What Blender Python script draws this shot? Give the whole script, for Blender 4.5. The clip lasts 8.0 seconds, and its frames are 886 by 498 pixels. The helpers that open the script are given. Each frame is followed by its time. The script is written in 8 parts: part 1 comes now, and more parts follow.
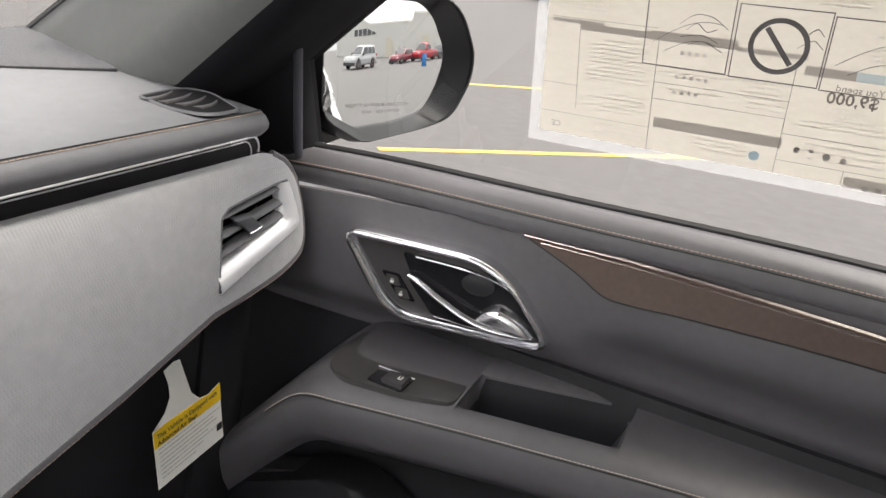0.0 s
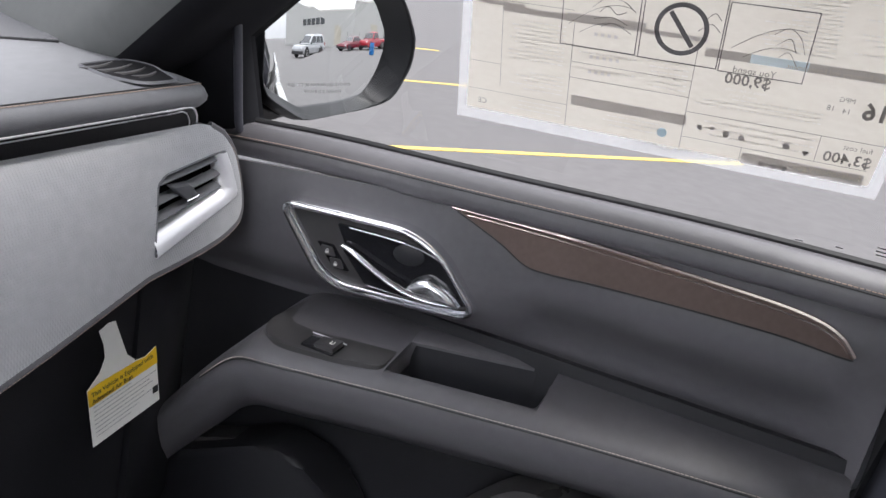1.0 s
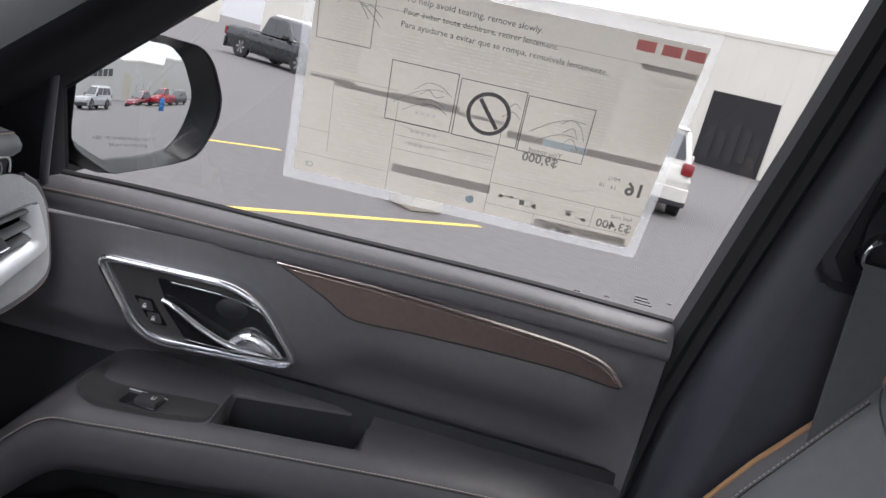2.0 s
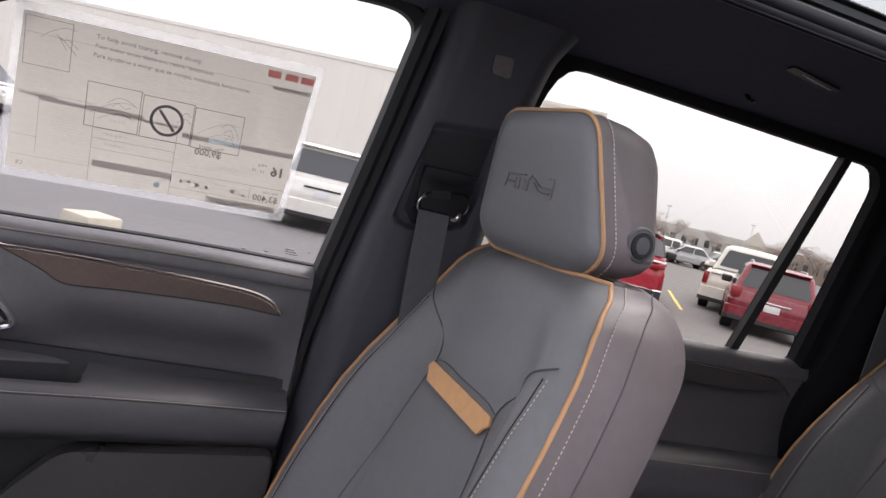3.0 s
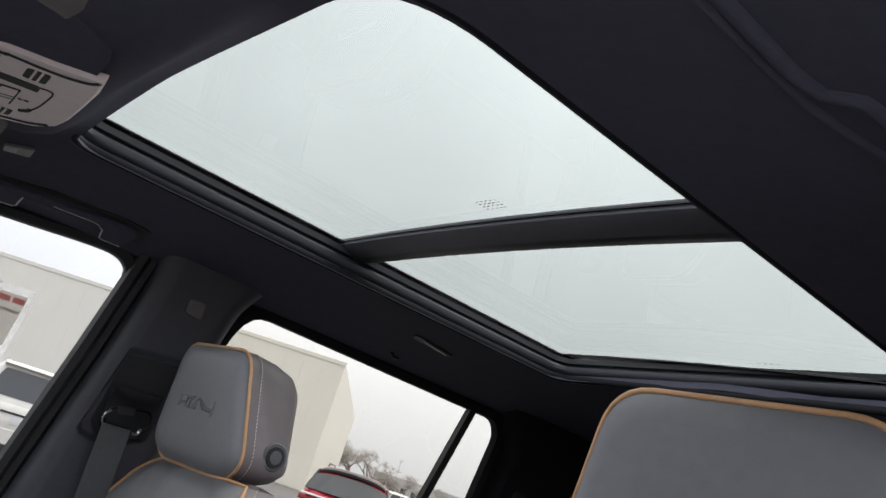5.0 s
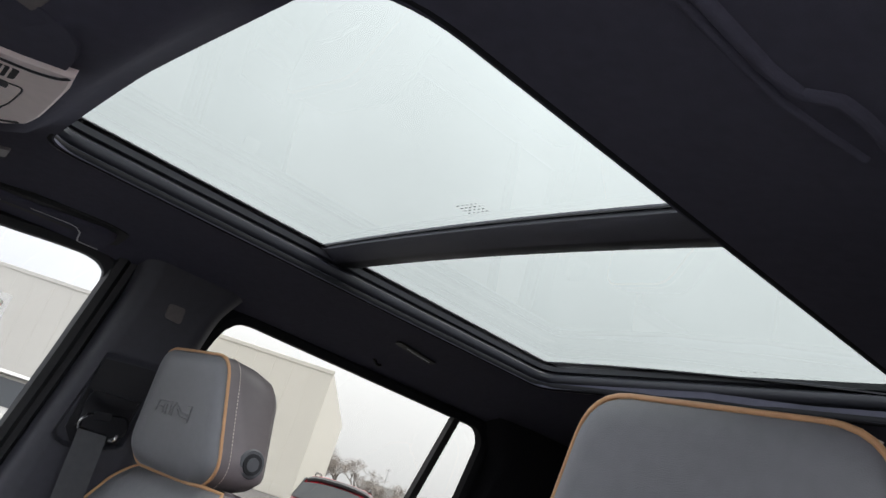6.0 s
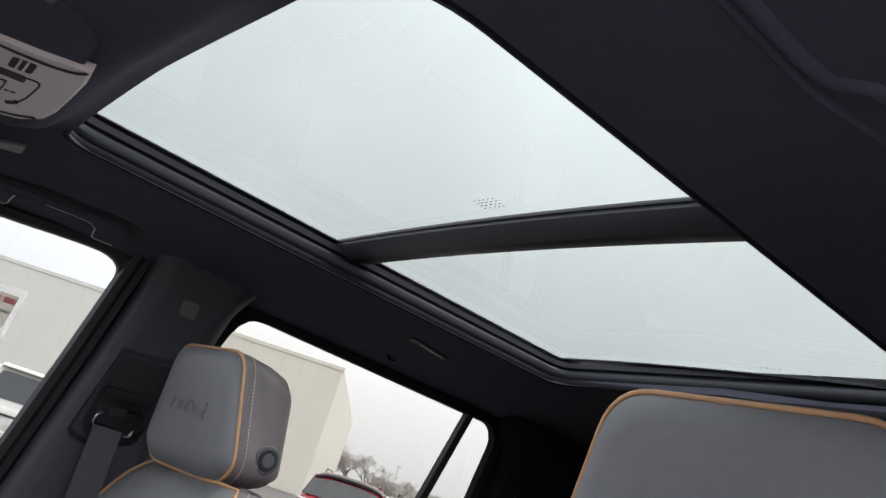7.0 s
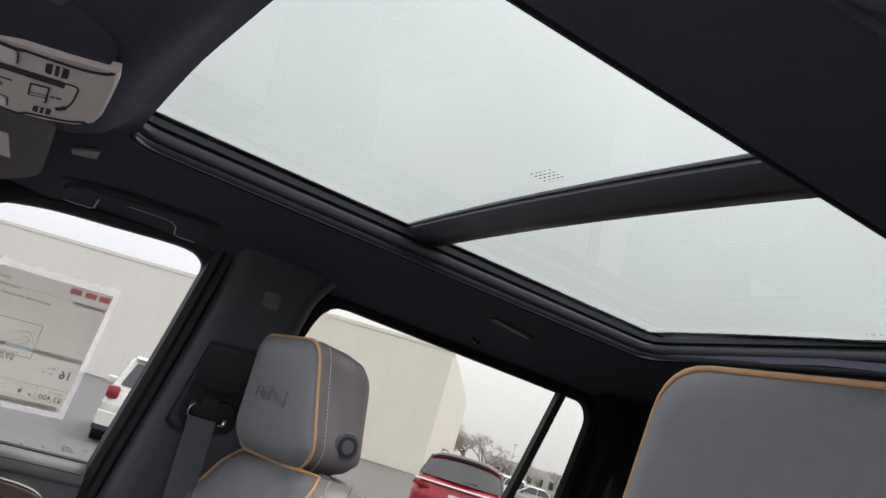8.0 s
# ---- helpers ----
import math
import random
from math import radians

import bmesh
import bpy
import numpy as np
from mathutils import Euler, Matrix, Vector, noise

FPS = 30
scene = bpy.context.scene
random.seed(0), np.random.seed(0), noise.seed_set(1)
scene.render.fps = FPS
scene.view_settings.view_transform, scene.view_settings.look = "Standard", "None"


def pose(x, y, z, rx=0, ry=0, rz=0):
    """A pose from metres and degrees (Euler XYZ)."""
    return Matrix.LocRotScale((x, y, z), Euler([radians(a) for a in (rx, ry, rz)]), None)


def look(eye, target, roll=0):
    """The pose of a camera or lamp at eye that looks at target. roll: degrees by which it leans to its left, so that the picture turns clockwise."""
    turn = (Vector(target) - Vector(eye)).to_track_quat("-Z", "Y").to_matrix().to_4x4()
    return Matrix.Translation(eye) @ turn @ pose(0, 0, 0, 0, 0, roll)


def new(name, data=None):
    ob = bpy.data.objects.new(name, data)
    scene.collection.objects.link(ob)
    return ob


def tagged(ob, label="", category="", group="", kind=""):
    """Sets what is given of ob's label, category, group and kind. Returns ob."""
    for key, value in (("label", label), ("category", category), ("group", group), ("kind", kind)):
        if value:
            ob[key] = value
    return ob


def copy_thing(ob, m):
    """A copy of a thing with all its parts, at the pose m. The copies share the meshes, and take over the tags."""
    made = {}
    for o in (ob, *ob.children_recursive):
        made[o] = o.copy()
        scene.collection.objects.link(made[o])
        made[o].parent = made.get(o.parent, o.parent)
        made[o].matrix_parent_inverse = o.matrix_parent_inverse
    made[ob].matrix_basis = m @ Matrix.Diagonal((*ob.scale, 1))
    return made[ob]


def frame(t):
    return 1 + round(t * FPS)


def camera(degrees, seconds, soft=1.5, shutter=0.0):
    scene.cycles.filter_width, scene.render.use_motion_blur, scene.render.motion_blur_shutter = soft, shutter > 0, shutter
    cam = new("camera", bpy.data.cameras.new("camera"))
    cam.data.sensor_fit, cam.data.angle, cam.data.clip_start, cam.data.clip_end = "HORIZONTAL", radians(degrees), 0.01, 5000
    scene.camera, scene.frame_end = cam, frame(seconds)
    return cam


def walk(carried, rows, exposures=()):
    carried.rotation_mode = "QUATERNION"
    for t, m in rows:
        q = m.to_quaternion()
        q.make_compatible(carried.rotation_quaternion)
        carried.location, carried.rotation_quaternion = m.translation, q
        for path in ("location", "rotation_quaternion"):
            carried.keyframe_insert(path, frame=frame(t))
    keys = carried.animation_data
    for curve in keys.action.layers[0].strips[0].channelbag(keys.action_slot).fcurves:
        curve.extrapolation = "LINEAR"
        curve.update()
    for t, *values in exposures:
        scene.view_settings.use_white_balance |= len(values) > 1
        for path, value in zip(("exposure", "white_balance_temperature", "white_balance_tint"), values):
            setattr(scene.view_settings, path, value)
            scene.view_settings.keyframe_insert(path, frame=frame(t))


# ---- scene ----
cam = camera(60.0, 8.0)
PATH = [
    (0, (0.071, 0.348, 1.612), (1.777, 1.092, 0.88), 7.9),
    (0.3, (0.049, 0.309, 1.615), (1.761, 1.056, 0.901), 7.6),
    (0.5, (0.04, 0.294, 1.608), (1.753, 1.039, 0.894), 8.0),
    (0.8, (0.041, 0.298, 1.604), (1.768, 1.000, 0.879), 9.1),
    (1, (0.046, 0.297, 1.602), (1.793, 0.956, 0.884), 9.7),
    (1.2, (0.049, 0.299, 1.6), (1.824, 0.902, 0.904), 10.6),
    (2.3, (-0.151, 0.37, 1.606), (1.81, 0.211, 1.251), 15.9),
    (2.5, (-0.245, 0.371, 1.61), (1.705, 0.065, 1.286), 16.2),
    (2.8, (-0.342, 0.353, 1.602), (1.576, -0.155, 1.349), 15.4),
    (3, (-0.406, 0.345, 1.579), (1.474, -0.318, 1.414), 13.8),
    (3.2, (-0.485, 0.334, 1.562), (1.360, -0.436, 1.512), 12.9),
    (3.5, (-0.579, 0.334, 1.566), (1.209, -0.558, 1.662), 12.8),
    (3.7, (-0.613, 0.332, 1.569), (1.130, -0.626, 1.772), 13.5),
    (4, (-0.656, 0.338, 1.584), (1.027, -0.687, 1.927), 14.9),
    (4.2, (-0.674, 0.348, 1.577), (0.976, -0.694, 2.016), 15.8),
    (4.5, (-0.702, 0.367, 1.57), (0.923, -0.667, 2.109), 17.1),
    (4.7, (-0.707, 0.370, 1.568), (0.907, -0.659, 2.148), 17.6),
    (5.8, (-0.710, 0.358, 1.567), (0.875, -0.679, 2.211), 18.1),
    (6, (-0.706, 0.354, 1.569), (0.876, -0.685, 2.214), 18.2),
    (6.5, (-0.702, 0.356, 1.569), (0.877, -0.688, 2.215), 18.3),
    (7, (-0.697, 0.356, 1.567), (0.901, -0.668, 2.197), 18.3),
    (7.5, (-0.704, 0.345, 1.569), (0.931, -0.641, 2.166), 18.5),
    (7.8, (-0.700, 0.327, 1.582), (0.989, -0.591, 2.136), 18.1),
    (8, (-0.701, 0.302, 1.589), (1.048, -0.527, 2.092), 17.0),
]
walk(cam, [(t, look(eye, target, roll)) for t, eye, target, roll in PATH], exposures=[(0.0, 3.65, 7000, 10), (0.5, 3.57, 6350, 11), (1.0, 3.55, 6350, 12), (2.5, 3.12, 6400, 13), (3.0, 3.25, 6550, 17), (3.5, 3.27, 6600, 18), (4.0, 3.07, 6450, 15), (4.5, 3.0, 6450, 10), (6.5, 3.05, 6350, 9), (8.0, 2.97, 6500, 10)])

# ---------------- world and sun: a bright, even overcast ----------------
world = bpy.data.worlds.new("overcast")
scene.world = world
world.use_nodes = True
wt = world.node_tree
wn = wt.nodes
wn.clear()
w_out = wn.new("ShaderNodeOutputWorld")
w_bg = wn.new("ShaderNodeBackground")
w_sky = wn.new("ShaderNodeTexSky")
w_sky.sky_type = "NISHITA"
w_sky.sun_disc = False
w_sky.sun_elevation = radians(65)
w_sky.sun_rotation = radians(167)
w_sky.air_density = 1.0
w_sky.dust_density = 4.0
w_sky.ozone_density = 1.0
w_grey = wn.new("ShaderNodeHueSaturation")
w_grey.inputs["Saturation"].default_value = 0.10
w_cloud = wn.new("ShaderNodeTexNoise")
w_cloud.inputs["Scale"].default_value = 2.6
w_cloud.inputs["Detail"].default_value = 5.0
w_coord = wn.new("ShaderNodeTexCoord")
w_ramp = wn.new("ShaderNodeMapRange")
w_ramp.inputs["From Min"].default_value = 0.3
w_ramp.inputs["From Max"].default_value = 0.7
w_ramp.inputs["To Min"].default_value = 4.9
w_ramp.inputs["To Max"].default_value = 6.0
w_mix = wn.new("ShaderNodeMix")
w_mix.data_type = "RGBA"
w_mix.inputs["Factor"].default_value = 0.86
wt.links.new(w_coord.outputs["Generated"], w_cloud.inputs["Vector"])
wt.links.new(w_cloud.outputs["Fac"], w_ramp.inputs["Value"])
wt.links.new(w_sky.outputs["Color"], w_grey.inputs["Color"])
wt.links.new(w_grey.outputs["Color"], w_mix.inputs["A"])
w_tint = wn.new("ShaderNodeMix")
w_tint.data_type = "RGBA"
w_tint.blend_type = "MULTIPLY"
w_tint.inputs["Factor"].default_value = 1.0
w_tint.inputs["A"].default_value = (0.955, 0.980, 1.05, 1)
# an overcast sky is brightest overhead
w_sep = wn.new("ShaderNodeSeparateXYZ")
wt.links.new(w_coord.outputs["Generated"], w_sep.inputs["Vector"])
w_grad = wn.new("ShaderNodeMapRange")
w_grad.inputs["From Min"].default_value = 0.0
w_grad.inputs["From Max"].default_value = 1.0
w_grad.inputs["To Min"].default_value = 0.52
w_grad.inputs["To Max"].default_value = 1.35
wt.links.new(w_sep.outputs["Z"], w_grad.inputs["Value"])
w_mul = wn.new("ShaderNodeMath")
w_mul.operation = "MULTIPLY"
wt.links.new(w_ramp.outputs["Result"], w_mul.inputs[0])
wt.links.new(w_grad.outputs["Result"], w_mul.inputs[1])
wt.links.new(w_mul.outputs[0], w_tint.inputs["B"])
wt.links.new(w_tint.outputs["Result"], w_mix.inputs["B"])
wt.links.new(w_mix.outputs["Result"], w_bg.inputs["Color"])
wt.links.new(w_bg.outputs["Background"], w_out.inputs["Surface"])
w_bg.inputs["Strength"].default_value = 0.15

sun = new("sun", bpy.data.lights.new("sun", "SUN"))
sun.data.energy = 0.5
sun.data.angle = radians(25)
sun.data.color = (1.0, 0.97, 0.93)
sun.matrix_basis = look((0.6, -2.6, 6), (0, 0, 0))


# ---------------- materials ----------------
def mat(name, color, rough=0.5, metal=0.0, var=0.12, var_scale=6.0, bump=0.0, bump_scale=200.0, spec=0.5, coat=0.0, rvar=0.08, wear=0.0):
    """A surface with two scales of colour change, uneven gloss and a fine relief."""
    m = bpy.data.materials.new(name)
    m.use_nodes = True
    nt = m.node_tree
    b = nt.nodes["Principled BSDF"]
    b.inputs["Roughness"].default_value = rough
    b.inputs["Metallic"].default_value = metal
    b.inputs["Specular IOR Level"].default_value = spec
    b.inputs["Coat Weight"].default_value = coat
    tc = nt.nodes.new("ShaderNodeTexCoord")
    n1 = nt.nodes.new("ShaderNodeTexNoise")
    n1.inputs["Scale"].default_value = var_scale
    n1.inputs["Detail"].default_value = 6.0
    n2 = nt.nodes.new("ShaderNodeTexNoise")
    n2.inputs["Scale"].default_value = var_scale * 14
    n2.inputs["Detail"].default_value = 3.0
    for n in (n1, n2):
        nt.links.new(tc.outputs["Object"], n.inputs["Vector"])
    add = nt.nodes.new("ShaderNodeMath")
    add.operation = "ADD"
    nt.links.new(n1.outputs["Fac"], add.inputs[0])
    nt.links.new(n2.outputs["Fac"], add.inputs[1])
    rng = nt.nodes.new("ShaderNodeMapRange")
    rng.inputs["From Min"].default_value = 0.6
    rng.inputs["From Max"].default_value = 1.4
    rng.inputs["To Min"].default_value = 1.0 - var
    rng.inputs["To Max"].default_value = 1.0 + var
    nt.links.new(add.outputs[0], rng.inputs["Value"])
    mul = nt.nodes.new("ShaderNodeMix")
    mul.data_type = "RGBA"
    mul.blend_type = "MULTIPLY"
    mul.inputs["Factor"].default_value = 1.0
    mul.inputs["A"].default_value = (*color, 1)
    nt.links.new(rng.outputs["Result"], mul.inputs["B"])
    nt.links.new(mul.outputs["Result"], b.inputs["Base Color"])
    rr = nt.nodes.new("ShaderNodeMapRange")
    rr.inputs["From Min"].default_value = 0.3
    rr.inputs["From Max"].default_value = 0.7
    rr.inputs["To Min"].default_value = max(0.0, rough - rvar)
    rr.inputs["To Max"].default_value = min(1.0, rough + rvar)
    nt.links.new(n1.outputs["Fac"], rr.inputs["Value"])
    nt.links.new(rr.outputs["Result"], b.inputs["Roughness"])
    if bump:
        v = nt.nodes.new("ShaderNodeTexVoronoi")
        v.inputs["Scale"].default_value = bump_scale
        nt.links.new(tc.outputs["Object"], v.inputs["Vector"])
        bp = nt.nodes.new("ShaderNodeBump")
        bp.inputs["Strength"].default_value = bump
        bp.inputs["Distance"].default_value = 0.001
        nt.links.new(v.outputs["Distance"], bp.inputs["Height"])
        nt.links.new(bp.outputs["Normal"], b.inputs["Normal"])
    return m


def glass_mat(name, tint, rough=0.0, gloss=0.03):
    m = bpy.data.materials.new(name)
    m.use_nodes = True
    nt = m.node_tree
    nt.nodes.clear()
    out = nt.nodes.new("ShaderNodeOutputMaterial")
    tr = nt.nodes.new("ShaderNodeBsdfTransparent")
    tr.inputs["Color"].default_value = (*tint, 1)
    gl = nt.nodes.new("ShaderNodeBsdfGlossy")
    gl.inputs["Roughness"].default_value = rough
    lw = nt.nodes.new("ShaderNodeLayerWeight")
    lw.inputs["Blend"].default_value = 0.5
    pw = nt.nodes.new("ShaderNodeMath")
    pw.operation = "POWER"
    pw.inputs[1].default_value = 5.0
    nt.links.new(lw.outputs["Facing"], pw.inputs[0])
    fr = nt.nodes.new("ShaderNodeMapRange")
    fr.inputs["To Min"].default_value = gloss
    fr.inputs["To Max"].default_value = 0.55
    nt.links.new(pw.outputs[0], fr.inputs["Value"])
    mx = nt.nodes.new("ShaderNodeMixShader")
    nt.links.new(fr.outputs["Result"], mx.inputs["Fac"])
    nt.links.new(tr.outputs["BSDF"], mx.inputs[1])
    nt.links.new(gl.outputs["BSDF"], mx.inputs[2])
    nt.links.new(mx.outputs["Shader"], out.inputs["Surface"])
    return m


LEATHER = mat("black leather", (0.092, 0.088, 0.094), 0.40, bump=0.22, bump_scale=1500, var=0.12, var_scale=7, rvar=0.06, spec=0.6)
# Dash leather is the door's black raised in tone for windscreen light.
LEATHER_DASH_LIT = mat("dash leather paled for windscreen light", (0.132, 0.134, 0.142), 0.50, bump=0.22, bump_scale=1500, var=0.12, var_scale=6, rvar=0.10)
LEATHER_SEAT = mat("charcoal seat leather", (0.160, 0.160, 0.170), 0.44, bump=0.20, bump_scale=1300, var=0.09, var_scale=6, rvar=0.05)
LEATHER_SIDE = mat("brown grey side leather", (0.148, 0.126, 0.131), 0.46, bump=0.20, bump_scale=1300, var=0.09, rvar=0.05)
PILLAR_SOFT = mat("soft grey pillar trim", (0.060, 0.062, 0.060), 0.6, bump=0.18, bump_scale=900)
VISOR = mat("charcoal visor cloth", (0.20, 0.18, 0.178), 0.9, spec=0.15, bump=0.3, bump_scale=1200)
SOFT = mat("soft black plastic", (0.082, 0.083, 0.091), 0.55, bump=0.18, bump_scale=900)
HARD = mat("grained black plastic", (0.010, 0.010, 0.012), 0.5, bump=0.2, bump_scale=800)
GLOSS = mat("gloss black", (0.008, 0.008, 0.009), 0.12, rvar=0.03)
HEADLINER = mat("black headliner cloth", (0.069, 0.068, 0.092), 0.95, spec=0.15, bump=0.3, bump_scale=1200)
RUBBER = mat("black rubber seal", (0.012, 0.012, 0.013), 0.6)
TAN = mat("tan leather piping", (0.50, 0.28, 0.14), 0.5, bump=0.15, bump_scale=900)
TAN_PALE = mat("tan leather inset", (0.72, 0.40, 0.19), 0.5, bump=0.15, bump_scale=900)
THREAD = mat("copper thread", (0.42, 0.32, 0.26), 0.6)
THREAD_LIGHT = mat("pale thread", (0.55, 0.47, 0.42), 0.6)
CHROME = mat("satin chrome", (0.85, 0.85, 0.87), 0.20, metal=1.0, var=0.03, rvar=0.05)
SATIN = mat("bright satin metal", (0.80, 0.80, 0.82), 0.34, metal=0.55, var=0.03)
BRONZE = mat("bronze trim line", (0.78, 0.66, 0.60), 0.25, metal=1.0, var=0.05)
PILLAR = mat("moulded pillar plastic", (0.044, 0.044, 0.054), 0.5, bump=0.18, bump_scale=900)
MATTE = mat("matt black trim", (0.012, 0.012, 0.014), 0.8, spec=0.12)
DARK_GREY = mat("dark grey satin plastic", (0.045, 0.043, 0.043), 0.32, rvar=0.06)
CARPET = mat("black carpet", (0.010,0.010,0.011), 1.0, spec=0.1, bump=0.6, bump_scale=500)
WEBBING = mat("seat belt webbing", (0.088, 0.088, 0.095), 0.7, bump=0.3, bump_scale=1400)
PLASTIC_GREY = mat("pale grey console plastic", (0.76, 0.65, 0.62), 0.38, bump=0.1, bump_scale=900, var=0.06)
PAPER = mat("white paper", (0.80, 0.79, 0.75), 0.7, var=0.03)
YELLOW_PAPER = mat("yellow print", (0.85, 0.55, 0.02), 0.6, var=0.03)
INK = mat("black ink", (0.02, 0.02, 0.02), 0.6, var=0.02)
INK_GREY = mat("grey ink", (0.16, 0.15, 0.15), 0.7, var=0.05)
MIRROR = mat("mirror glass", (0.86, 0.88, 0.88), 0.005, metal=1.0, var=0.0, rvar=0.0)
GLASS = glass_mat("window glass", (0.238, 0.236, 0.231))
GLASS_ROOF = glass_mat("tinted roof glass", (0.130, 0.138, 0.128), gloss=0.006)
GLASS_REAR = glass_mat("tinted rear glass", (0.230, 0.223, 0.204))
ASPHALT = mat("worn asphalt", (0.128, 0.121, 0.120), 0.75, var=0.22, var_scale=0.5, bump=0.5, bump_scale=60)
YELLOW_LINE = mat("yellow road paint", (0.72, 0.53, 0.13), 0.7, var=0.3, var_scale=5)
CONCRETE = mat("pale concrete", (0.50, 0.46, 0.38), 0.85, var=0.2, var_scale=3, bump=0.4, bump_scale=60)
WHITE_WALL = mat("white metal cladding", (0.82, 0.79, 0.71), 0.6, var=0.06, var_scale=0.6)
GREY_WALL = mat("pale grey cladding", (0.50, 0.495, 0.475), 0.6, var=0.06, var_scale=0.6)
DARK = mat("near-black fill", (0.02, 0.02, 0.022), 0.7)


# ---------------- mesh helpers ----------------
def part(name, bm, material, parent=None, label="", smooth=True, angle=40):
    me = bpy.data.meshes.new(name)
    bmesh.ops.recalc_face_normals(bm, faces=bm.faces)
    if smooth:
        for f in bm.faces:
            f.smooth = True
        for e in bm.edges:
            if len(e.link_faces) == 2 and e.calc_face_angle(0) > radians(angle):
                e.smooth = False
    bm.to_mesh(me)
    bm.free()
    me.materials.append(material)
    ob = new(name, me)
    if parent is not None:
        ob.parent = parent
    if label:
        ob["label"] = label
    return ob


def thing(name, label, category, group="", kind="", at=(0, 0, 0)):
    ob = new(name)
    ob.empty_display_size = 0.05
    ob.location = at
    bpy.context.view_layer.update()
    return tagged(ob, label, category, group, kind)


def box(x0, x1, y0, y1, z0, z1, bevel=0.0, seg=2, bm=None):
    bm = bm or bmesh.new()
    r = bmesh.ops.create_cube(bm, size=1, matrix=Matrix.Translation(((x0 + x1) / 2, (y0 + y1) / 2, (z0 + z1) / 2)) @ Matrix.Diagonal((abs(x1 - x0), abs(y1 - y0), abs(z1 - z0), 1)))
    if bevel:
        es = {e for v in r["verts"] for e in v.link_edges}
        bmesh.ops.bevel(bm, geom=list(es), offset=bevel, segments=seg, affect="EDGES", profile=0.5)
    return bm


def loft(rings, closed=True, cap=True, bm=None):
    """Skin through rings of equally many points."""
    bm = bm or bmesh.new()
    vs = [[bm.verts.new(p) for p in r] for r in rings]
    n = len(rings[0])
    for a, b in zip(vs, vs[1:]):
        for i in range(n if closed else n - 1):
            j = (i + 1) % n
            bm.faces.new((a[i], a[j], b[j], b[i]))
    if closed and cap:
        bm.faces.new(vs[0][::-1])
        bm.faces.new(vs[-1])
    return bm


def sheet(f, nu, nv, thick=0.0, bm=None):
    """A surface f(u, v) on the unit square, given a thickness along its normals."""
    bm = bm or bmesh.new()
    g = [[bm.verts.new(f(i / nu, j / nv)) for j in range(nv + 1)] for i in range(nu + 1)]
    fs = []
    for i in range(nu):
        for j in range(nv):
            fs.append(bm.faces.new((g[i][j], g[i + 1][j], g[i + 1][j + 1], g[i][j + 1])))
    if thick:
        bm.normal_update()
        h = [[bm.verts.new(v.co + v.normal * thick) for v in r] for r in g]
        for i in range(nu):
            for j in range(nv):
                bm.faces.new((h[i][j], h[i][j + 1], h[i + 1][j + 1], h[i + 1][j]))
        for i in range(nu):
            bm.faces.new((g[i][0], h[i][0], h[i + 1][0], g[i + 1][0]))
            bm.faces.new((g[i][nv], g[i + 1][nv], h[i + 1][nv], h[i][nv]))
        for j in range(nv):
            bm.faces.new((g[0][j], g[0][j + 1], h[0][j + 1], h[0][j]))
            bm.faces.new((g[nu][j], h[nu][j], h[nu][j + 1], g[nu][j + 1]))
    return bm


def smooth_line(pts, n=8, closed=False):
    """Catmull-Rom through the points."""
    p = [Vector(q) for q in pts]
    out = []
    m = len(p)
    rng = range(m) if closed else range(m - 1)
    for i in rng:
        a = p[(i - 1) % m] if closed or i else p[0] * 2 - p[1]
        b, c = p[i], p[(i + 1) % m]
        d = p[(i + 2) % m] if closed or i + 2 < m else p[-1] * 2 - p[-2]
        for k in range(n):
            t = k / n
            out.append(0.5 * (2 * b + (c - a) * t + (2 * a - 5 * b + 4 * c - d) * t * t + (3 * b - a - 3 * c + d) * t ** 3))
    if not closed:
        out.append(p[-1])
    return out


def tube(pts, r, sides=8, closed=False, bm=None, flat=1.0):
    """A round bead along a line."""
    pts = [Vector(p) for p in pts]
    m = len(pts)
    rings = []
    up = None
    for i, p in enumerate(pts):
        a = pts[(i - 1) % m] if closed or i else pts[0]
        b = pts[(i + 1) % m] if closed or i < m - 1 else pts[-1]
        t = (b - a)
        t = t.normalized() if t.length > 1e-9 else Vector((0, 0, 1))
        if up is None:
            up = t.orthogonal().normalized()
        up = (up - t * up.dot(t))
        up = up.normalized() if up.length > 1e-6 else t.orthogonal().normalized()
        side = t.cross(up)
        rr = r(i / max(1, m - 1)) if callable(r) else r
        rings.append([p + (up * math.cos(2 * math.pi * k / sides) + side * math.sin(2 * math.pi * k / sides) * flat) * rr for k in range(sides)])
    if closed:
        bm = bm or bmesh.new()
        vs = [[bm.verts.new(q) for q in rg] for rg in rings]
        for a, b in zip(vs, vs[1:] + vs[:1]):
            for k in range(sides):
                bm.faces.new((a[k], a[(k + 1) % sides], b[(k + 1) % sides], b[k]))
        return bm
    return loft(rings, bm=bm)


def stitches(pts, length, gap, r, bm=None):
    """Short raised thread beads along a line."""
    bm = bm or bmesh.new()
    pts = [Vector(p) for p in pts]
    run = [0.0]
    for a, b in zip(pts, pts[1:]):
        run.append(run[-1] + (b - a).length)

    def at(s):
        s = max(0, min(run[-1], s))
        for i in range(len(run) - 1):
            if s <= run[i + 1]:
                return pts[i].lerp(pts[i + 1], (s - run[i]) / max(1e-9, run[i + 1] - run[i]))
        return pts[-1]
    s = 0.0
    while s + length < run[-1]:
        tube([at(s), at(s + length / 2), at(s + length)], r, 5, bm=bm)
        s += length + gap
    return bm


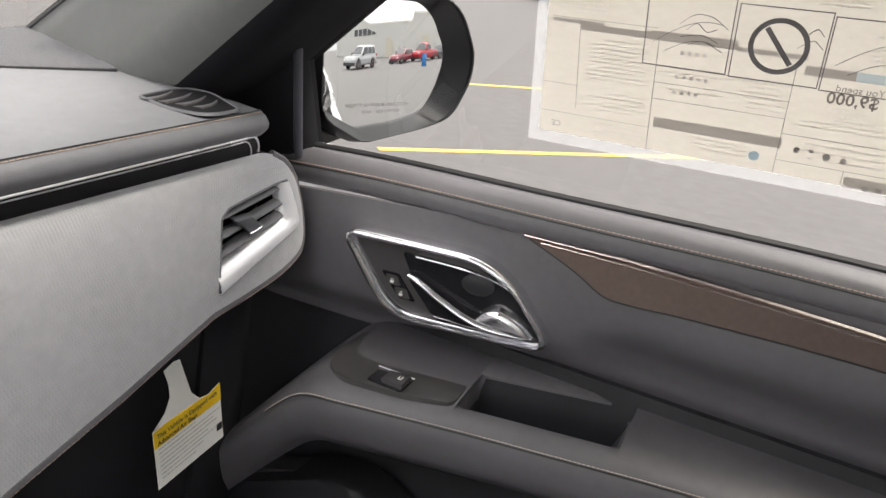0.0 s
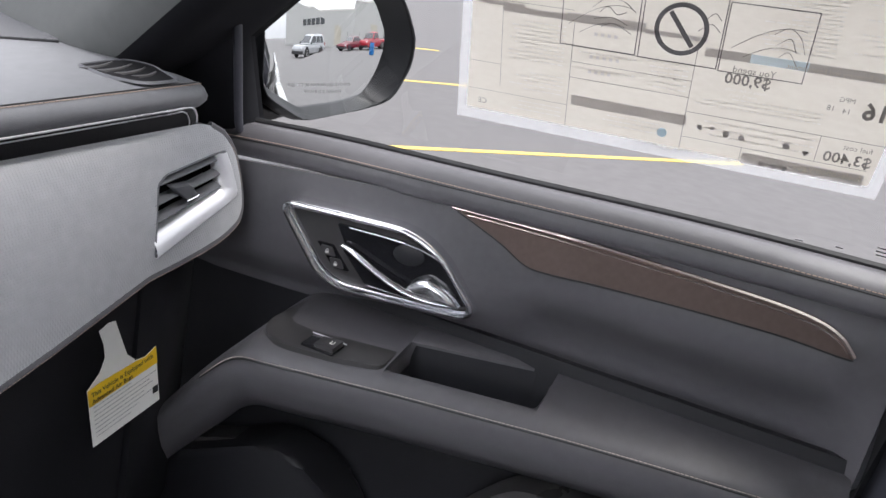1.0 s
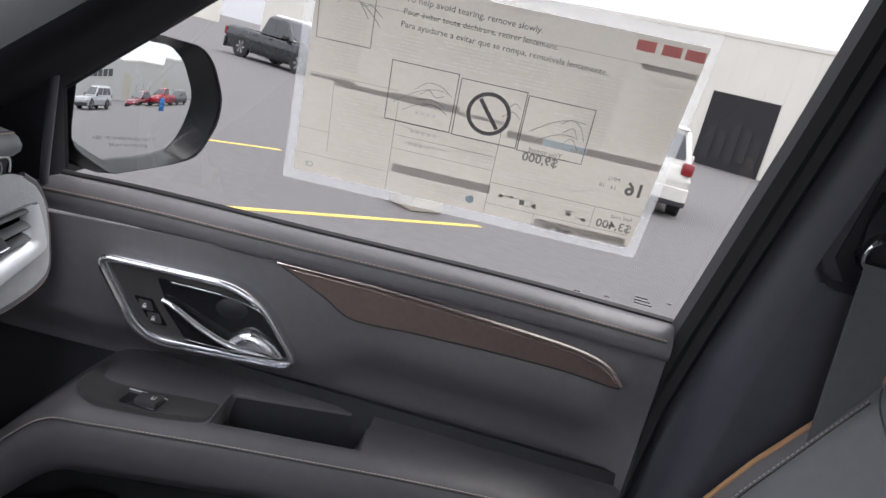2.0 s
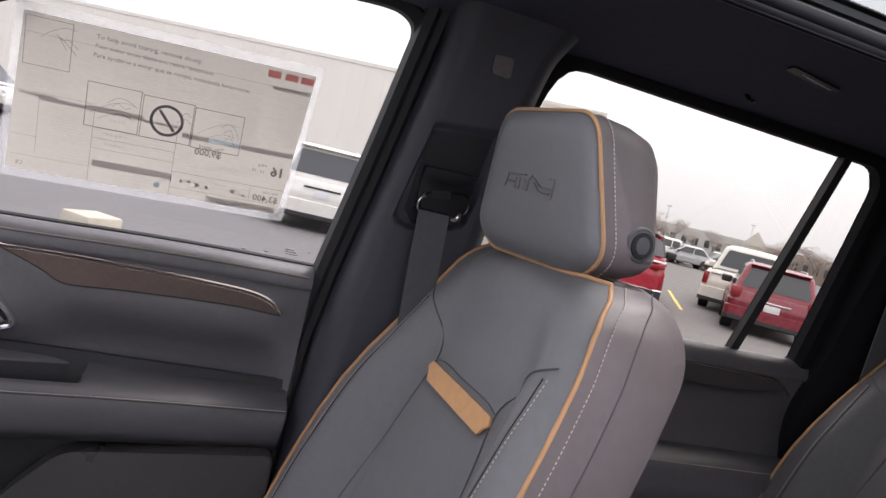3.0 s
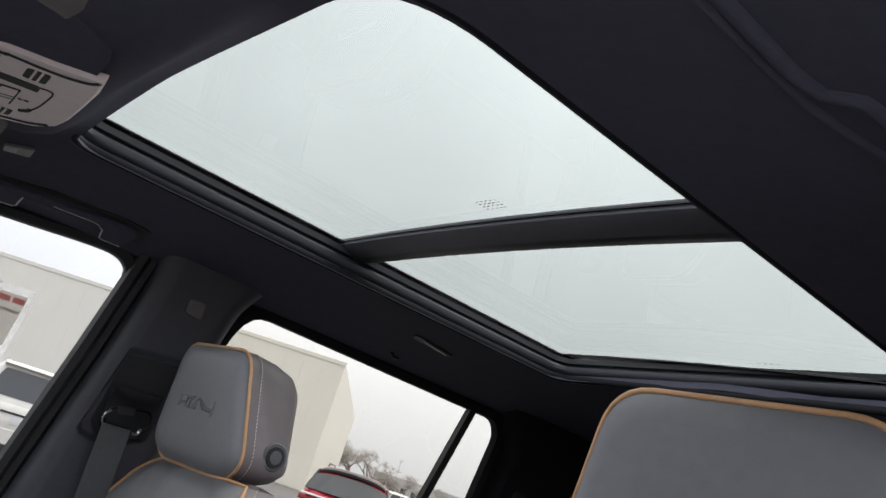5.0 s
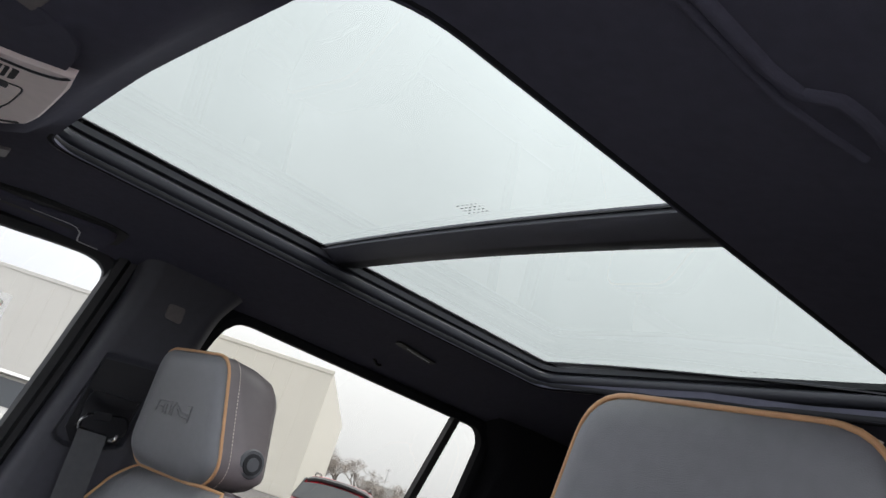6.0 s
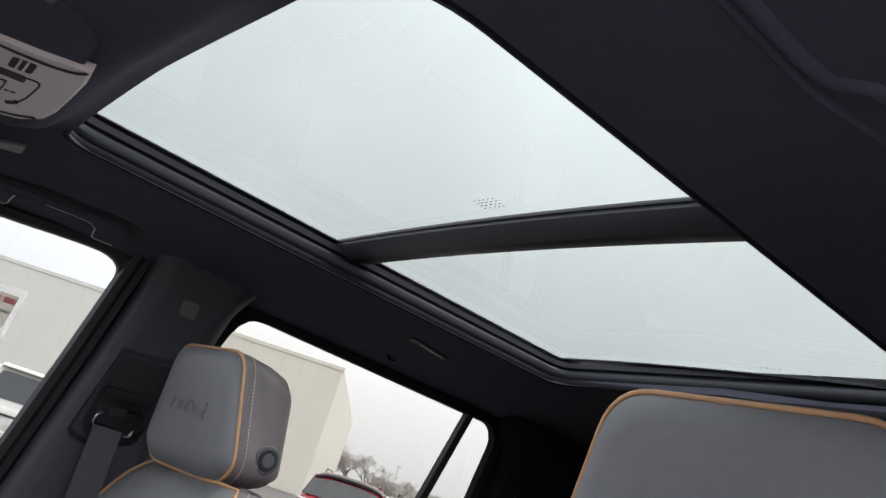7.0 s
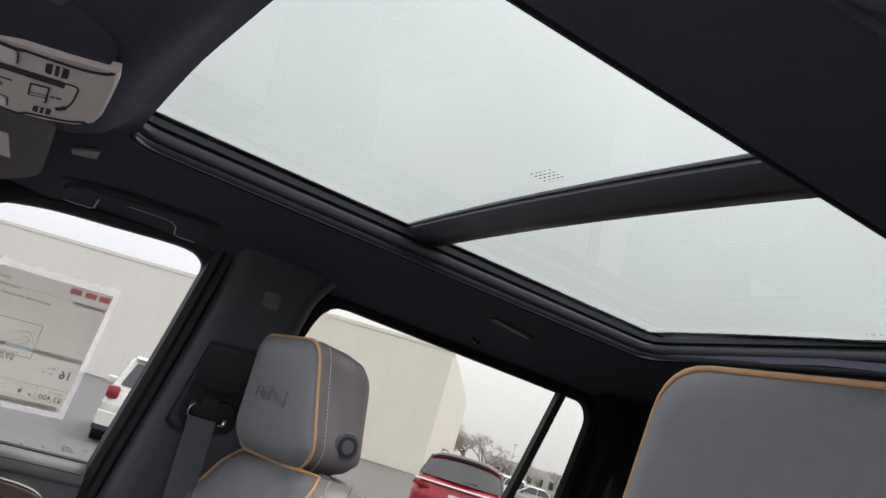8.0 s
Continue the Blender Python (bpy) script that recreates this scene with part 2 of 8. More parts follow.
def prism(outline, axis, a, b, bevel=0.0, bm=None, seg=2):
    """An outline of 2D points pushed from a to b along an axis ('x': points are (y, z); 'y': (x, z); 'z': (x, y))."""
    bm = bm or bmesh.new()

    def at(p, d):
        return {"x": (d, p[0], p[1]), "y": (p[0], d, p[1]), "z": (p[0], p[1], d)}[axis]
    lo = [bm.verts.new(at(p, a)) for p in outline]
    hi = [bm.verts.new(at(p, b)) for p in outline]
    n = len(outline)
    fs = [bm.faces.new(lo[::-1]), bm.faces.new(hi)]
    for i in range(n):
        fs.append(bm.faces.new((lo[i], lo[(i + 1) % n], hi[(i + 1) % n], hi[i])))
    if bevel:
        bmesh.ops.bevel(bm, geom=list(fs[0].edges) + list(fs[1].edges), offset=bevel, segments=seg, affect="EDGES", profile=0.5)
    return bm


def rounded(pts, r, n=4):
    """A 2D outline with its corners rounded."""
    out = []
    m = len(pts)
    for i in range(m):
        p, a, b = Vector(pts[i]), Vector(pts[i - 1]), Vector(pts[(i + 1) % m])
        rr = r[i] if isinstance(r, (list, tuple)) else r
        da, db = (a - p), (b - p)
        rr = min(rr, da.length * 0.48, db.length * 0.48)
        p0, p1 = p + da.normalized() * rr, p + db.normalized() * rr
        for k in range(n + 1):
            t = k / n
            q = p0.lerp(p, t).lerp(p.lerp(p1, t), t)
            out.append((q.x, q.y))
    return out


def lerp_table(tab, v):
    """Piecewise smooth value from rows (key, value), keys rising."""
    if v <= tab[0][0]:
        return tab[0][1]
    for (a, p), (b, q) in zip(tab, tab[1:]):
        if v <= b:
            t = (v - a) / (b - a)
            return p + (q - p) * t
    return tab[-1][1]


def spline_table(tab, v):
    """Rounded value through rows (key, value), keys rising."""
    n = len(tab)
    if v <= tab[0][0]:
        return tab[0][1]
    for i in range(n - 1):
        (a, p), (b, q) = tab[i], tab[i + 1]
        if v <= b:
            def slope(k):
                if k == 0 or k == n - 1:
                    j = min(k, n - 2)
                    return (tab[j + 1][1] - tab[j][1]) / (tab[j + 1][0] - tab[j][0])
                return (tab[k + 1][1] - tab[k - 1][1]) / (tab[k + 1][0] - tab[k - 1][0])
            t = (v - a) / (b - a)
            h = b - a
            return (2 * t ** 3 - 3 * t ** 2 + 1) * p + (t ** 3 - 2 * t ** 2 + t) * h * slope(i) + (3 * t ** 2 - 2 * t ** 3) * q + (t ** 3 - t ** 2) * h * slope(i + 1)
    return tab[-1][1]


def frange_z(a, b, n):
    return [a + (b - a) * i / n for i in range(n + 1)]


def win_x(z):
    """The inward lean of the side glass."""
    return 0.785 - 0.29 * (max(z, 1.30) - 1.40)


# ---------------- the car: shell, pillars, roof ----------------
shell = thing("car_interior_shell", "dark interior shell of a large parked car", "car interior", kind="structure")


def roof_z(x, y):
    """Height of the headliner."""
    ax = abs(x)
    z = lerp_table([(0.0, 1.860), (0.33, 1.849), (0.45, 1.838), (0.55, 1.822), (0.62, 1.806), (0.66, 1.795), (0.72, 1.77)], ax)
    z += 0.020 * x
    # the front of the roof dips to the overhead console
    if y > 0.10:
        front_edge = lerp_table([(-0.36, 0.232), (0.02, 0.2625), (0.345, 0.280)], x)
        k = max(0.0, min(1.0, (y - front_edge - 0.002) / 0.05))
        s = max(0.0, min(1.0, (0.36 - ax) / 0.20))
        z -= 0.052 * k * k * (3 - 2 * k) * s * s * (3 - 2 * s)
    if y > 0.27:
        z -= 0.16 * (y - 0.27) + 0.25 * max(0, y - 0.36) ** 2
    if y < -0.70:
        z -= 0.02 * (-0.70 - y)
    return z


def opening(n=10, grow=0.0):
    x0, x1, y0, y1 = -0.350 - grow, 0.345 + grow, -0.645 - grow, 0.276 + grow
    return rounded([(x0, y0), (x1, y0), (x1, y1 + 0.003), (0.02, y1 - 0.0145), (x0 - 0.001, y1 - 0.046)], [0.035, 0.035, 0.045, 0.2, 0.078], n)


def build_headliner():
    bm = bmesh.new()
    inner = opening()
    ox0, ox1, oy0, oy1 = -0.665, 0.665, -2.30, 0.62
    cx, cy = 0.0, -0.19

    def outer(p):
        dx, dy = p[0] - cx, p[1] - cy
        s = min(((ox1 - cx) / dx if dx > 1e-6 else (ox0 - cx) / dx if dx < -1e-6 else 1e9), ((oy1 - cy) / dy if dy > 1e-6 else (oy0 - cy) / dy if dy < -1e-6 else 1e9))
        return (cx + dx * s, cy + dy * s)
    # extra points so that the outer corners are met
    dense = []
    m = len(inner)
    for i in range(m):
        a, b = Vector(inner[i]), Vector(inner[(i + 1) % m])
        k = max(1, int((b - a).length / 0.03))
        dense += [tuple(a.lerp(b, t / k)) for t in range(k)]
    rings = []
    out = [outer(p) for p in dense]
    for k in range(13):
        t = (k / 12) ** 1.2
        ring = []
        for p, q in zip(dense, out):
            x, y = p[0] + (q[0] - p[0]) * t, p[1] + (q[1] - p[1]) * t
            lift = 0.0015 * math.exp(-((k - 0) / 1.2) ** 2)
            ring.append((x, y, roof_z(x, y) - lift))
        rings.append(ring)
    # the lip turns up to the glass
    up = []
    grown = [(p[0] * 1.0, p[1]) for p in dense]
    up.append([(p[0] * 1.012, (p[1] - cy) * 1.008 + cy, roof_z(p[0], p[1]) + 0.010) for p in grown])
    up.insert(0, [(p[0] * 1.016, (p[1] - cy) * 1.012 + cy, 1.862) for p in grown])
    rings = up + rings
    loft(rings, closed=True, cap=False, bm=bm)
    part("headliner", bm, HEADLINER, shell, "black cloth headliner", angle=60)


build_headliner()
# black seal over the lip of the sunroof opening
part("sunroof_seal", tube([(x, y, roof_z(x, y) + 0.004) for x, y in opening(10, 0.0055)], 0.0062, 10, closed=True), MATTE, shell, "black rubber seal", angle=80)
# soft ridges moulded into the cloth over the driver's door
for line, r in (([(-0.502, 0.30), (-0.502, 0.20), (-0.502, 0.10), (-0.503, 0.05), (-0.509, 0.02), (-0.520, -0.02)], 0.0045), ([(-0.514, 0.30), (-0.513, 0.20), (-0.512, 0.08), (-0.516, 0.055), (-0.533, 0.046), (-0.536, 0.03), (-0.538, 0.0), (-0.548, -0.05)], 0.0060)):
    pts = [Vector((a[0] + (b[0] - a[0]) * k / 6, a[1] + (b[1] - a[1]) * k / 6, 0)) for a, b in zip(line, line[1:]) for k in range(6)]
    part("headliner_ridge", tube([(p.x, p.y, roof_z(p.x, p.y) + 0.0015) for p in pts], r, 10), HEADLINER, shell, angle=80)


def rail_ring(grow, z):
    return [(p[0], p[1], z + 0.002 * (1 - (p[0] / 0.36) ** 2)) for p in opening(8, grow)]


# stepped black rails round the roof opening
RAIL = mat("satin black rail", (0.015, 0.0155, 0.019), 0.36, rvar=0.05)
part("sunroof_rail", loft([rail_ring(g, z) for g, z in ((0.008, 1.852), (0.024, 1.856), (0.024, 1.862), (0.010, 1.865), (0.004, 1.869), (0.002, 1.874), (0.003, 1.880), (0.008, 1.884), (0.016, 1.886), (0.018, 1.889), (0.012, 1.891), (0.012, 1.900), (0.050, 1.902))], cap=False), RAIL, shell, "stepped black sunroof rail", angle=40)


def beam_z(x):
    return 1.892 + 0.042 * x - 0.05 * x * x


def build_sunroof():
    roof = thing("panoramic_sunroof", "closed two-pane tinted glass sunroof with a black cross beam", "sunroof", at=(0, -0.15, 1.9))
    T = Matrix.Translation((0, -0.15, 1.9)).inverted()

    def pane(y0, y1):
        bm = sheet(lambda u, v: (-0.43 + 0.86 * u, y0 + (y1 - y0) * v, beam_z(-0.43 + 0.86 * u) + 0.012), 16, 3)
        bm.transform(T)
        return bm
    for y0, y1, n in ((-0.140, 0.34, "front"), (-0.69, -0.195, "rear")):
        g = part("glass_pane", pane(y0, y1), GLASS_ROOF, roof, "smoky tinted glass pane")
        g.visible_shadow = False
    # black printed borders on both panes
    for y0, y1 in ((0.292, 0.345), (-0.70, -0.650), (-0.141, -0.132), (-0.205, -0.196)):
        bm = sheet(lambda u, v: (-0.43 + 0.86 * u, y0 + (y1 - y0) * v, beam_z(-0.43 + 0.86 * u) + 0.006), 16, 1, 0.002)
        bm.transform(T)
        part("black_border", bm, GLOSS, roof)
    for sx in (-1, 1):
        bm = sheet(lambda u, v: (sx * (0.353 + (0.020 if sx < 0 else 0) + 0.06 * u), -0.70 + 1.045 * v, beam_z(sx * (0.353 + 0.06 * u)) + 0.004), 2, 8, 0.002)
        bm.transform(T)
        part("black_border", bm, GLOSS, roof)
    # cross beam, arched with the roof
    prof = [(-0.201, 0.004), (-0.199, -0.002), (-0.186, -0.0075), (-0.170, -0.0105), (-0.1625, -0.0105), (-0.161, 0.0), (-0.160, 0.010), (-0.200, 0.010)]
    edge = [(-0.1635, -0.0100), (-0.1620, -0.0112), (-0.150, -0.0075), (-0.138, -0.0020), (-0.134, 0.0010), (-0.135, 0.012), (-0.1600, 0.012)]
    rings = [[(x, p[0], beam_z(x) + p[1]) for p in prof] for x in [-0.41 + 0.82 * i / 28 for i in range(29)]]
    bm = loft(rings)
    bm.transform(T)
    part("cross_beam", bm, HARD, roof, "black plastic cross beam", angle=16)
    # Sloped front face in greyer plastic, standing in for sky light on it.
    bm = loft([[(x, p[0], beam_z(x) + p[1]) for p in edge] for x in frange_z(-0.41, 0.41, 28)])
    bm.transform(T)
    part("beam_lit_edge", bm, PILLAR, roof, "front edge of the beam, greyed for sky light", angle=25)
    # printed maker's marks on the panes: unreadable, plain dashes
    for nm, xs, ys in (("front_mark", [-0.060 + 0.008 * j for j in range(5)], [-0.112 + 0.0060 * k for k in range(4)]), ("rear_mark", [-0.10 + 0.010 * j for j in range(4)], [-0.630])):
        bm = bmesh.new()
        for x in xs:
            for y in ys:
                w = 0.0015 + 0.003 * random.random()
                box(x, x + w, y, y + 0.0010, beam_z(x) + 0.0102, beam_z(x) + 0.0106, bm=bm)
        bm.transform(T)
        ob = part("printed_mark", bm, INK_GREY, roof, "faint printed glass mark")
        ob["kind"] = "stuff"
    return roof


build_sunroof()


def b_in(z):
    """Inner face of the middle pillar."""
    return lerp_table([(0.5, 0.76), (1.0, 0.735), (1.20, 0.72), (1.40, 0.698), (1.534, 0.672), (1.755, 0.610), (1.785, 0.600), (1.805, 0.594), (1.86, 0.575)], z)


def yf(z):
    """Rear edge of the front window opening."""
    return lerp_table([(0.5, 0.17), (1.2, 0.148), (1.40, 0.130), (1.63, 0.101), (1.79, 0.084), (1.85, 0.078)], z)


PANEL_OL = [(0.044, 1.662), (-0.009, 1.667), (-0.072, 1.672), (-0.067, 1.56), (-0.062, 1.521), (-0.017, 1.503), (0.022, 1.500), (0.043, 1.506), (0.059, 1.524), (0.053, 1.60)]


def panel_depth(y, z):
    """Signed way into the belt guide's hollow from its rim."""
    n = len(PANEL_OL)
    best = 1.0
    p = Vector((y, z))
    within = True
    for i in range(n):
        a, b = Vector(PANEL_OL[i - 1]), Vector(PANEL_OL[i])
        e = b - a
        t = max(0.0, min(1.0, (p - a).dot(e) / e.length_squared))
        best = min(best, (p - a - e * t).length)
        if e.x * (p.y - a.y) - e.y * (p.x - a.x) < 0:
            within = False
    return best if within else -best


def build_b_pillar(side, parent):
    rings = []
    zs = frange_z(0.55, 1.48, 9) + frange_z(1.485, 1.69, 50) + frange_z(1.70, 1.858, 13)
    for z in zs:
        f, r, xi = yf(z) - 0.040, lerp_table([(0.5, -0.16), (1.40, -0.108), (1.70, -0.112), (1.78, -0.120), (1.83, -0.138)], z), b_in(z)
        xo = win_x(z) + 0.015
        flare = 0.010 * max(0, (z - 1.735) / 0.10) ** 2.4
        f2, r2 = f + flare * 1.5, r - flare
        ring = [(xo + 0.03, f2), (xo - 0.02, f2), (xi + 0.018, f2 - 0.006), (xi + 0.006, f2 - 0.016), (xi + 0.002, f2 - 0.024)]
        y0, y1 = f2 - 0.030, r2 + 0.035
        for k in range(41):
            y = y0 + (y1 - y0) * k / 40
            t = max(0.0, min(1.0, panel_depth(y, z) / 0.009))
            ring.append((xi + 0.014 * t * t * (3 - 2 * t), y))
        ring += [(xi + 0.004, r2 + 0.022), (xi + 0.018, r2 + 0.006), (xo - 0.02, r2), (xo + 0.03, r2)]
        rings.append([(side * x, y, z) for x, y in ring])
    return part("pillar_trim", loft(rings), PILLAR, parent, "black moulded pillar trim", angle=50)


for sd in (1, -1):
    build_b_pillar(sd, shell)


def build_c_zone(side):
    """Side wall behind the rear door with the third-row window, closing the cabin's rear."""
    def xi(z):
        return win_x(z) - 0.055 - 0.04 * max(0, z - 1.45)

    def ring(z, y0, y1, lead):
        r = [(win_x(z) + 0.02, y0), (xi(z) + 0.01, y0 - 0.012), (xi(z), y0 - 0.03), (xi(z) - 0.015 * lead, y0 - 0.10), (xi(z) - 0.01 * lead, y0 - 0.2), (xi(z) + 0.005, y1 + 0.02), (xi(z) + 0.05, y1), (win_x(z) + 0.03, y1)]
        return [(side * x, y, z) for x, y in r]
    rings = []
    for i in range(15):
        z = 0.55 + (1.82 - 0.55) * i / 14
        ys = lerp_table([(0.5, -0.80), (1.40, -0.865), (1.75, -0.845), (1.82, -0.78)], z)
        rings.append(ring(z, ys, -1.195, 1))
    part("rear_quarter_trim", loft(rings), MATTE, shell, "black rear quarter trim", angle=50)
    part("rear_quarter_trim", loft([ring(z, -1.195, -1.90, 0) for z in frange_z(0.55, 1.60, 8)]), MATTE, shell, angle=50)
    part("rear_quarter_trim", loft([ring(z, -1.195, -1.90, 0) for z in frange_z(1.712, 1.82, 4)]), MATTE, shell, angle=50)
    part("rear_quarter_trim", loft([ring(z, -1.90, -2.30, 0) for z in frange_z(0.55, 1.82, 10)]), MATTE, shell, angle=50)
    g = part("rear_quarter_glass", sheet(lambda u, v: (side * (win_x(1.44 + 0.29 * v) + 0.012), -1.15 - 0.76 * u, 1.44 + 0.29 * v), 2, 2), GLASS_REAR, shell, "tinted third-row side glass")


for sd in (1, -1):
    build_c_zone(sd)

OWN = mat("white body paint", (0.70, 0.70, 0.69), 0.25, coat=0.6)
for sd in (1, -1):
    part("rear_wing", box(sd * 0.875, sd * 0.893, -2.38, -0.905, 0.55, 1.335, 0.004), OWN, shell, "white painted rear wing")
part("cabin_floor", box(-0.80, 0.80, -2.35, 1.25, 0.50, 0.55, 0.01), CARPET, shell, "black carpet floor")
# tailgate wall with its window opening
for nm, b in (("tailgate_trim", (-0.80, 0.80, -2.36, -2.30, 0.50, 1.36)), ("tailgate_trim", (-0.80, 0.80, -2.36, -2.30, 1.72, 1.86)), ("tailgate_trim", (-0.80, -0.60, -2.36, -2.30, 1.36, 1.72)), ("tailgate_trim", (0.60, 0.80, -2.36, -2.30, 1.36, 1.72))):
    part(nm, box(*b, 0.006), SOFT, shell)
g = part("tailgate_glass", box(-0.60, 0.60, -2.335, -2.33, 1.36, 1.72), GLASS_REAR, shell, "tinted tailgate glass")
g.visible_shadow = False
# outer roof skin round the opening, and the firewall below the windscreen
for b in ((-0.74, -0.392, -2.4, 0.62, 1.868, 1.888), (0.392, 0.74, -2.4, 0.62, 1.868, 1.900), (-0.392, 0.392, -2.4, -0.715, 1.868, 1.885), (-0.392, 0.392, 0.335, 0.62, 1.868, 1.885)):
    part("roof_skin", box(*b, 0.004), GLOSS, shell, "dark roof panel")
part("firewall", box(-0.80, 0.80, 1.22, 1.27, 0.5, 1.40, 0.01), HARD, shell)
part("bonnet", sheet(lambda u, v: (-0.85 + 1.7 * u, 1.32 + 1.2 * v, 1.40 - 0.06 * v ** 2 - 0.05 * (2 * u - 1) ** 4), 12, 8, 0.01), mat("white car paint", (0.70, 0.70, 0.69), 0.25, coat=0.6), shell, "white painted bonnet")


def build_a_pillar(side):
    """Windscreen pillar trim: a broad foot on the dash, leaning back and inward to the roof."""
    foot = [(0.0, 0.0), (-0.018, -0.053), (-0.035, -0.105), (-0.058, -0.171), (-0.076, -0.225), (-0.085, -0.262), (-0.085, -0.292), (-0.080, -0.320), (-0.070, -0.346)]
    rings, shade_rings, front_edge = [], [], []
    for i in range(25):
        t = i / 24
        z = 1.36 + (1.79 - 1.36) * t
        up = (z - 1.449) / 0.341
        xw, yw = 0.735 - 0.097 * up, 1.235 - 0.610 * up
        yr = lerp_table([(0, 0.93), (0.35, 0.90), (0.46, 0.80), (0.62, 0.69), (1.0, 0.36)], t)
        xo = win_x(z) + 0.005
        k = 1 - 0.55 * max(0.0, up)
        ring = [(xw + 0.05, yw + 0.02), (xw + 0.012, yw + 0.008)] + [(xw + dx * k, yw + dy * k) for dx, dy in foot]
        x1, y1 = ring[-1]
        y2 = min(yr + 0.006, y1 - 0.012)
        ring += [(x1 + (xo - 0.03 - x1) * q, y1 + (y2 - y1) * q ** 0.7) for q in (0.35, 0.7, 1.0)] + [(xo - 0.012, min(yr - 0.004, y2 - 0.004)), (xo + 0.02, min(yr, y2))]
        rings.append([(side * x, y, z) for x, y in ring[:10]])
        shade_rings.append([(side * x, y, z) for x, y in ring[9:]])
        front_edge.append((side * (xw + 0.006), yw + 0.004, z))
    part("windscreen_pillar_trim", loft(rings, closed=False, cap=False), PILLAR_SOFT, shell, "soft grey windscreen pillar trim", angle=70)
    # The matt black here paints the shade on the pillar's rear face.
    part("windscreen_pillar_trim", loft(shade_rings, closed=False, cap=False), MATTE, shell, "rear face of the pillar trim, blackened for shade", angle=70)
    part("windscreen_seal", tube(front_edge, 0.0065, 8), RUBBER, shell, "black seal beside the windscreen")


for sd in (1, -1):
    build_a_pillar(sd)
# windscreen
g = part("windscreen", sheet(lambda u, v: (-0.66 + 1.32 * u + 0.14 * (2 * u - 1) * (1 - v), 1.37 - 0.70 * v - 0.05 * (2 * u - 1) ** 2, 1.41 + 0.36 * v), 12, 6), GLASS, shell, "clear windscreen glass")
g.visible_shadow = False


# ---------------- front passenger door ----------------
def sill_z(y):
    return spline_table([(0.0, 1.402), (0.30, 1.401), (0.55, 1.392), (0.73, 1.386), (0.86, 1.377), (1.0, 1.365)], y)


def frange(a, b, n):
    return [a + (b - a) * i / n for i in range(n + 1)]


door = thing("front_passenger_door", "closed black leather front passenger door with bronze trim", "car door", at=(0.78, 0.5, 0.9))
DT = Matrix.Translation((0.78, 0.5, 0.9)).inverted()


def dpart(name, bm, material, parent=None, label="", angle=40):
    """A part of the front door; only direct children carry the door's offset."""
    bm.transform(DT)
    return part(name, bm, material, parent or door, label, angle=angle)


DY = frange(0.128, 0.98, 40)


def ring_xz(fn):
    return [[(x, y, z) for x, z in fn(y)] for y in DY]


# rolled top pad
def top_pad(y):
    s = sill_z(y)
    return [(0.800, s - 0.02), (0.790, s - 0.004), (0.783, s + 0.002), (0.772, s + 0.001), (0.762, s - 0.007), (0.755, s - 0.017), (0.753, s - 0.026), (0.756, s - 0.033), (0.768, s - 0.035), (0.80, s - 0.035)]


dpart("top_pad", loft(ring_xz(top_pad)), LEATHER, label="stitched black leather top pad", angle=60)
line = [(0.7583, y, sill_z(y) - 0.0115) for y in frange(0.135, 0.97, 110)]
dpart("stitching", stitches(line, 0.0036, 0.0012, 0.00060), THREAD, label="copper stitching")
dpart("seam_line", tube([(x - 0.0010, y, z - 0.0026) for x, y, z in line], 0.0009, 5), RUBBER)
dpart("glass_seal", tube([(0.7885, y, sill_z(y) + 0.003) for y in DY], 0.004, 6), RUBBER)


def face_x(y, z):
    """Door face between pad and armrest: set in towards the front, hollowed above the armrest."""
    base = lerp_table([(0.1, 0.768), (0.45, 0.766), (0.60, 0.756), (0.75, 0.735), (0.86, 0.728), (1.0, 0.74)], y)
    h = max(0.0, min(1.0, (1.36 - z) / 0.165))
    back = lerp_table([(0, 0.0), (0.12, -0.006), (0.26, -0.011), (0.38, -0.008), (0.50, 0.004), (0.65, 0.026), (0.80, 0.040), (0.92, 0.043), (1.0, 0.036)], h)
    fore = lerp_table([(0, 0.004), (0.15, 0.0), (0.60, 0.0), (0.72, 0.004), (0.84, 0.020), (0.95, 0.034), (1.0, 0.034)], h)
    w = max(0.0, min(1.0, (y - 0.42) / 0.12))
    w = w * w * (3 - 2 * w)
    end = max(0.0, min(1.0, (y - 0.128) / 0.05))
    return base + (back * end * (1 - w) + fore * w)


def face(u, v):
    y = 0.126 + (0.98 - 0.126) * u
    top, bot = sill_z(y) - 0.031, 1.195
    z = top + (bot - top) * v
    return (face_x(y, z), y, z)


dpart("face_panel", sheet(face, 60, 16, -0.012), LEATHER, label="black leather door face", angle=60)


def arm_edge(y):
    """x of the armrest's inner stitched edge."""
    return spline_table([(0.12, 0.724), (0.21, 0.711), (0.30, 0.699), (0.382, 0.686), (0.464, 0.670), (0.55, 0.653), (0.637, 0.633), (0.684, 0.622), (0.715, 0.6185), (0.740, 0.622), (0.775, 0.626), (0.82, 0.634), (0.90, 0.655)], y)


def arm_top(y):
    """Height of the armrest: level, then falling away at its nose."""
    return spline_table([(0.10, 1.190), (0.60, 1.190), (0.69, 1.190), (0.712, 1.188), (0.730, 1.178), (0.748, 1.161), (0.775, 1.132), (0.82, 1.080), (0.90, 0.985)], y)


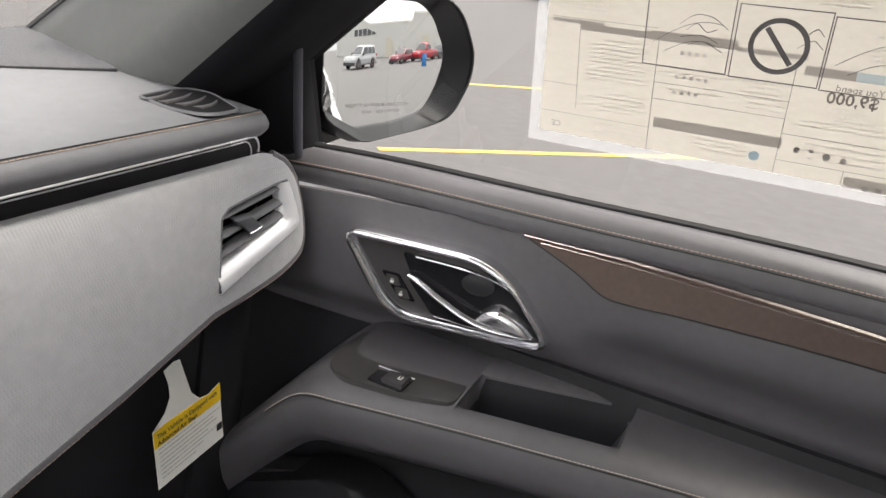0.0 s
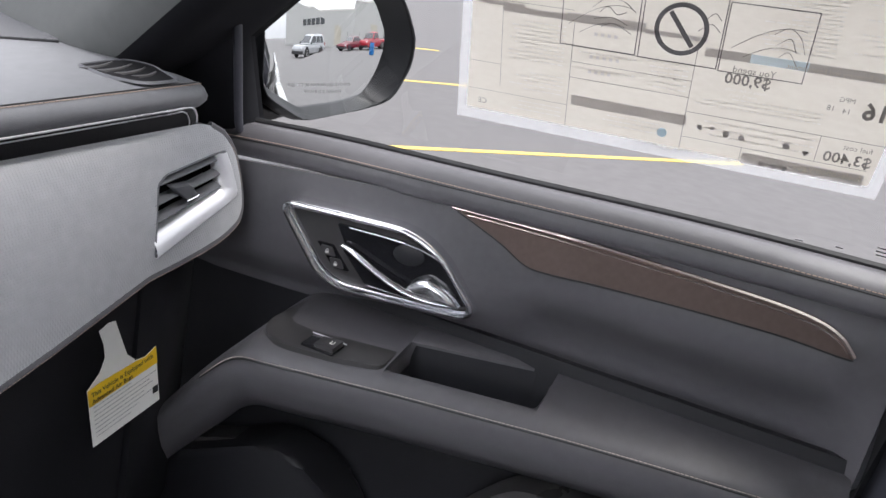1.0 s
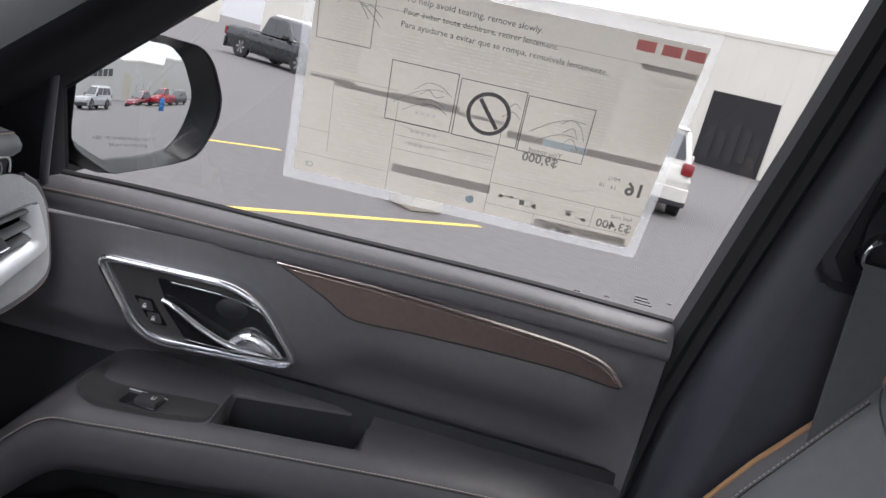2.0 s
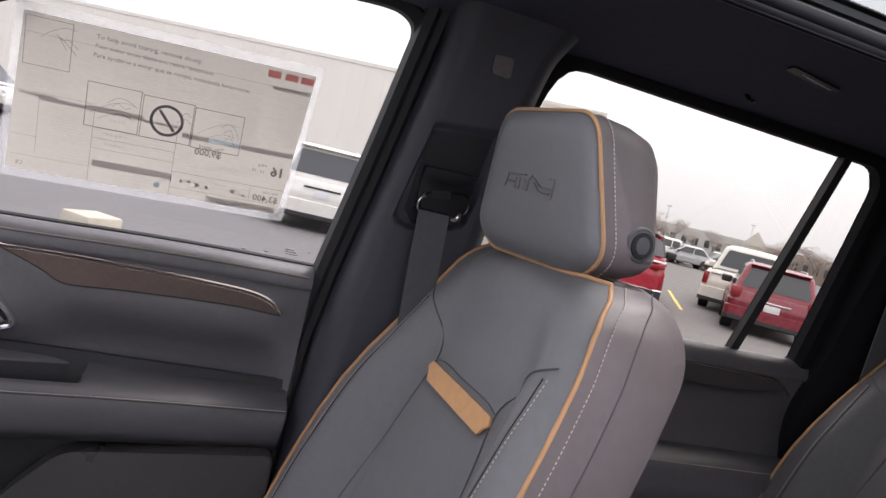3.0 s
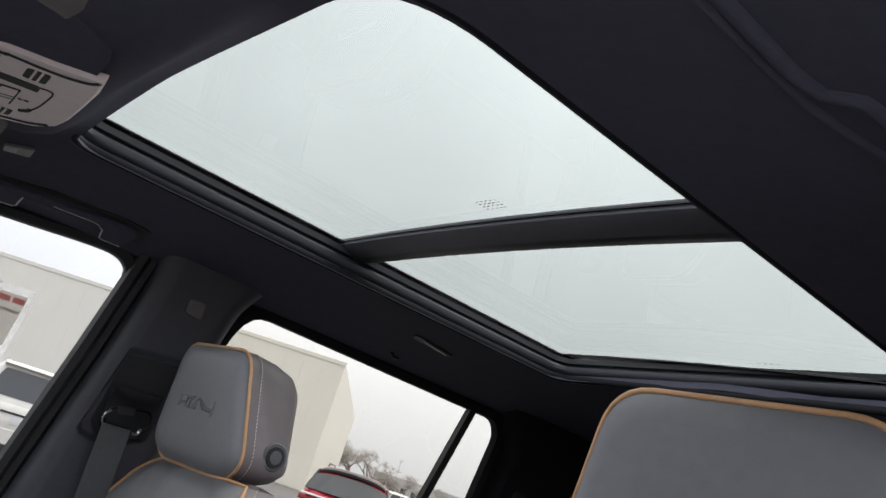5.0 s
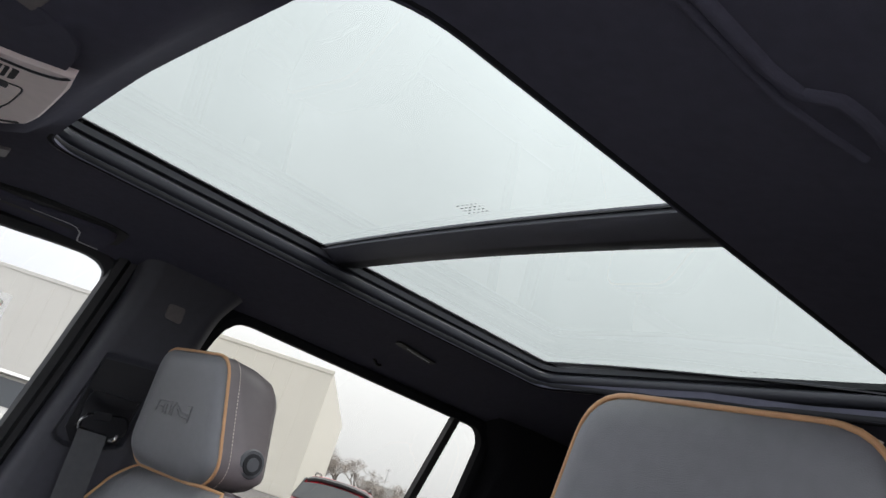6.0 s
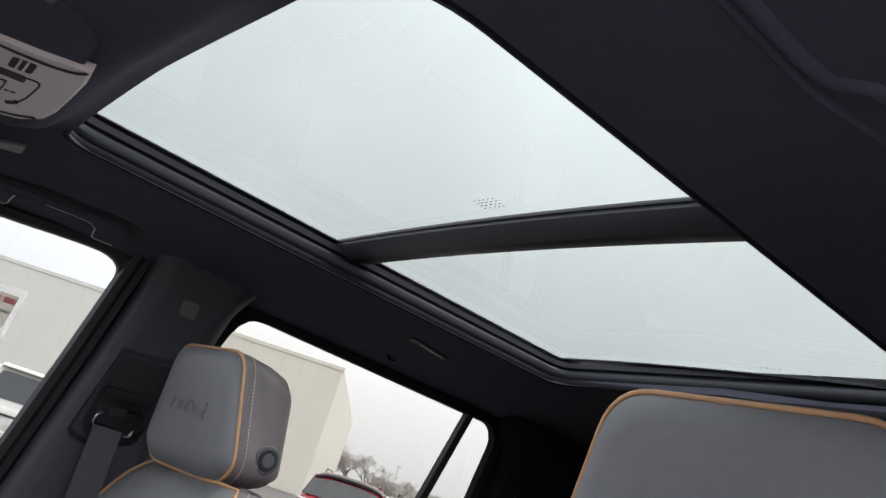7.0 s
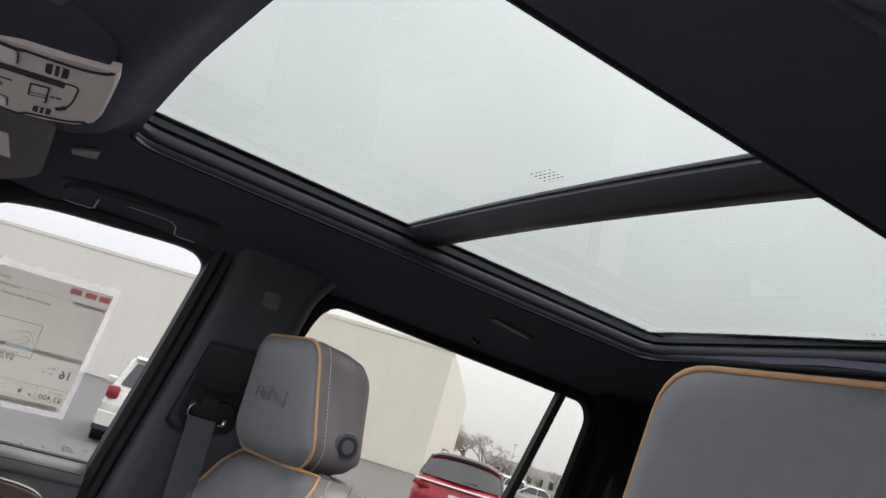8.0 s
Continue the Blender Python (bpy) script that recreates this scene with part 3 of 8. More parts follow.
def armrest(y):
    e = arm_edge(y)
    t = arm_top(y)
    end = max(0.0, (0.16 - y) / 0.03)
    return [(0.80, t + 0.018), (0.775, t + 0.016), ((e + 0.775) / 2 + 0.01, t + 0.012), (e + 0.035, t + 0.008), (e + 0.015, t + 0.003), (e + 0.004, t - 0.004), (e + 0.000, t - 0.013), (e + 0.005, t - 0.032), (e + 0.017, t - 0.058), (e + 0.040, t - 0.082), (0.80, t - 0.088)]


CUT = (0.418, 0.575)   # pull cup along y


def arm_rings(y0, y1, n):
    return [[(x, y, z) for x, z in armrest(y)] for y in frange(y0, y1, n)]


dpart("armrest", loft(arm_rings(0.128, CUT[0], 18)), LEATHER, label="padded black leather armrest", angle=60)


def arm_cut(y):
    """Armrest section where the pull cup is sunk."""
    a = armrest(y)
    e = arm_edge(y)
    w0, w1 = e + 0.030, lerp_table([(0.434, 0.776), (0.575, 0.738)], y)
    deep = 0.068 * max(0.0, min(1.0, (y - CUT[0]) / 0.024)) * max(0.05, min(1.0, (CUT[1] - y) / 0.010))
    return [a[0], (w1 + 0.006, a[1][1]), (w1, a[1][1] - 0.004), (w1 - 0.006, 1.197 - deep), (w0 + 0.008, 1.195 - deep), (w0, 1.1945), (w0 - 0.008, 1.1950), a[4], a[5], a[6], a[7], a[8], a[9], a[10]]


dpart("armrest_front", loft([[(x, y, z) for x, z in arm_cut(y)] for y in frange(CUT[0], CUT[1], 28)]), LEATHER, label="armrest with a sunken pull cup", angle=50)
cup = []
for y in frange(CUT[0] + 0.006, CUT[1] - 0.003, 24):
    c = arm_cut(y)
    cup.append([(c[2][0] - 0.0010, y, c[2][1] - 0.003), (c[3][0] - 0.0010, y, c[3][1] + 0.0012), (c[4][0] + 0.0005, y, c[4][1] + 0.0012), (c[5][0] + 0.0010, y, c[5][1] - 0.002)])
# Skin added over the cup walls; its near-black deepens the hollow's shade.
dpart("pull_cup", loft(cup, closed=False, cap=False), HARD, label="near-black skin that darkens the pull cup", angle=35)
dpart("armrest_front", loft(arm_rings(CUT[1], 0.90, 40)), LEATHER, label="armrest nose", angle=60)
line = [(arm_edge(y) + 0.0015, y, arm_top(y) - 0.003) for y in frange(0.130, 0.768, 116)]
dpart("stitching", stitches(line, 0.0034, 0.0009, 0.00045), THREAD_LIGHT, label="pale stitching")
dpart("seam_line", tube([(x - 0.0012, y, z - 0.002) for x, y, z in line], 0.0008, 5), RUBBER)
# hard switch plate let into the armrest nose
bm = prism(rounded([(0.645, 0.690), (0.657, 0.712), (0.680, 0.722), (0.745, 0.722), (0.750, 0.577), (0.672, 0.577), (0.656, 0.625), (0.647, 0.670)], 0.010, 3), "z", 1.185, 1.2008, 0.002)
dpart("switch_plate", bm, DARK_GREY, label="grained black switch plate")
dpart("window_switch", box(0.656, 0.682, 0.627, 0.666, 1.198, 1.2030, 0.0015), GLOSS, label="black window switch")
bm = prism([(0.628, 1.201), (0.650, 1.2015), (0.652, 1.2060), (0.628, 1.2085)], "x", 0.658, 0.680, 0.0012)
dpart("switch_rocker", bm, DARK_GREY, label="dark grey rocker")
dpart("switch_edge", tube([(0.6835, 0.668, 1.2030), (0.6835, 0.645, 1.2035), (0.6835, 0.626, 1.2030)], 0.0008, 5), SATIN)
bm = bmesh.new()
box(0.6660, 0.6720, 0.6330, 0.6338, 1.2070, 1.2089, bm=bm)
box(0.6660, 0.6720, 0.6365, 0.6373, 1.2070, 1.2086, bm=bm)
box(0.6660, 0.6667, 0.6330, 0.6373, 1.2070, 1.2088, bm=bm)
dpart("switch_symbol", bm, PAPER)
# lower door and map pocket
dpart("lower_panel", sheet(lambda u, v: (0.775 - 0.02 * math.sin(v * 3.1), 0.128 + 0.852 * u, 1.22 - 0.68 * v), 20, 10, -0.01), HARD, label="grained lower door panel")
pocket = [(0.135, 1.119), (0.375, 1.0985), (0.419, 1.093), (0.440, 1.078), (0.477, 1.037), (0.50, 1.005), (0.58, 0.96), (0.66, 0.98), (0.70, 1.03), (0.86, 0.97), (0.93, 0.62), (0.135, 0.62)]
dpart("map_pocket", prism(rounded(pocket, 0.012), "x", 0.712, 0.745, 0.006, seg=3), DARK_GREY, label="moulded black map pocket")
dpart("speaker_shroud", prism(rounded([(0.60, 0.60), (0.90, 0.60), (0.88, 0.95), (0.70, 1.04), (0.60, 0.98)], 0.04), "x", 0.690, 0.75, 0.01), HARD)

# bronze mesh trim with its bright edge
def trim_top(y):
    return spline_table([(0.165, 1.326), (0.180, 1.341), (0.205, 1.350), (0.254, 1.3545), (0.41, 1.358), (0.56, 1.357)], y)


def trim_bot(y):
    return spline_table([(0.165, 1.325), (0.24, 1.3285), (0.40, 1.3235), (0.462, 1.319), (0.479, 1.322), (0.503, 1.334), (0.56, 1.356)], y)


def on_face_panel(y, z, d):
    return (face_x(y, z) - d, y, z)


MESH_TRIM = mat("bronze woven mesh", (0.125, 0.092, 0.080), 0.38, metal=0.7, bump=0.4, bump_scale=2400, var=0.14, var_scale=12)
dpart("trim_strip", sheet(lambda u, v: on_face_panel(0.166 + 0.394 * u, trim_top(0.166 + 0.394 * u) * (1 - v) + trim_bot(0.166 + 0.394 * u) * v, 0.0025), 60, 6), MESH_TRIM, label="dark bronze woven mesh trim strip", angle=60)
dpart("trim_edge", tube([on_face_panel(y, trim_top(y) + 0.001, 0.0045) for y in frange(0.166, 0.562, 60)], 0.0023, 6), BRONZE, label="bright bronze edge line")
dpart("trim_edge", tube([on_face_panel(y, trim_top(y) - 0.0042, 0.0030) for y in frange(0.172, 0.545, 60)], 0.0009, 6), BRONZE)
dpart("trim_edge", tube([on_face_panel(y, trim_bot(y) - 0.001, 0.002) for y in frange(0.166, 0.557, 60)], 0.0010, 5), RUBBER)

# release handle in its chrome frame
def bz(y, d=0.0):
    return 0.719 + (0.745 - y) * 0.17 + d


bez = rounded([(0.7465, 1.3265), (0.604, 1.3265), (0.567, 1.3085), (0.514, 1.2455), (0.690, 1.2440), (0.7265, 1.2970)], [0.020, 0.040, 0.045, 0.030, 0.045, 0.035], 7)


def on_plate(y, z, d=0.0):
    y, z = y - 0.004, z - 0.002
    return Vector((bz(y, d), y, z))


def grown(ol, s):
    """The outline pulled in by s metres."""
    out = []
    for i in range(len(ol)):
        p, a, b = Vector(ol[i]), Vector(ol[i - 1]), Vector(ol[(i + 1) % len(ol)])
        t = (b - a).normalized()
        n = Vector((t.y, -t.x))
        if n.dot(Vector((0.630, 1.286)) - p) < 0:
            n = -n
        q = p + n * s
        out.append((q.x, q.y))
    return out


def flat_part(name, ol, d0, d1, m, label="", angle=40):
    return dpart(name, loft([[on_plate(y, z, d1) for y, z in ol], [on_plate(y, z, d0) for y, z in ol]]), m, label=label, angle=angle)


dpart("handle_bezel", loft([[on_plate(y, z, d) for y, z in grown(bez, s)] for s, d in ((-0.0042, 0.016), (-0.0040, -0.0040), (-0.0026, -0.0080), (-0.0004, -0.0086), (0.0014, -0.0055), (0.0024, -0.0030), (0.0034, -0.0046), (0.0046, -0.0038), (0.0052, 0.004))], cap=False), CHROME, label="bright chrome handle frame", angle=60)
flat_part("handle_plate", grown(bez, 0.004), 0.002, 0.012, DARK_GREY, "dark grey handle plate")
# gloss black hollow behind the lever with its thin bright rim
hollow = rounded([(0.684, 1.3155), (0.600, 1.3125), (0.563, 1.2995), (0.529, 1.2560), (0.575, 1.2500), (0.640, 1.2505), (0.662, 1.2735)], [0.004, 0.02, 0.02, 0.01, 0.01, 0.01, 0.01], 5)
flat_part("handle_recess", hollow, -0.0005, 0.004, GLOSS, "gloss black recess")
dpart("recess_edge", tube(smooth_line([on_plate(y, z, -0.003) for y, z in ((0.668, 1.3138), (0.624, 1.3125), (0.590, 1.3085), (0.564, 1.2992), (0.547, 1.2830))], 5), 0.0010, 6), CHROME)
# round finger cup
bm = bmesh.new()
bmesh.ops.create_uvsphere(bm, u_segments=28, v_segments=14, radius=1, matrix=Matrix.Translation(on_plate(0.612, 1.298, 0.0145)) @ Matrix.Diagonal((0.0165, 0.036, 0.023, 1)))
dpart("finger_cup", bm, HARD, label="rounded finger cup")
# lever: thin bright spine that swells into a spoon
spine = smooth_line([on_plate(y, z, d) for y, z, d in ((0.6725, 1.2935, -0.006), (0.660, 1.2905, -0.009), (0.629, 1.2758, -0.013), (0.598, 1.2632, -0.014), (0.570, 1.2580, -0.012), (0.540, 1.2570, -0.007))], 6)
dpart("release_lever", tube(spine, lambda t: 0.0027 + 0.0012 * t, 8, flat=0.8), CHROME, label="chrome release lever")
spoon = rounded([(0.600, 1.2615), (0.5865, 1.2760), (0.5735, 1.2810), (0.550, 1.2710), (0.535, 1.2560), (0.560, 1.2540)], [0.006, 0.008, 0.006, 0.012, 0.004, 0.01], 4)
cy_, cz_ = 0.568, 1.266
dpart("lever_spoon", loft([[on_plate(cy_ + (y - cy_) * s, cz_ + (z - cz_) * s, d) for y, z in spoon] for s, d in ((1.0, 0.0), (1.0, -0.008), (0.9, -0.0115), (0.6, -0.0135), (0.2, -0.014))]), CHROME, label="polished spoon of the lever", angle=60)
flat_part("lever_plate", rounded([(0.672, 1.2900), (0.629, 1.2745), (0.597, 1.2615), (0.575, 1.2535), (0.640, 1.2535)], 0.004), -0.007, -0.002, GLOSS, "gloss black lever plate")
dpart("lever_rim", tube([on_plate(y, z, -0.006) for y, z in ((0.640, 1.2545), (0.600, 1.2525), (0.562, 1.2520), (0.538, 1.2550))], 0.0012, 6), CHROME)
# two lock buttons in a slanted bed
flat_part("button_bed", rounded([(0.7045, 1.2895), (0.6860, 1.2890), (0.6650, 1.2620), (0.6830, 1.2628)], 0.002), -0.0002, 0.004, GLOSS, "black button bed")
for ky, kz in ((0.6905, 1.2815), (0.6795, 1.2690)):
    flat_part("lock_button", rounded([(ky + 0.0085, kz + 0.0055), (ky - 0.0045, kz + 0.0052), (ky - 0.0090, kz - 0.0050), (ky + 0.0040, kz - 0.0048)], 0.0015), -0.0022, 0.002, DARK_GREY, "dark lock button")
    flat_part("lock_symbol", rounded([(ky + 0.0022, kz + 0.0002), (ky - 0.0016, kz + 0.0002), (ky - 0.0016, kz - 0.0026), (ky + 0.0022, kz - 0.0026)], 0.0005), -0.0027, -0.0020, PAPER)
    dpart("lock_symbol", tube([on_plate(ky + a, kz + b, -0.0024) for a, b in ((0.0014, 0.0), (0.0012, 0.0020), (-0.0004, 0.0024), (-0.0010, 0.0012))], 0.0004, 5), PAPER)
# window frame, seals and glass
prof = [(0.0, 0.0), (-0.020, 0.004), (-0.026, 0.016), (-0.018, 0.024), (-0.022, 0.034), (-0.012, 0.042), (0.02, 0.04)]
rings = []
for z in frange(0.70, 1.83, 32):
    rings.append([(win_x(z) + a, yf(z) - b, z) for a, b in prof])
dpart("window_frame", loft(rings), RUBBER, label="black window frame with rubber seals", angle=30)
top_line = [(0.084, 1.770), (0.090, 1.786), (0.112, 1.7965), (0.153, 1.797), (0.244, 1.789), (0.34, 1.780), (0.42, 1.763), (0.50, 1.741), (0.60, 1.695), (0.69, 1.632), (0.80, 1.556)]
tl = smooth_line([(0, y, z) for y, z in top_line], 4)
rings = []
for p in tl:
    xw = win_x(p.z)
    rings.append([(xw + 0.01, p.y, p.z), (xw - 0.006, p.y, p.z + 0.001), (xw - 0.012, p.y - 0.004, p.z + 0.006), (xw - 0.016, p.y - 0.008, p.z + 0.014), (xw - 0.012, p.y - 0.012, p.z + 0.022), (xw + 0.012, p.y - 0.012, p.z + 0.03)])
dpart("window_header", loft(rings), RUBBER, label="black window header seal", angle=30)
dpart("quarter_trim", loft([[(win_x(z) + a, 0.838 + b + 0.02 * max(0, z - 1.55), z) for a, b in ((0.015, 0.0), (-0.010, -0.003), (-0.022, 0.002), (-0.030, 0.014), (-0.036, 0.045), (-0.040, 0.10), (-0.020, 0.22), (0.015, 0.22))] for z in frange(1.355, 1.64, 8)]), MATTE, label="black mirror corner trim", angle=60)
dpart("corner_bead", tube(smooth_line([(0.7010, 0.8115, 1.585), (0.7132, 0.8169, 1.5442), (0.7269, 0.8236, 1.4968), (0.7419, 0.8310, 1.4453), (0.7582, 0.8389, 1.389), (0.7640, 0.8400, 1.372)], 5), 0.0050, 10), PILLAR, label="rounded bead on the corner trim", angle=80)
g = dpart("window_glass", sheet(lambda u, v: (win_x(1.385 + 0.43 * v) + 0.006, 0.07 + 0.80 * u, 1.385 + 0.43 * v), 2, 2), GLASS, label="clear side window glass")
g.visible_shadow = False
dpart("door_skin", box(0.875, 0.893, 0.05, 1.0, 0.55, 1.335, 0.004), OWN, label="white painted outer skin")

# an unseen plain door added behind the camera, blocking low light from that side
light_block = thing("driver_side_light_block", "closed plain black door on the driver's side, unseen, added to block low light", "car door", at=(-0.78, 0.5, 0.9))
for nm, bm, m, lb in (
        ("top_pad", loft([[(-x, y, z) for x, z in top_pad(y)] for y in DY]), LEATHER, "black leather top pad"),
        ("face_panel", sheet(lambda u, v: (-0.768, 0.128 + 0.852 * u, 1.36 - 0.81 * v), 12, 12, 0.012), HARD, "black door face"),
        ("door_skin", box(-0.893, -0.875, 0.05, 1.0, 0.55, 1.335, 0.004), OWN, "white painted outer skin")):
    bm.transform(Matrix.Translation((0.78, -0.5, -0.9)))
    part(nm, bm, m, light_block, lb, angle=60)


# ---------------- side mirror ----------------
mir = thing("side_mirror", "black side mirror with convex glass, outside the window", "car mirror", at=(0.93, 0.82, 1.47))
MT = Matrix.Translation((0.93, 0.82, 1.47)).inverted()
MN = Vector((-0.3665, -0.930, 0.075)).normalized()
MX = Vector((0.942, -0.336, 0)).normalized()
MZ = MN.cross(MX) if MN.cross(MX).z > 0 else -MN.cross(MX)
MC = Vector((0.952, 0.812, 1.478))


def mirror_point(a, b, d):
    return MC + MX * a + MZ * b + MN * d


outline = rounded([(-0.150, 0.081), (0.043, 0.071), (0.070, 0.052), (0.0955, 0.004), (0.092, -0.032), (0.060, -0.080), (0.010, -0.091), (-0.090, -0.103), (-0.153, -0.068)], [0.02, 0.02, 0.02, 0.012, 0.012, 0.02, 0.02, 0.010, 0.02], 5)
glass_ol = rounded([(-0.136, 0.067), (0.008, 0.064), (0.034, 0.048), (0.056, 0.008), (0.056, -0.012), (0.045, -0.044), (0.022, -0.076), (-0.020, -0.086), (-0.081, -0.091), (-0.137, -0.062)], [0.01, 0.01, 0.015, 0.012, 0.012, 0.015, 0.012, 0.01, 0.01, 0.012], 5)


def mring(ol, s, d):
    return [mirror_point(p[0] * s, p[1] * s, d) for p in ol]


def mbetween(f, d):
    n = 60

    def at(ol, k):
        """The outline's point in a direction from its middle."""
        an = 2 * math.pi * k / n
        v = Vector((math.cos(an), math.sin(an)))
        o = Vector((-0.04, -0.01))
        best = 0.0
        for i in range(len(ol)):
            p, q = Vector(ol[i - 1]) - o, Vector(ol[i]) - o
            e = q - p
            den = v.x * e.y - v.y * e.x
            if abs(den) > 1e-9:
                t = (p.x * e.y - p.y * e.x) / den
                u = (p.x * v.y - p.y * v.x) / den
                if t > 0 and -1e-6 <= u <= 1 + 1e-6:
                    best = max(best, t)
        return o + v * best
    return [mirror_point(*at(glass_ol, k).lerp(at(outline, k), f), d) for k in range(n)]


bm = loft([mbetween(-0.05, -0.016), mbetween(0.02, -0.002), mbetween(0.90, 0.018), mbetween(0.93, 0.0215), mbetween(1.0, 0.0215), mbetween(1.03, 0.012)], cap=False)
bm.transform(MT)
SATIN_BLACK = mat("satin black mirror shell", (0.010, 0.011, 0.013), 0.38, spec=0.35)
part("mirror_rim", bm, SATIN_BLACK, mir, "black inner rim", angle=25)
bm = loft([mring(outline, 0.99, 0.018), mring(outline, 1.0, 0.0205), mring(outline, 1.03, 0.0), mring(outline, 1.02, -0.05), mring(outline, 0.85, -0.10), mring(outline, 0.4, -0.125)], cap=False)
bm.faces.new(list(bm.verts)[-len(outline):])
bm.transform(MT)
part("housing", bm, SATIN_BLACK, mir, "black mirror housing", angle=30)


def convex(a, b):
    return mirror_point(a, b, 0.0 - (a * a + b * b) / (2 * 1.0))


bm = bmesh.new()
rows = []
for k in range(9):
    s = 0.02 + 0.98 * k / 8
    rows.append([convex(p[0] * s, p[1] * s) for p in glass_ol])
loft(rows, cap=False, bm=bm)
bm.faces.new(list(bm.verts)[:len(glass_ol)])
bm.transform(MT)
part("mirror_glass", bm, MIRROR, mir, "convex mirror glass", angle=80)
bm = loft([[(x, y, z) for x, y, z in r] for r in [[(0.79, 0.87, 1.36), (0.79, 0.93, 1.36), (0.79, 0.93, 1.42), (0.79, 0.87, 1.42)], [(0.95, 0.84, 1.385), (0.95, 0.90, 1.385), (0.95, 0.90, 1.43), (0.95, 0.84, 1.43)]]])
bm.transform(MT)
part("mirror_arm", bm, GLOSS, mir, "black mirror arm")

# ---------------- rear doors ----------------
def build_rear_door(side):
    d = thing("rear_door", "closed black rear passenger door with a thin bronze line" if side > 0 else "closed black rear door on the driver's side", "car door", at=(side * 0.78, -0.5, 0.9))
    T = Matrix.Translation((side * 0.78, -0.5, 0.9)).inverted()

    def rp(name, bm, m, label="", angle=40):
        if side < 0:
            bm.transform(Matrix.Diagonal((-1, 1, 1, 1)))
        bm.transform(T)
        return part(name, bm, m, d, label, angle=angle)
    ys = frange(-0.87, -0.10, 30)
    s = 1.404
    rp("top_pad", loft([[(x, y, z) for x, z in [(0.80, s - 0.02), (0.79, s - 0.003), (0.782, s + 0.002), (0.770, s), (0.760, s - 0.010), (0.756, s - 0.026), (0.760, s - 0.034), (0.80, s - 0.036)]] for y in ys]), LEATHER, "black leather top pad", 60)
    rp("face_panel", sheet(lambda u, v: (0.766 + 0.018 * math.sin(3.1 * v), -0.88 + 0.78 * u, 1.372 - 0.17 * v), 20, 10, -0.01), LEATHER, "black leather door face", 60)
    rp("trim_strip", prism(rounded([(-0.83, 1.345), (-0.80, 1.366), (-0.12, 1.372), (-0.12, 1.338), (-0.70, 1.332)], 0.012), "x", 0.757, 0.766), DARK_GREY, "dark satin trim strip")
    rp("trim_edge", tube([(0.756, y, lerp_table([(-0.835, 1.336), (-0.82, 1.352), (-0.79, 1.366), (-0.12, 1.373)], y)) for y in frange(-0.835, -0.12, 30)], 0.0018, 6), BRONZE)
    rp("armrest", loft([[(x, y, z) for x, z in [(0.80, 1.212), (0.77, 1.210), (0.72, 1.206), (0.700, 1.196), (0.694, 1.18), (0.70, 1.12), (0.74, 1.10), (0.80, 1.10)]] for y in frange(-0.86, -0.12, 20)]), LEATHER, "padded black armrest", 60)
    rp("stitching", stitches([(0.697, y, 1.196) for y in frange(-0.855, -0.13, 60)], 0.005, 0.003, 0.0007), THREAD_LIGHT)
    rp("lower_panel", box(0.765, 0.80, -0.88, -0.10, 0.55, 1.11, 0.01), HARD, "grained lower panel")
    # window frame: opening with a slanted bar before the small quarter pane
    ring_o = rounded([(-0.115, 1.400), (-0.128, 1.700), (-0.150, 1.797), (-0.790, 1.789), (-0.818, 1.760), (-0.838, 1.402)], [0.01, 0.08, 0.07, 0.05, 0.05, 0.01], 4)
    bm = bmesh.new()

    def fr(grow, dx):
        cx, cz = -0.475, 1.60
        return [(win_x(p[1]) + dx, p[0] + (p[0] - cx) / 0.36 * grow, p[1] + (p[1] - cz) / 0.20 * grow) for p in ring_o]
    loft([fr(0.0, 0.01), fr(0.0, -0.012), fr(0.012, -0.022), fr(0.030, -0.018), fr(0.034, 0.02)], cap=False, bm=bm)
    rp("window_frame", bm, MATTE, "black window frame with rubber seals", 30)
    rp("window_bar", loft([[(win_x(z) + a, lerp_table([(1.38, -0.692), (1.82, -0.726)], z) + b, z) for a, b in ((0.010, 0.008), (-0.008, 0.008), (-0.008, -0.010), (0.010, -0.010))] for z in (1.39, 1.6, 1.805)]), RUBBER, "black bar between window panes")
    g = rp("window_glass", sheet(lambda u, v: (win_x(1.385 + 0.43 * v) + 0.006, -0.86 + 0.78 * u, 1.385 + 0.43 * v), 2, 2), GLASS_REAR, "tinted rear side glass")
    rp("door_skin", box(0.875, 0.893, -0.90, 0.045, 0.55, 1.335, 0.004), OWN, "white painted outer skin")
    # upper trim from the window up to the roof
    rp("roof_side_trim", sheet(lambda u, v: (win_x(1.795) - 0.012 - 0.01 * v, -0.86 + 0.76 * u, 1.797 + 0.03 * v), 8, 2, 0.006), RUBBER)
    return d


build_rear_door(1)
build_rear_door(-1)

# ---------------- dashboard ----------------
dash = thing("dashboard", "black leather dashboard with copper stitching and chrome-edged vent", "dashboard", at=(0, 0.95, 1.2))
DA = Matrix.Translation((0, 0.95, 1.2)).inverted()


def apart(name, bm, m, label="", angle=40):
    bm.transform(DA)
    return part(name, bm, m, dash, label, angle=angle)


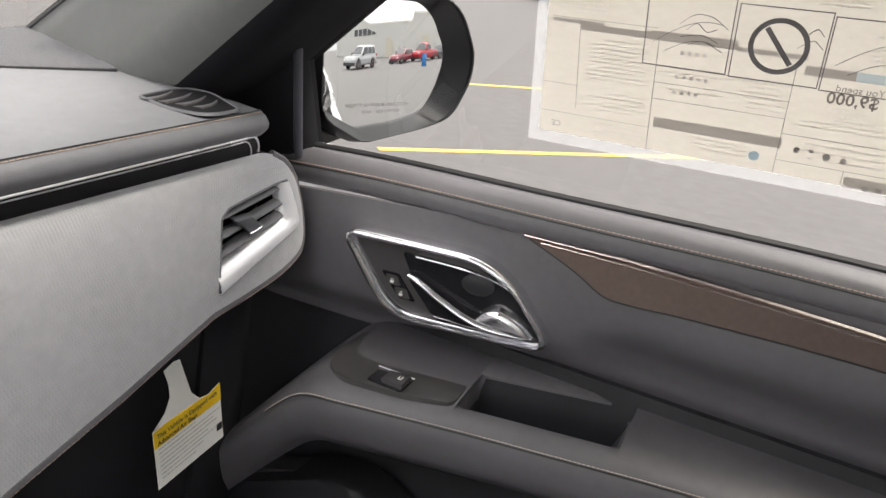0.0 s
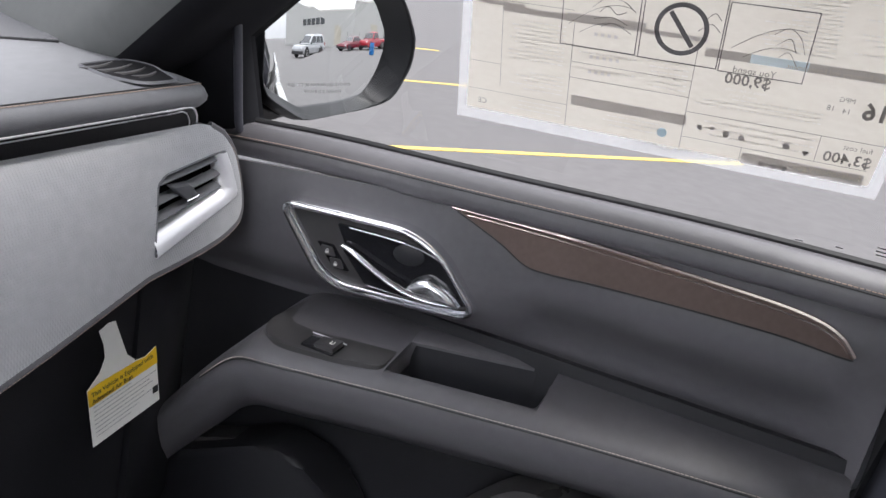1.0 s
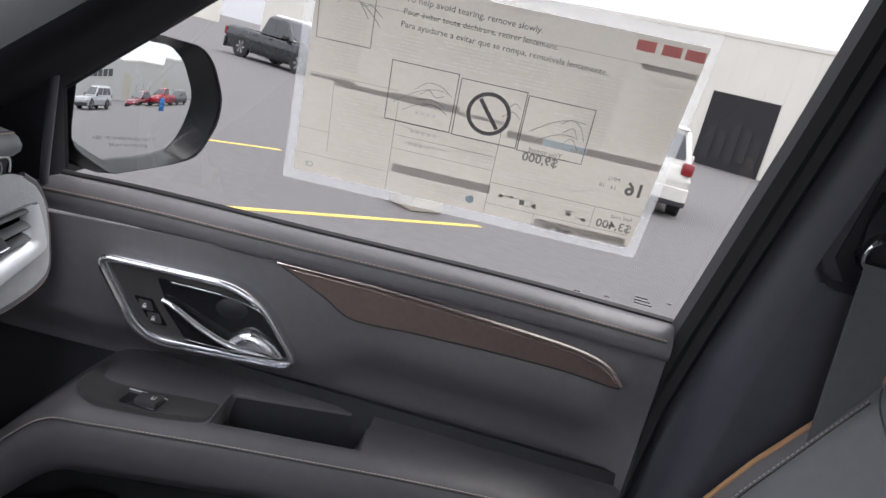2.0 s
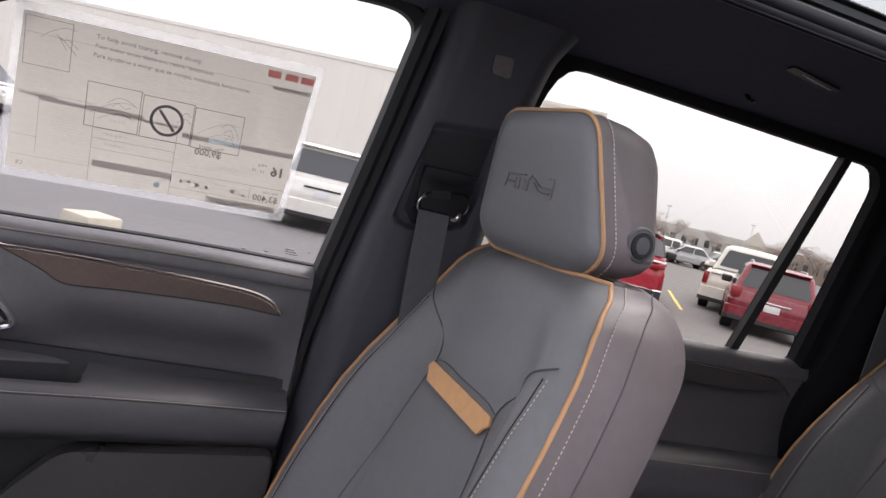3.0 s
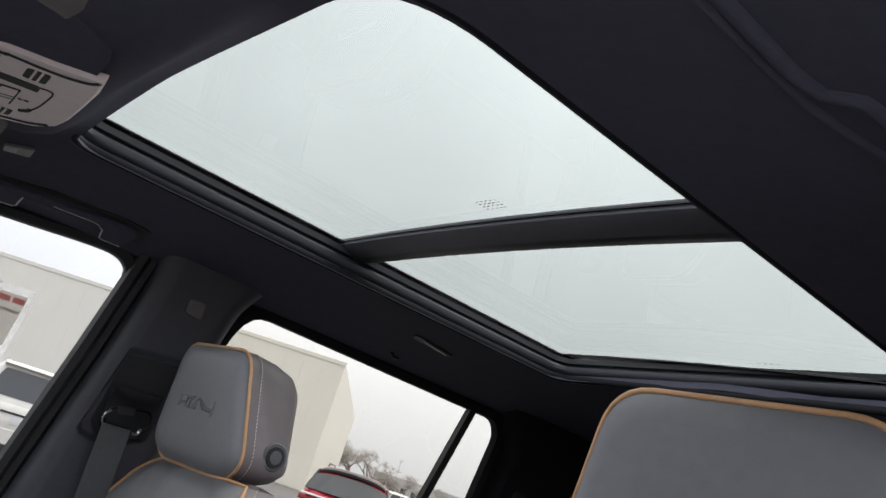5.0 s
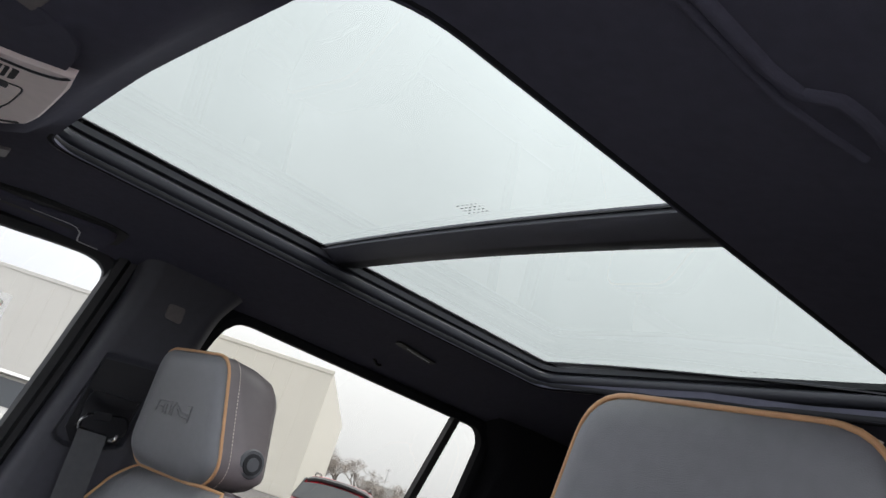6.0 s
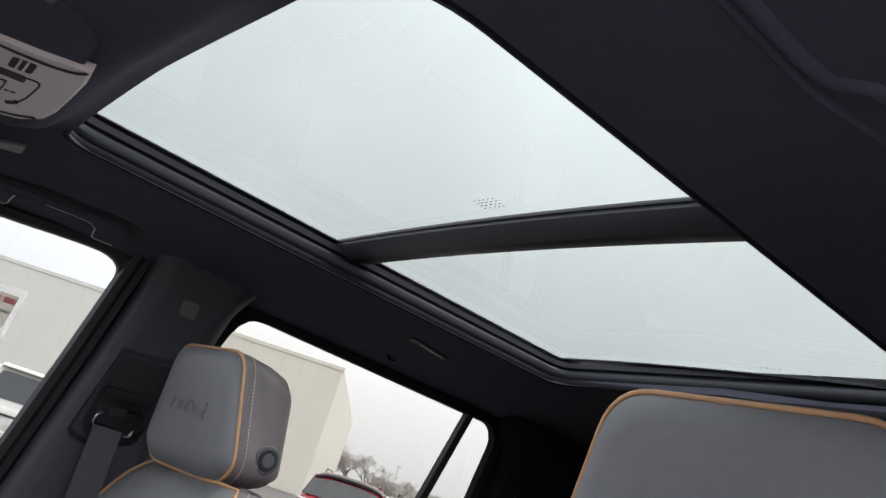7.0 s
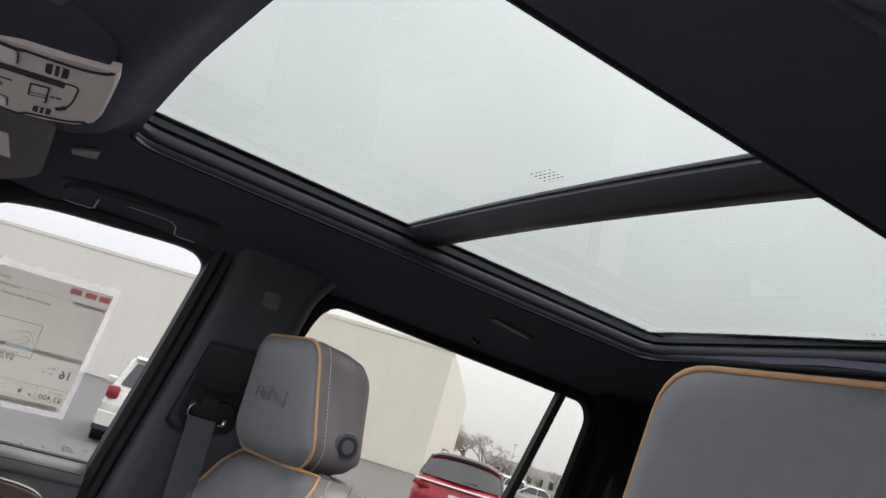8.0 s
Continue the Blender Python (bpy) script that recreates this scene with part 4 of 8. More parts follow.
def dash_low(x):
    """Lower edge of the slanting fascia: y and z."""
    z = lerp_table([(-0.8, 1.22), (0.2, 1.215), (0.33, 1.245), (0.43, 1.257), (0.5624, 1.2703), (0.602, 1.2729), (0.6434, 1.2775), (0.667, 1.2818), (0.6837, 1.2866), (0.698, 1.2935), (0.7106, 1.303), (0.716, 1.313), (0.718, 1.330)], x)
    y = lerp_table([(0.2, 0.725), (0.33, 0.742), (0.43, 0.755), (0.5624, 0.7796), (0.66, 0.781), (0.72, 0.784)], x)
    return y, z


def dash_high(x):
    """Upper edge of the fascia, dropping round its outer corner."""
    return lerp_table([(0.66, 1.401), (0.675, 1.3975), (0.6897, 1.3889), (0.6975, 1.3792), (0.7055, 1.3662), (0.7127, 1.344), (0.718, 1.330)], x)


DX = [-0.75 + 1.36 * i / 34 for i in range(35)] + [0.62, 0.64, 0.66, 0.675, 0.688, 0.698, 0.705]


def end_round(x):
    """0 along the dash, to 1 at its rounded end."""
    return max(0.0, min(1.0, (x - 0.635) / 0.07))


def pad_ring(x):
    r = end_round(x)
    k = 0.055 * r ** 2.2
    zz = 0.022 * r ** 2.5
    return [(x, 0.818 + k, 1.416 - zz * 0.3), (x, 0.807 + k, 1.419 - zz * 0.4), (x, 0.800 + k, 1.426 - zz * 0.6), (x, 0.799 + k, 1.433 - zz), (x, 0.804 + k, 1.440 - zz), (x, 0.812 + k, 1.4435 - zz), (x, 0.84 + k, 1.446 - zz), (x, 0.92, 1.447 - zz), (x, 1.00, 1.448 - zz * 0.6), (x, 1.30, 1.452), (x, 1.30, 1.36), (x, 0.86 + k, 1.36)]


apart("top_pad", loft([pad_ring(x) for x in DX]), LEATHER_DASH_LIT, "smooth leather dash top, paled for windscreen light", 60)
line = [(x, 0.8085 + 0.055 * end_round(x) ** 2.2, 1.4428 - 0.022 * end_round(x) ** 2.5) for x in frange(-0.74, 0.70, 150)]
apart("stitching", stitches(line, 0.0042, 0.0012, 0.0005), THREAD, "copper stitching")
apart("seam_line", tube([(x, y + 0.0022, z + 0.0010) for x, y, z in line], 0.0006, 5), RUBBER)
# bright double line under the pad, turning down at the end
bl = smooth_line([(-0.74, 0.8015, 1.4210), (0.2, 0.8015, 1.4210), (0.58, 0.8015, 1.4225), (0.628, 0.804, 1.4225), (0.643, 0.806, 1.4200), (0.652, 0.809, 1.4120), (0.655, 0.811, 1.4035)], 8)
apart("bright_line", tube(bl, 0.0011, 6), SATIN, "bright chrome accent line")
apart("bright_line", tube([(p.x - 0.006 * (p.x > 0.63), p.y + 0.004, p.z - 0.0048) for p in bl], 0.0007, 6), SATIN)
# recessed dark strip
apart("recess_strip", sheet(lambda u, v: (-0.74 + 1.40 * u, 0.816 + 0.002 * v, 1.420 - 0.022 * v), 20, 2, 0.01), HARD, "dark recessed strip")


# vent opening in the fascia
VENT = [(0.586, 1.3547), (0.598, 1.3621), (0.6679, 1.3704), (0.688, 1.3709), (0.6977, 1.3234), (0.5713, 1.288)]


def fascia_y(x, z):
    """The fascia slants out from the strip to its lower edge."""
    yl, zl = dash_low(min(x, 0.65))
    t = max(0.0, (1.401 - z) / (1.401 - zl))
    return 0.812 + (yl - 0.812) * (t ** 0.6)


def fascia(u, v):
    x = -0.74 + 1.4575 * u
    yl, zl = dash_low(x)
    zh = dash_high(x)
    z = zh + (zl - zh) * v
    # rolled over at its outer rim
    rim = 0.010 * max(0.0, (x - 0.690) / 0.028) ** 2
    return (x, fascia_y(x, z) + rim, z)


# Fascia leather far paler than its black: daylight is put into the colour.
PERF_LIT = mat("perforated leather paled for daylight", (0.40, 0.404, 0.415), 0.45, var=0.10)
nt = PERF_LIT.node_tree
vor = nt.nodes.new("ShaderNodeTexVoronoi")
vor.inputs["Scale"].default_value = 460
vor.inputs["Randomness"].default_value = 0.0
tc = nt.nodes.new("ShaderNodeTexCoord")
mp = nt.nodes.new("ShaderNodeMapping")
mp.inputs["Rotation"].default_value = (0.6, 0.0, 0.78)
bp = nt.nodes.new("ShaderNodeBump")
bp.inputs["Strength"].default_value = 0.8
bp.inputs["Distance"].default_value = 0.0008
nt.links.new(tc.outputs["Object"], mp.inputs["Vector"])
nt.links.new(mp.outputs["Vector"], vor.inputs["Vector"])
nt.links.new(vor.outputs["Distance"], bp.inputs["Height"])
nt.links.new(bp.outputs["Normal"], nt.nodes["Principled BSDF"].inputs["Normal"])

# the fascia is cut round the vent: rows of cells inside the outline are left out
def inside(poly, p):
    c = False
    for i in range(len(poly)):
        (x1, y1), (x2, y2) = poly[i - 1], poly[i]
        if (y1 > p[1]) != (y2 > p[1]) and p[0] < (x2 - x1) * (p[1] - y1) / (y2 - y1) + x1:
            c = not c
    return c


bm = bmesh.new()
NU, NV = 240, 28
gr = [[bm.verts.new(fascia(i / NU, j / NV)) for j in range(NV + 1)] for i in range(NU + 1)]
for i in range(NU):
    for j in range(NV):
        q = (gr[i][j], gr[i + 1][j], gr[i + 1][j + 1], gr[i][j + 1])
        c = sum((v.co for v in q), Vector()) / 4
        if not inside(VENT, (c.x, c.z)):
            bm.faces.new(q)
# the ragged cells at the hole are drawn onto its outline
cut = set(v for e in bm.edges if e.is_boundary for v in e.verts)
for v in cut:
    best = None
    for k in range(len(VENT)):
        a, b = Vector(VENT[k - 1]), Vector(VENT[k])
        p = Vector((v.co.x, v.co.z))
        f = max(0.0, min(1.0, (p - a).dot(b - a) / (b - a).length_squared))
        q = a + (b - a) * f
        if best is None or (p - q).length < best[0]:
            best = ((p - q).length, q)
    if best[0] < 0.0065:
        v.co = (best[1].x, fascia_y(best[1].x, best[1].y), best[1].y)
apart("fascia", bm, PERF_LIT, "perforated leather fascia, paled for daylight", 60)
edge_x = frange(-0.74, 0.69, 110) + [0.698, 0.705, 0.7106, 0.714, 0.7165, 0.7175]
edge = [(x, fascia_y(x, dash_low(x)[1]) + 0.010 * max(0.0, (x - 0.690) / 0.028) ** 2, dash_low(x)[1]) for x in edge_x]
edge += [(x, fascia_y(x, dash_high(x)) + 0.010 * max(0.0, (x - 0.690) / 0.028) ** 2, dash_high(x)) for x in (0.7155, 0.7127, 0.7055, 0.6975, 0.6897, 0.675)]
apart("fascia_edge", tube([(x, y + 0.003, z) for x, y, z in edge], 0.0042, 8), LEATHER)
apart("stitching", stitches([(x, y - 0.0008, z - 0.0015) for x, y, z in edge], 0.0032, 0.0014, 0.0004), THREAD, "pale stitching")
apart("fascia_end", loft([edge, [(x, y + 0.03, z) for x, y, z in edge], [(x + 0.004, 0.93, z) for x, y, z in edge]], closed=False), LEATHER, angle=60)


# ---- air vent
def on_face(x, z, d=0.0):
    return Vector((x, fascia_y(x, z) + d, z + d * 0.15))


apart("air_vent", tube([on_face(*p, 0.0004) for p in rounded(VENT, 0.004)], 0.0012, 8, closed=True), LEATHER_DASH_LIT, "passenger air vent")
bm = loft([[on_face(x, z, 0.001) for x, z in rounded(VENT, 0.006)], [on_face(x, z, 0.045) for x, z in rounded(VENT, 0.006)]], cap=False)
bm.faces.new([v for v in list(bm.verts)[-len(rounded(VENT, 0.006)):]])
# Near-black that puts the shade of the outlets' depth into the colour.
DEEP_SHADE = mat("black recess", (0.010, 0.010, 0.011), 0.95, spec=0.1)
apart("vent_duct", bm, DEEP_SHADE)
# broad bright surround on the lower and outer sides
c_out = [(0.6872, 1.3712), (0.6935, 1.347), (0.6970, 1.3285), (0.6945, 1.3232), (0.685, 1.3195), (0.630, 1.3043), (0.5713, 1.288)]
c_in = [(0.6675, 1.3706), (0.6738, 1.355), (0.6750, 1.3385), (0.6730, 1.3330), (0.665, 1.3305), (0.620, 1.3205), (0.5724, 1.309)]
rings = []
for (xa, za), (xb, zb) in zip(c_out, c_in):
    rings.append([on_face(xa + (xb - xa) * f, za + (zb - za) * f, d) for f, d in ((0.0, 0.004), (0.02, -0.0020), (0.10, -0.0032), (0.45, -0.0026), (0.80, 0.0006), (0.95, 0.0050), (1.0, 0.012))])
apart("vent_chrome", loft(rings, closed=False), SATIN, "bright chrome vent surround", 40)
for (xa, za), (xb, zb) in (((0.5905, 1.3530), (0.6725, 1.3626)), ((0.5790, 1.3350), (0.6740, 1.3479)), ((0.5755, 1.3185), (0.6735, 1.3354))):
    rows = []
    for x, z in ((xa, za), ((xa + xb) / 2, (za + zb) / 2), (xb, zb)):
        p = on_face(x, z, 0.001)
        rows.append([p, p + Vector((0, -0.0010, 0.0016)), p + Vector((0, 0.004, 0.0040)), p + Vector((0, 0.010, 0.0050)), p + Vector((0, 0.010, 0.0034)), p + Vector((0, 0.004, 0.0018))])
    apart("vent_slat", loft(rows), LEATHER_DASH_LIT, "grey vent slat", angle=50)
tab = rounded([(0.6010, 1.3505), (0.6275, 1.3490), (0.6380, 1.3365), (0.6200, 1.3340)], 0.003)
apart("vent_tab", loft([[on_face(x, z, 0.006) for x, z in tab], [on_face(x, z, 0.000) for x, z in tab], [on_face(0.6215 + (x - 0.6215) * 0.85, 1.3425 + (z - 1.3425) * 0.85, -0.002) for x, z in tab]]), SOFT, "black vent tab", 40)
apart("tab_edge", tube([on_face(0.6380, 1.3355, -0.001), on_face(0.629, 1.3338, -0.001), on_face(0.6200, 1.3330, -0.001)], 0.0008, 6), CHROME)
# glove box under the fascia
apart("glove_box", sheet(lambda u, v: (-0.20 + 0.785 * u, 0.812 + 0.035 * v, dash_low(-0.20 + 0.785 * u)[1] * (1 - v) + 0.92 * v + 0.003), 14, 6, 0.01), HARD, "black glove box lid", 60)
apart("dash_end_panel", sheet(lambda u, v: (0.589 + 0.14 * u, 0.810 + 0.03 * v + 0.05 * u * u, (1.300 + 0.05 * u) * (1 - v) + 0.90 * v), 8, 6, 0.01), HARD, "black end panel", 60)
apart("dash_core", box(-0.74, 0.69, 0.90, 1.22, 0.75, 1.36, 0.01), HARD)
# defroster grille on the top pad
def in_grille(x, y):
    return y > 1.045 - 0.60 * max(0.0, x - 0.558) and x < 0.653 + 0.336 * (y - 0.989) and y < 1.235


apart("grille_bed", prism([(0.0, 1.045), (0.558, 1.045), (0.648, 0.990), (0.738, 1.245), (0.0, 1.245)], "z", 1.4480, 1.4505), DARK, "dark defroster bed")
bm = bmesh.new()
for j in range(57):
    y = 0.996 + j * 0.0043
    for i in range(125):
        x = 0.30 + i * 0.0034 + 0.0017 * (j % 2)
        if in_grille(x, y) and in_grille(x + 0.003, y):
            vs = [bm.verts.new(q) for q in ((x, y, 1.4505), (x + 0.0020, y, 1.4505), (x + 0.0020, y + 0.0022, 1.4505), (x, y + 0.0022, 1.4505), (x + 0.0003, y + 0.0003, 1.4512), (x + 0.0017, y + 0.0003, 1.4512), (x + 0.0017, y + 0.0019, 1.4512), (x + 0.0003, y + 0.0019, 1.4512))]
            for f in ((4, 5, 6, 7), (0, 1, 5, 4), (1, 2, 6, 5), (2, 3, 7, 6), (3, 0, 4, 7)):
                bm.faces.new([vs[k] for k in f])
ob = apart("defroster_grille", bm, LEATHER_DASH_LIT, "fine ribbed defroster grille")
ob["kind"] = "stuff"
# corner demister outlet
DM = rounded([(0.5905, 0.899), (0.636, 0.906), (0.656, 0.902), (0.6600, 0.874), (0.628, 0.813), (0.602, 0.811), (0.584, 0.818), (0.577, 0.852)], [0.004, 0.02, 0.014, 0.03, 0.005, 0.01, 0.02, 0.02])


def dm(x, y, s):
    return 0.618 + (x - 0.618) * s, 0.858 + (y - 0.858) * s


apart("demister_rim", loft([[(*dm(x, y, s), z) for x, y in DM] for s, z in ((1.05, 1.4462), (1.01, 1.4484), (0.97, 1.4484), (0.95, 1.4468))], cap=False), SOFT, "corner demister outlet", 50)
# Flat plate on the uncut pad, blackened as the outlet's shaded hollow.
apart("demister_shade", prism([dm(x, y, 0.96) for x, y in DM], "z", 1.4466, 1.4474), DEEP_SHADE)
# curved vanes across the outlet, each wider at its foot
for k in range(4):
    x, y = 0.5825 + 0.0060 * k, 0.885 - 0.0155 * k
    n = (0.050, 0.055, 0.050, 0.038)[k]
    rings = []
    for i in range(6):
        q = i / 5
        w = 0.0060 * (1 - 0.75 * q)
        px, py = x + n * q * 0.96, y + n * 0.26 * q - 0.004 * math.sin(math.pi * q)
        rings.append([(px, py + w, 1.4474), (px, py - w, 1.4474), (px, py - w * 0.7, 1.4484)])
    apart("demister_vane", loft(rings), DARK_GREY, "dark vane", angle=20)

# ---------------- seats ----------------
def build_seat(name, label, loc, hw, neck_z, hr, rake=0.30, button=True, emblem=True, deep=0.10, skin=None, flank=None, turn=(0.0, 0.0)):
    """A leather seat: back with bolsters and tan piping, cushion, headrest. hr: half width, z0, z1."""
    x0, y0 = loc
    skin, flank = skin or LEATHER_SEAT, flank or LEATHER_SIDE
    seat = thing(name, label, "car seat", group="car seats", at=(x0, y0, 0.62))
    T = Matrix.Translation((x0, y0, 0.62)).inverted()

    def sp(nm, bm, m, label="", angle=50, parent=None):
        bm.transform(T)
        return part(nm, bm, m, parent or seat, label, angle=angle)

    def yb(z):
        return y0 + rake * (neck_z - z)
    W = [(0.80, hw), (1.00, hw + 0.012), (neck_z - 0.30, hw + 0.014), (neck_z - 0.23, hw + 0.010), (neck_z - 0.16, hw), (neck_z - 0.09, hw - 0.018), (neck_z - 0.04, hw - 0.036), (neck_z - 0.015, hw - 0.055), (neck_z, hw - 0.085)]
    zs = frange(0.80, neck_z - 0.10, 12)[:-1] + frange(neck_z - 0.10, neck_z, 14)

    def bol(z, s):
        """How far the side bolsters stand out: the outer one more than the inner."""
        if s > 0:
            return spline_table([(0.8, 0.052), (neck_z - 0.40, 0.054), (neck_z - 0.30, 0.048), (neck_z - 0.23, 0.038), (neck_z - 0.17, 0.020), (neck_z - 0.10, 0.000), (neck_z - 0.04, -0.012), (neck_z, -0.016)], z)
        return spline_table([(0.8, 0.019), (neck_z - 0.30, 0.018), (neck_z - 0.17, 0.011), (neck_z - 0.10, 0.004), (neck_z, 0.0)], z)

    def front(z, s):
        """Front surface: y at height z and cross position s in -1..1."""
        a = abs(s)
        k = max(0.0, min(1.0, (neck_z - 0.02 - z) / 0.12))
        s1 = max(0.0, min(1.0, (a - 0.54) / 0.30))
        s1 = s1 * s1 * (3 - 2 * s1)
        b = 0.024 * k * (s1 - 1) + bol(z, s) * s1
        edge = (0.006 if s > 0 else 0.026) * max(0.0, (a - 0.84) / 0.16) ** 2
        centre = 0.006 * max(0.0, 1 - a / 0.42) * (1 - k)
        crown = 0.020 * max(0.0, (z - (neck_z - 0.05)) / 0.05) ** 2
        return yb(z) + b - edge + centre - crown
    # main front cushion
    rings = []
    S = [-1 + 2 * i / 40 for i in range(41)]
    for z in zs:
        w = lerp_table(W, z)
        rings.append([(x0 + s * w, front(z, s), z) for s in S])
    bm = loft(rings, closed=False)
    sp("back_front", bm, skin, "smooth charcoal leather seat back", 60)
    # sides and rear shell
    rings = []
    for z in zs + [neck_z + 0.004]:
        w = lerp_table(W, min(z, neck_z))
        yfr = front(min(z, neck_z), 1)
        yfl = front(min(z, neck_z), -1)
        # the shell rolls over to the front at the shoulder
        q = max(0.0, min(1.0, (z - (neck_z - 0.085)) / 0.089))
        d = 0.018 + (deep - 0.018) * math.sqrt(max(0.0, 1 - q * q))
        rings.append([(x0 - w, yfl, z), (x0 - w - 0.006, yfl - 0.02, z), (x0 - w - 0.006, yfl - d * 0.7, z), (x0 - w + 0.02, yfl - d, z), (x0 - w * 0.4, yfl - d * 1.15, z), (x0 + w * 0.4, yfl - d * 1.15, z), (x0 + w - 0.02, yfl - d, z), (x0 + w + 0.006, yfl - d * 0.7, z), (x0 + w + 0.006, yfr - 0.02, z), (x0 + w, yfr, z)])
    bm = loft(rings, closed=False)
    top = rings[-1]
    vs = [bm.verts.new(p) for p in top]
    bm.faces.new(vs)
    sp("back_shell", bm, flank, "brown grey leather side and rear", 45)
    # tan piping down both sides and over the neck
    path = [(x0 - lerp_table(W, z), front(z, -1) + 0.002, z) for z in zs] + [(x0 + s * lerp_table(W, neck_z), front(neck_z, s) + 0.002, neck_z + 0.003 - 0.012 * (1 - (abs(s)) ** 2) * 0.6) for s in frange(-0.9, 0.9, 12)] + [(x0 + lerp_table(W, z), front(z, 1) + 0.002, z) for z in zs[::-1]]
    sp("piping", tube(path, 0.0027, 8), TAN, "tan leather piping")
    # seams: yoke V, bolster seams, inset
    def onf(x, z, d=0.0):
        w = lerp_table(W, z)
        return Vector((x, front(z, (x - x0) / w) + d, z))
    for sg in (-1, 1):
        seam = smooth_line([onf(x0 + sg * (hw - 0.034), neck_z - 0.086), onf(x0 + sg * (hw - 0.072), neck_z - 0.108), onf(x0 + sg * (hw - 0.105), neck_z - 0.138), onf(x0 + sg * (hw - 0.128), neck_z - 0.171), onf(x0 + sg * (hw - 0.112), neck_z - 0.24), onf(x0 + sg * (hw - 0.085), neck_z - 0.40), onf(x0 + sg * (hw - 0.085), 0.85)], 8)
        seam = [onf(p.x, p.z, 0.0011) for p in seam]
        sp("seam", tube(seam, 0.0009, 6), SOFT)
        st = smooth_line([onf(x0 + sg * (hw - 0.035), neck_z - 0.100, 0.001), onf(x0 + sg * (hw - 0.030), neck_z - 0.16, 0.001), onf(x0 + sg * (hw - 0.025), neck_z - 0.30, 0.001), onf(x0 + sg * (hw - 0.02), 0.90, 0.001)], 20)
        st = [onf(p.x, p.z, 0.0006) for p in st]
        sp("stitching", stitches(st, 0.0032, 0.0022, 0.0006), THREAD_LIGHT)
        sp("stitching", tube([onf(p.x - sg * 0.005, p.z, 0.0004) for p in st], 0.0007, 5), RUBBER)
        # double row beside the piping on the flank
        fl = [(x0 + sg * (lerp_table(W, z) + 0.006), front(z, sg) - 0.012, z) for z in zs[::-1]]
        fl = smooth_line(fl, 5)
        sp("stitching", stitches(fl, 0.0032, 0.0022, 0.0006), THREAD_LIGHT)
        fs = [(x0 + sg * (lerp_table(W, z) + 0.0065), front(z, sg) - 0.045, z) for z in zs[::-1]]
        sp("seam", tube(smooth_line(fs, 4), 0.0009, 5), SOFT)
    yz = neck_z - 0.165
    yoke = smooth_line([onf(x0 - hw + 0.128, neck_z - 0.171), onf(x0 - 0.07, yz - 0.001), onf(x0, yz - 0.002), onf(x0 + 0.07, yz - 0.001), onf(x0 + hw - 0.128, neck_z - 0.171)], 8)
    yoke = [onf(p.x, p.z, 0.0010) for p in yoke]
    sp("seam", tube(yoke, 0.0009, 6), SOFT)
    # tan inset panel below the yoke
    def inset(u, v):
        s = 2 * u - 1
        x = x0 + s * (0.112 - 0.010 * v)
        q = max(0.0, (abs(s) - 0.90) / 0.10)
        r = 0.009 * (1 - math.sqrt(max(0.0, 1 - q * q)))
        zt = yz - 0.009 - r
        zb = yz - 0.034 + r
        z = zt + (zb - zt) * v
        p = onf(x, z, 0.0022)
        return p
    sp("tan_inset", sheet(inset, 40, 4, 0.003), TAN_PALE, "tan leather inset panel", 60)
    # cushion
    rings = []
    for i in range(13):
        t = i / 12
        y = y0 + 0.16 + 0.50 * t
        w = hw + 0.01 - 0.02 * t
        z = 0.93 + 0.02 * t
        rr = 0.03 * max(0, (t - 0.8) / 0.2) ** 2
        rings.append([(x0 - w, y, 0.74), (x0 - w - 0.005, y, z - rr), (x0 - w + 0.02, y, z + 0.04 - rr), (x0 - w + 0.08, y, z + 0.012 - rr), (x0, y, z - rr), (x0 + w - 0.08, y, z + 0.012 - rr), (x0 + w - 0.02, y, z + 0.04 - rr), (x0 + w + 0.005, y, z - rr), (x0 + w, y, 0.74)])
    sp("cushion", loft(rings), skin, "charcoal leather cushion", 60)
    sp("seat_base", box(x0 - hw + 0.04, x0 + hw - 0.04, y0 + 0.05, y0 + 0.60, 0.55, 0.80, 0.02), HARD, "black seat base")
    # headrest
    h, z0, z1 = hr

    hc, ht = x0 + turn[0], turn[1]

    def hr_ring(y, gx, gz, lean):
        """Outline of the headrest: widest low down, tapering to the top, turned a little to the outer side."""
        w = h + gx
        ol = rounded([(-w * 0.76, z0 - gz), (w * 0.76, z0 - gz), (w * 1.02, z0 + 0.028), (w * 0.72, z1 + gz), (-w * 0.72, z1 + gz), (-w * 1.02, z0 + 0.028)], [0.020, 0.020, 0.026, 0.032, 0.032, 0.026], 6)
        d = y - hy
        return [(hc + x * math.cos(ht) - d * math.sin(ht), hy + d * math.cos(ht) + x * math.sin(ht) + lean * (z - z0), z) for x, z in ol]
    hy = y0 - 0.008
    rr = [hr_ring(hy + 0.010, -0.05, -0.05, 0.15), hr_ring(hy + 0.009, -0.02, -0.02, 0.15), hr_ring(hy + 0.004, -0.004, -0.004, 0.15), hr_ring(hy - 0.003, 0, 0, 0.15)]
    bm = loft(rr, cap=True)
    sp("headrest", bm, skin, "leather headrest front", 50)
    bm = loft([hr_ring(hy - 0.003, 0, 0, 0.15), hr_ring(hy - 0.018, 0.003, 0.002, 0.13), hr_ring(hy - 0.048, 0.002, -0.001, 0.09), hr_ring(hy - 0.070, -0.003, -0.008, 0.05), hr_ring(hy - 0.081, -0.013, -0.018, 0.03), hr_ring(hy - 0.085, -0.035, -0.04, 0.02)], cap=True)
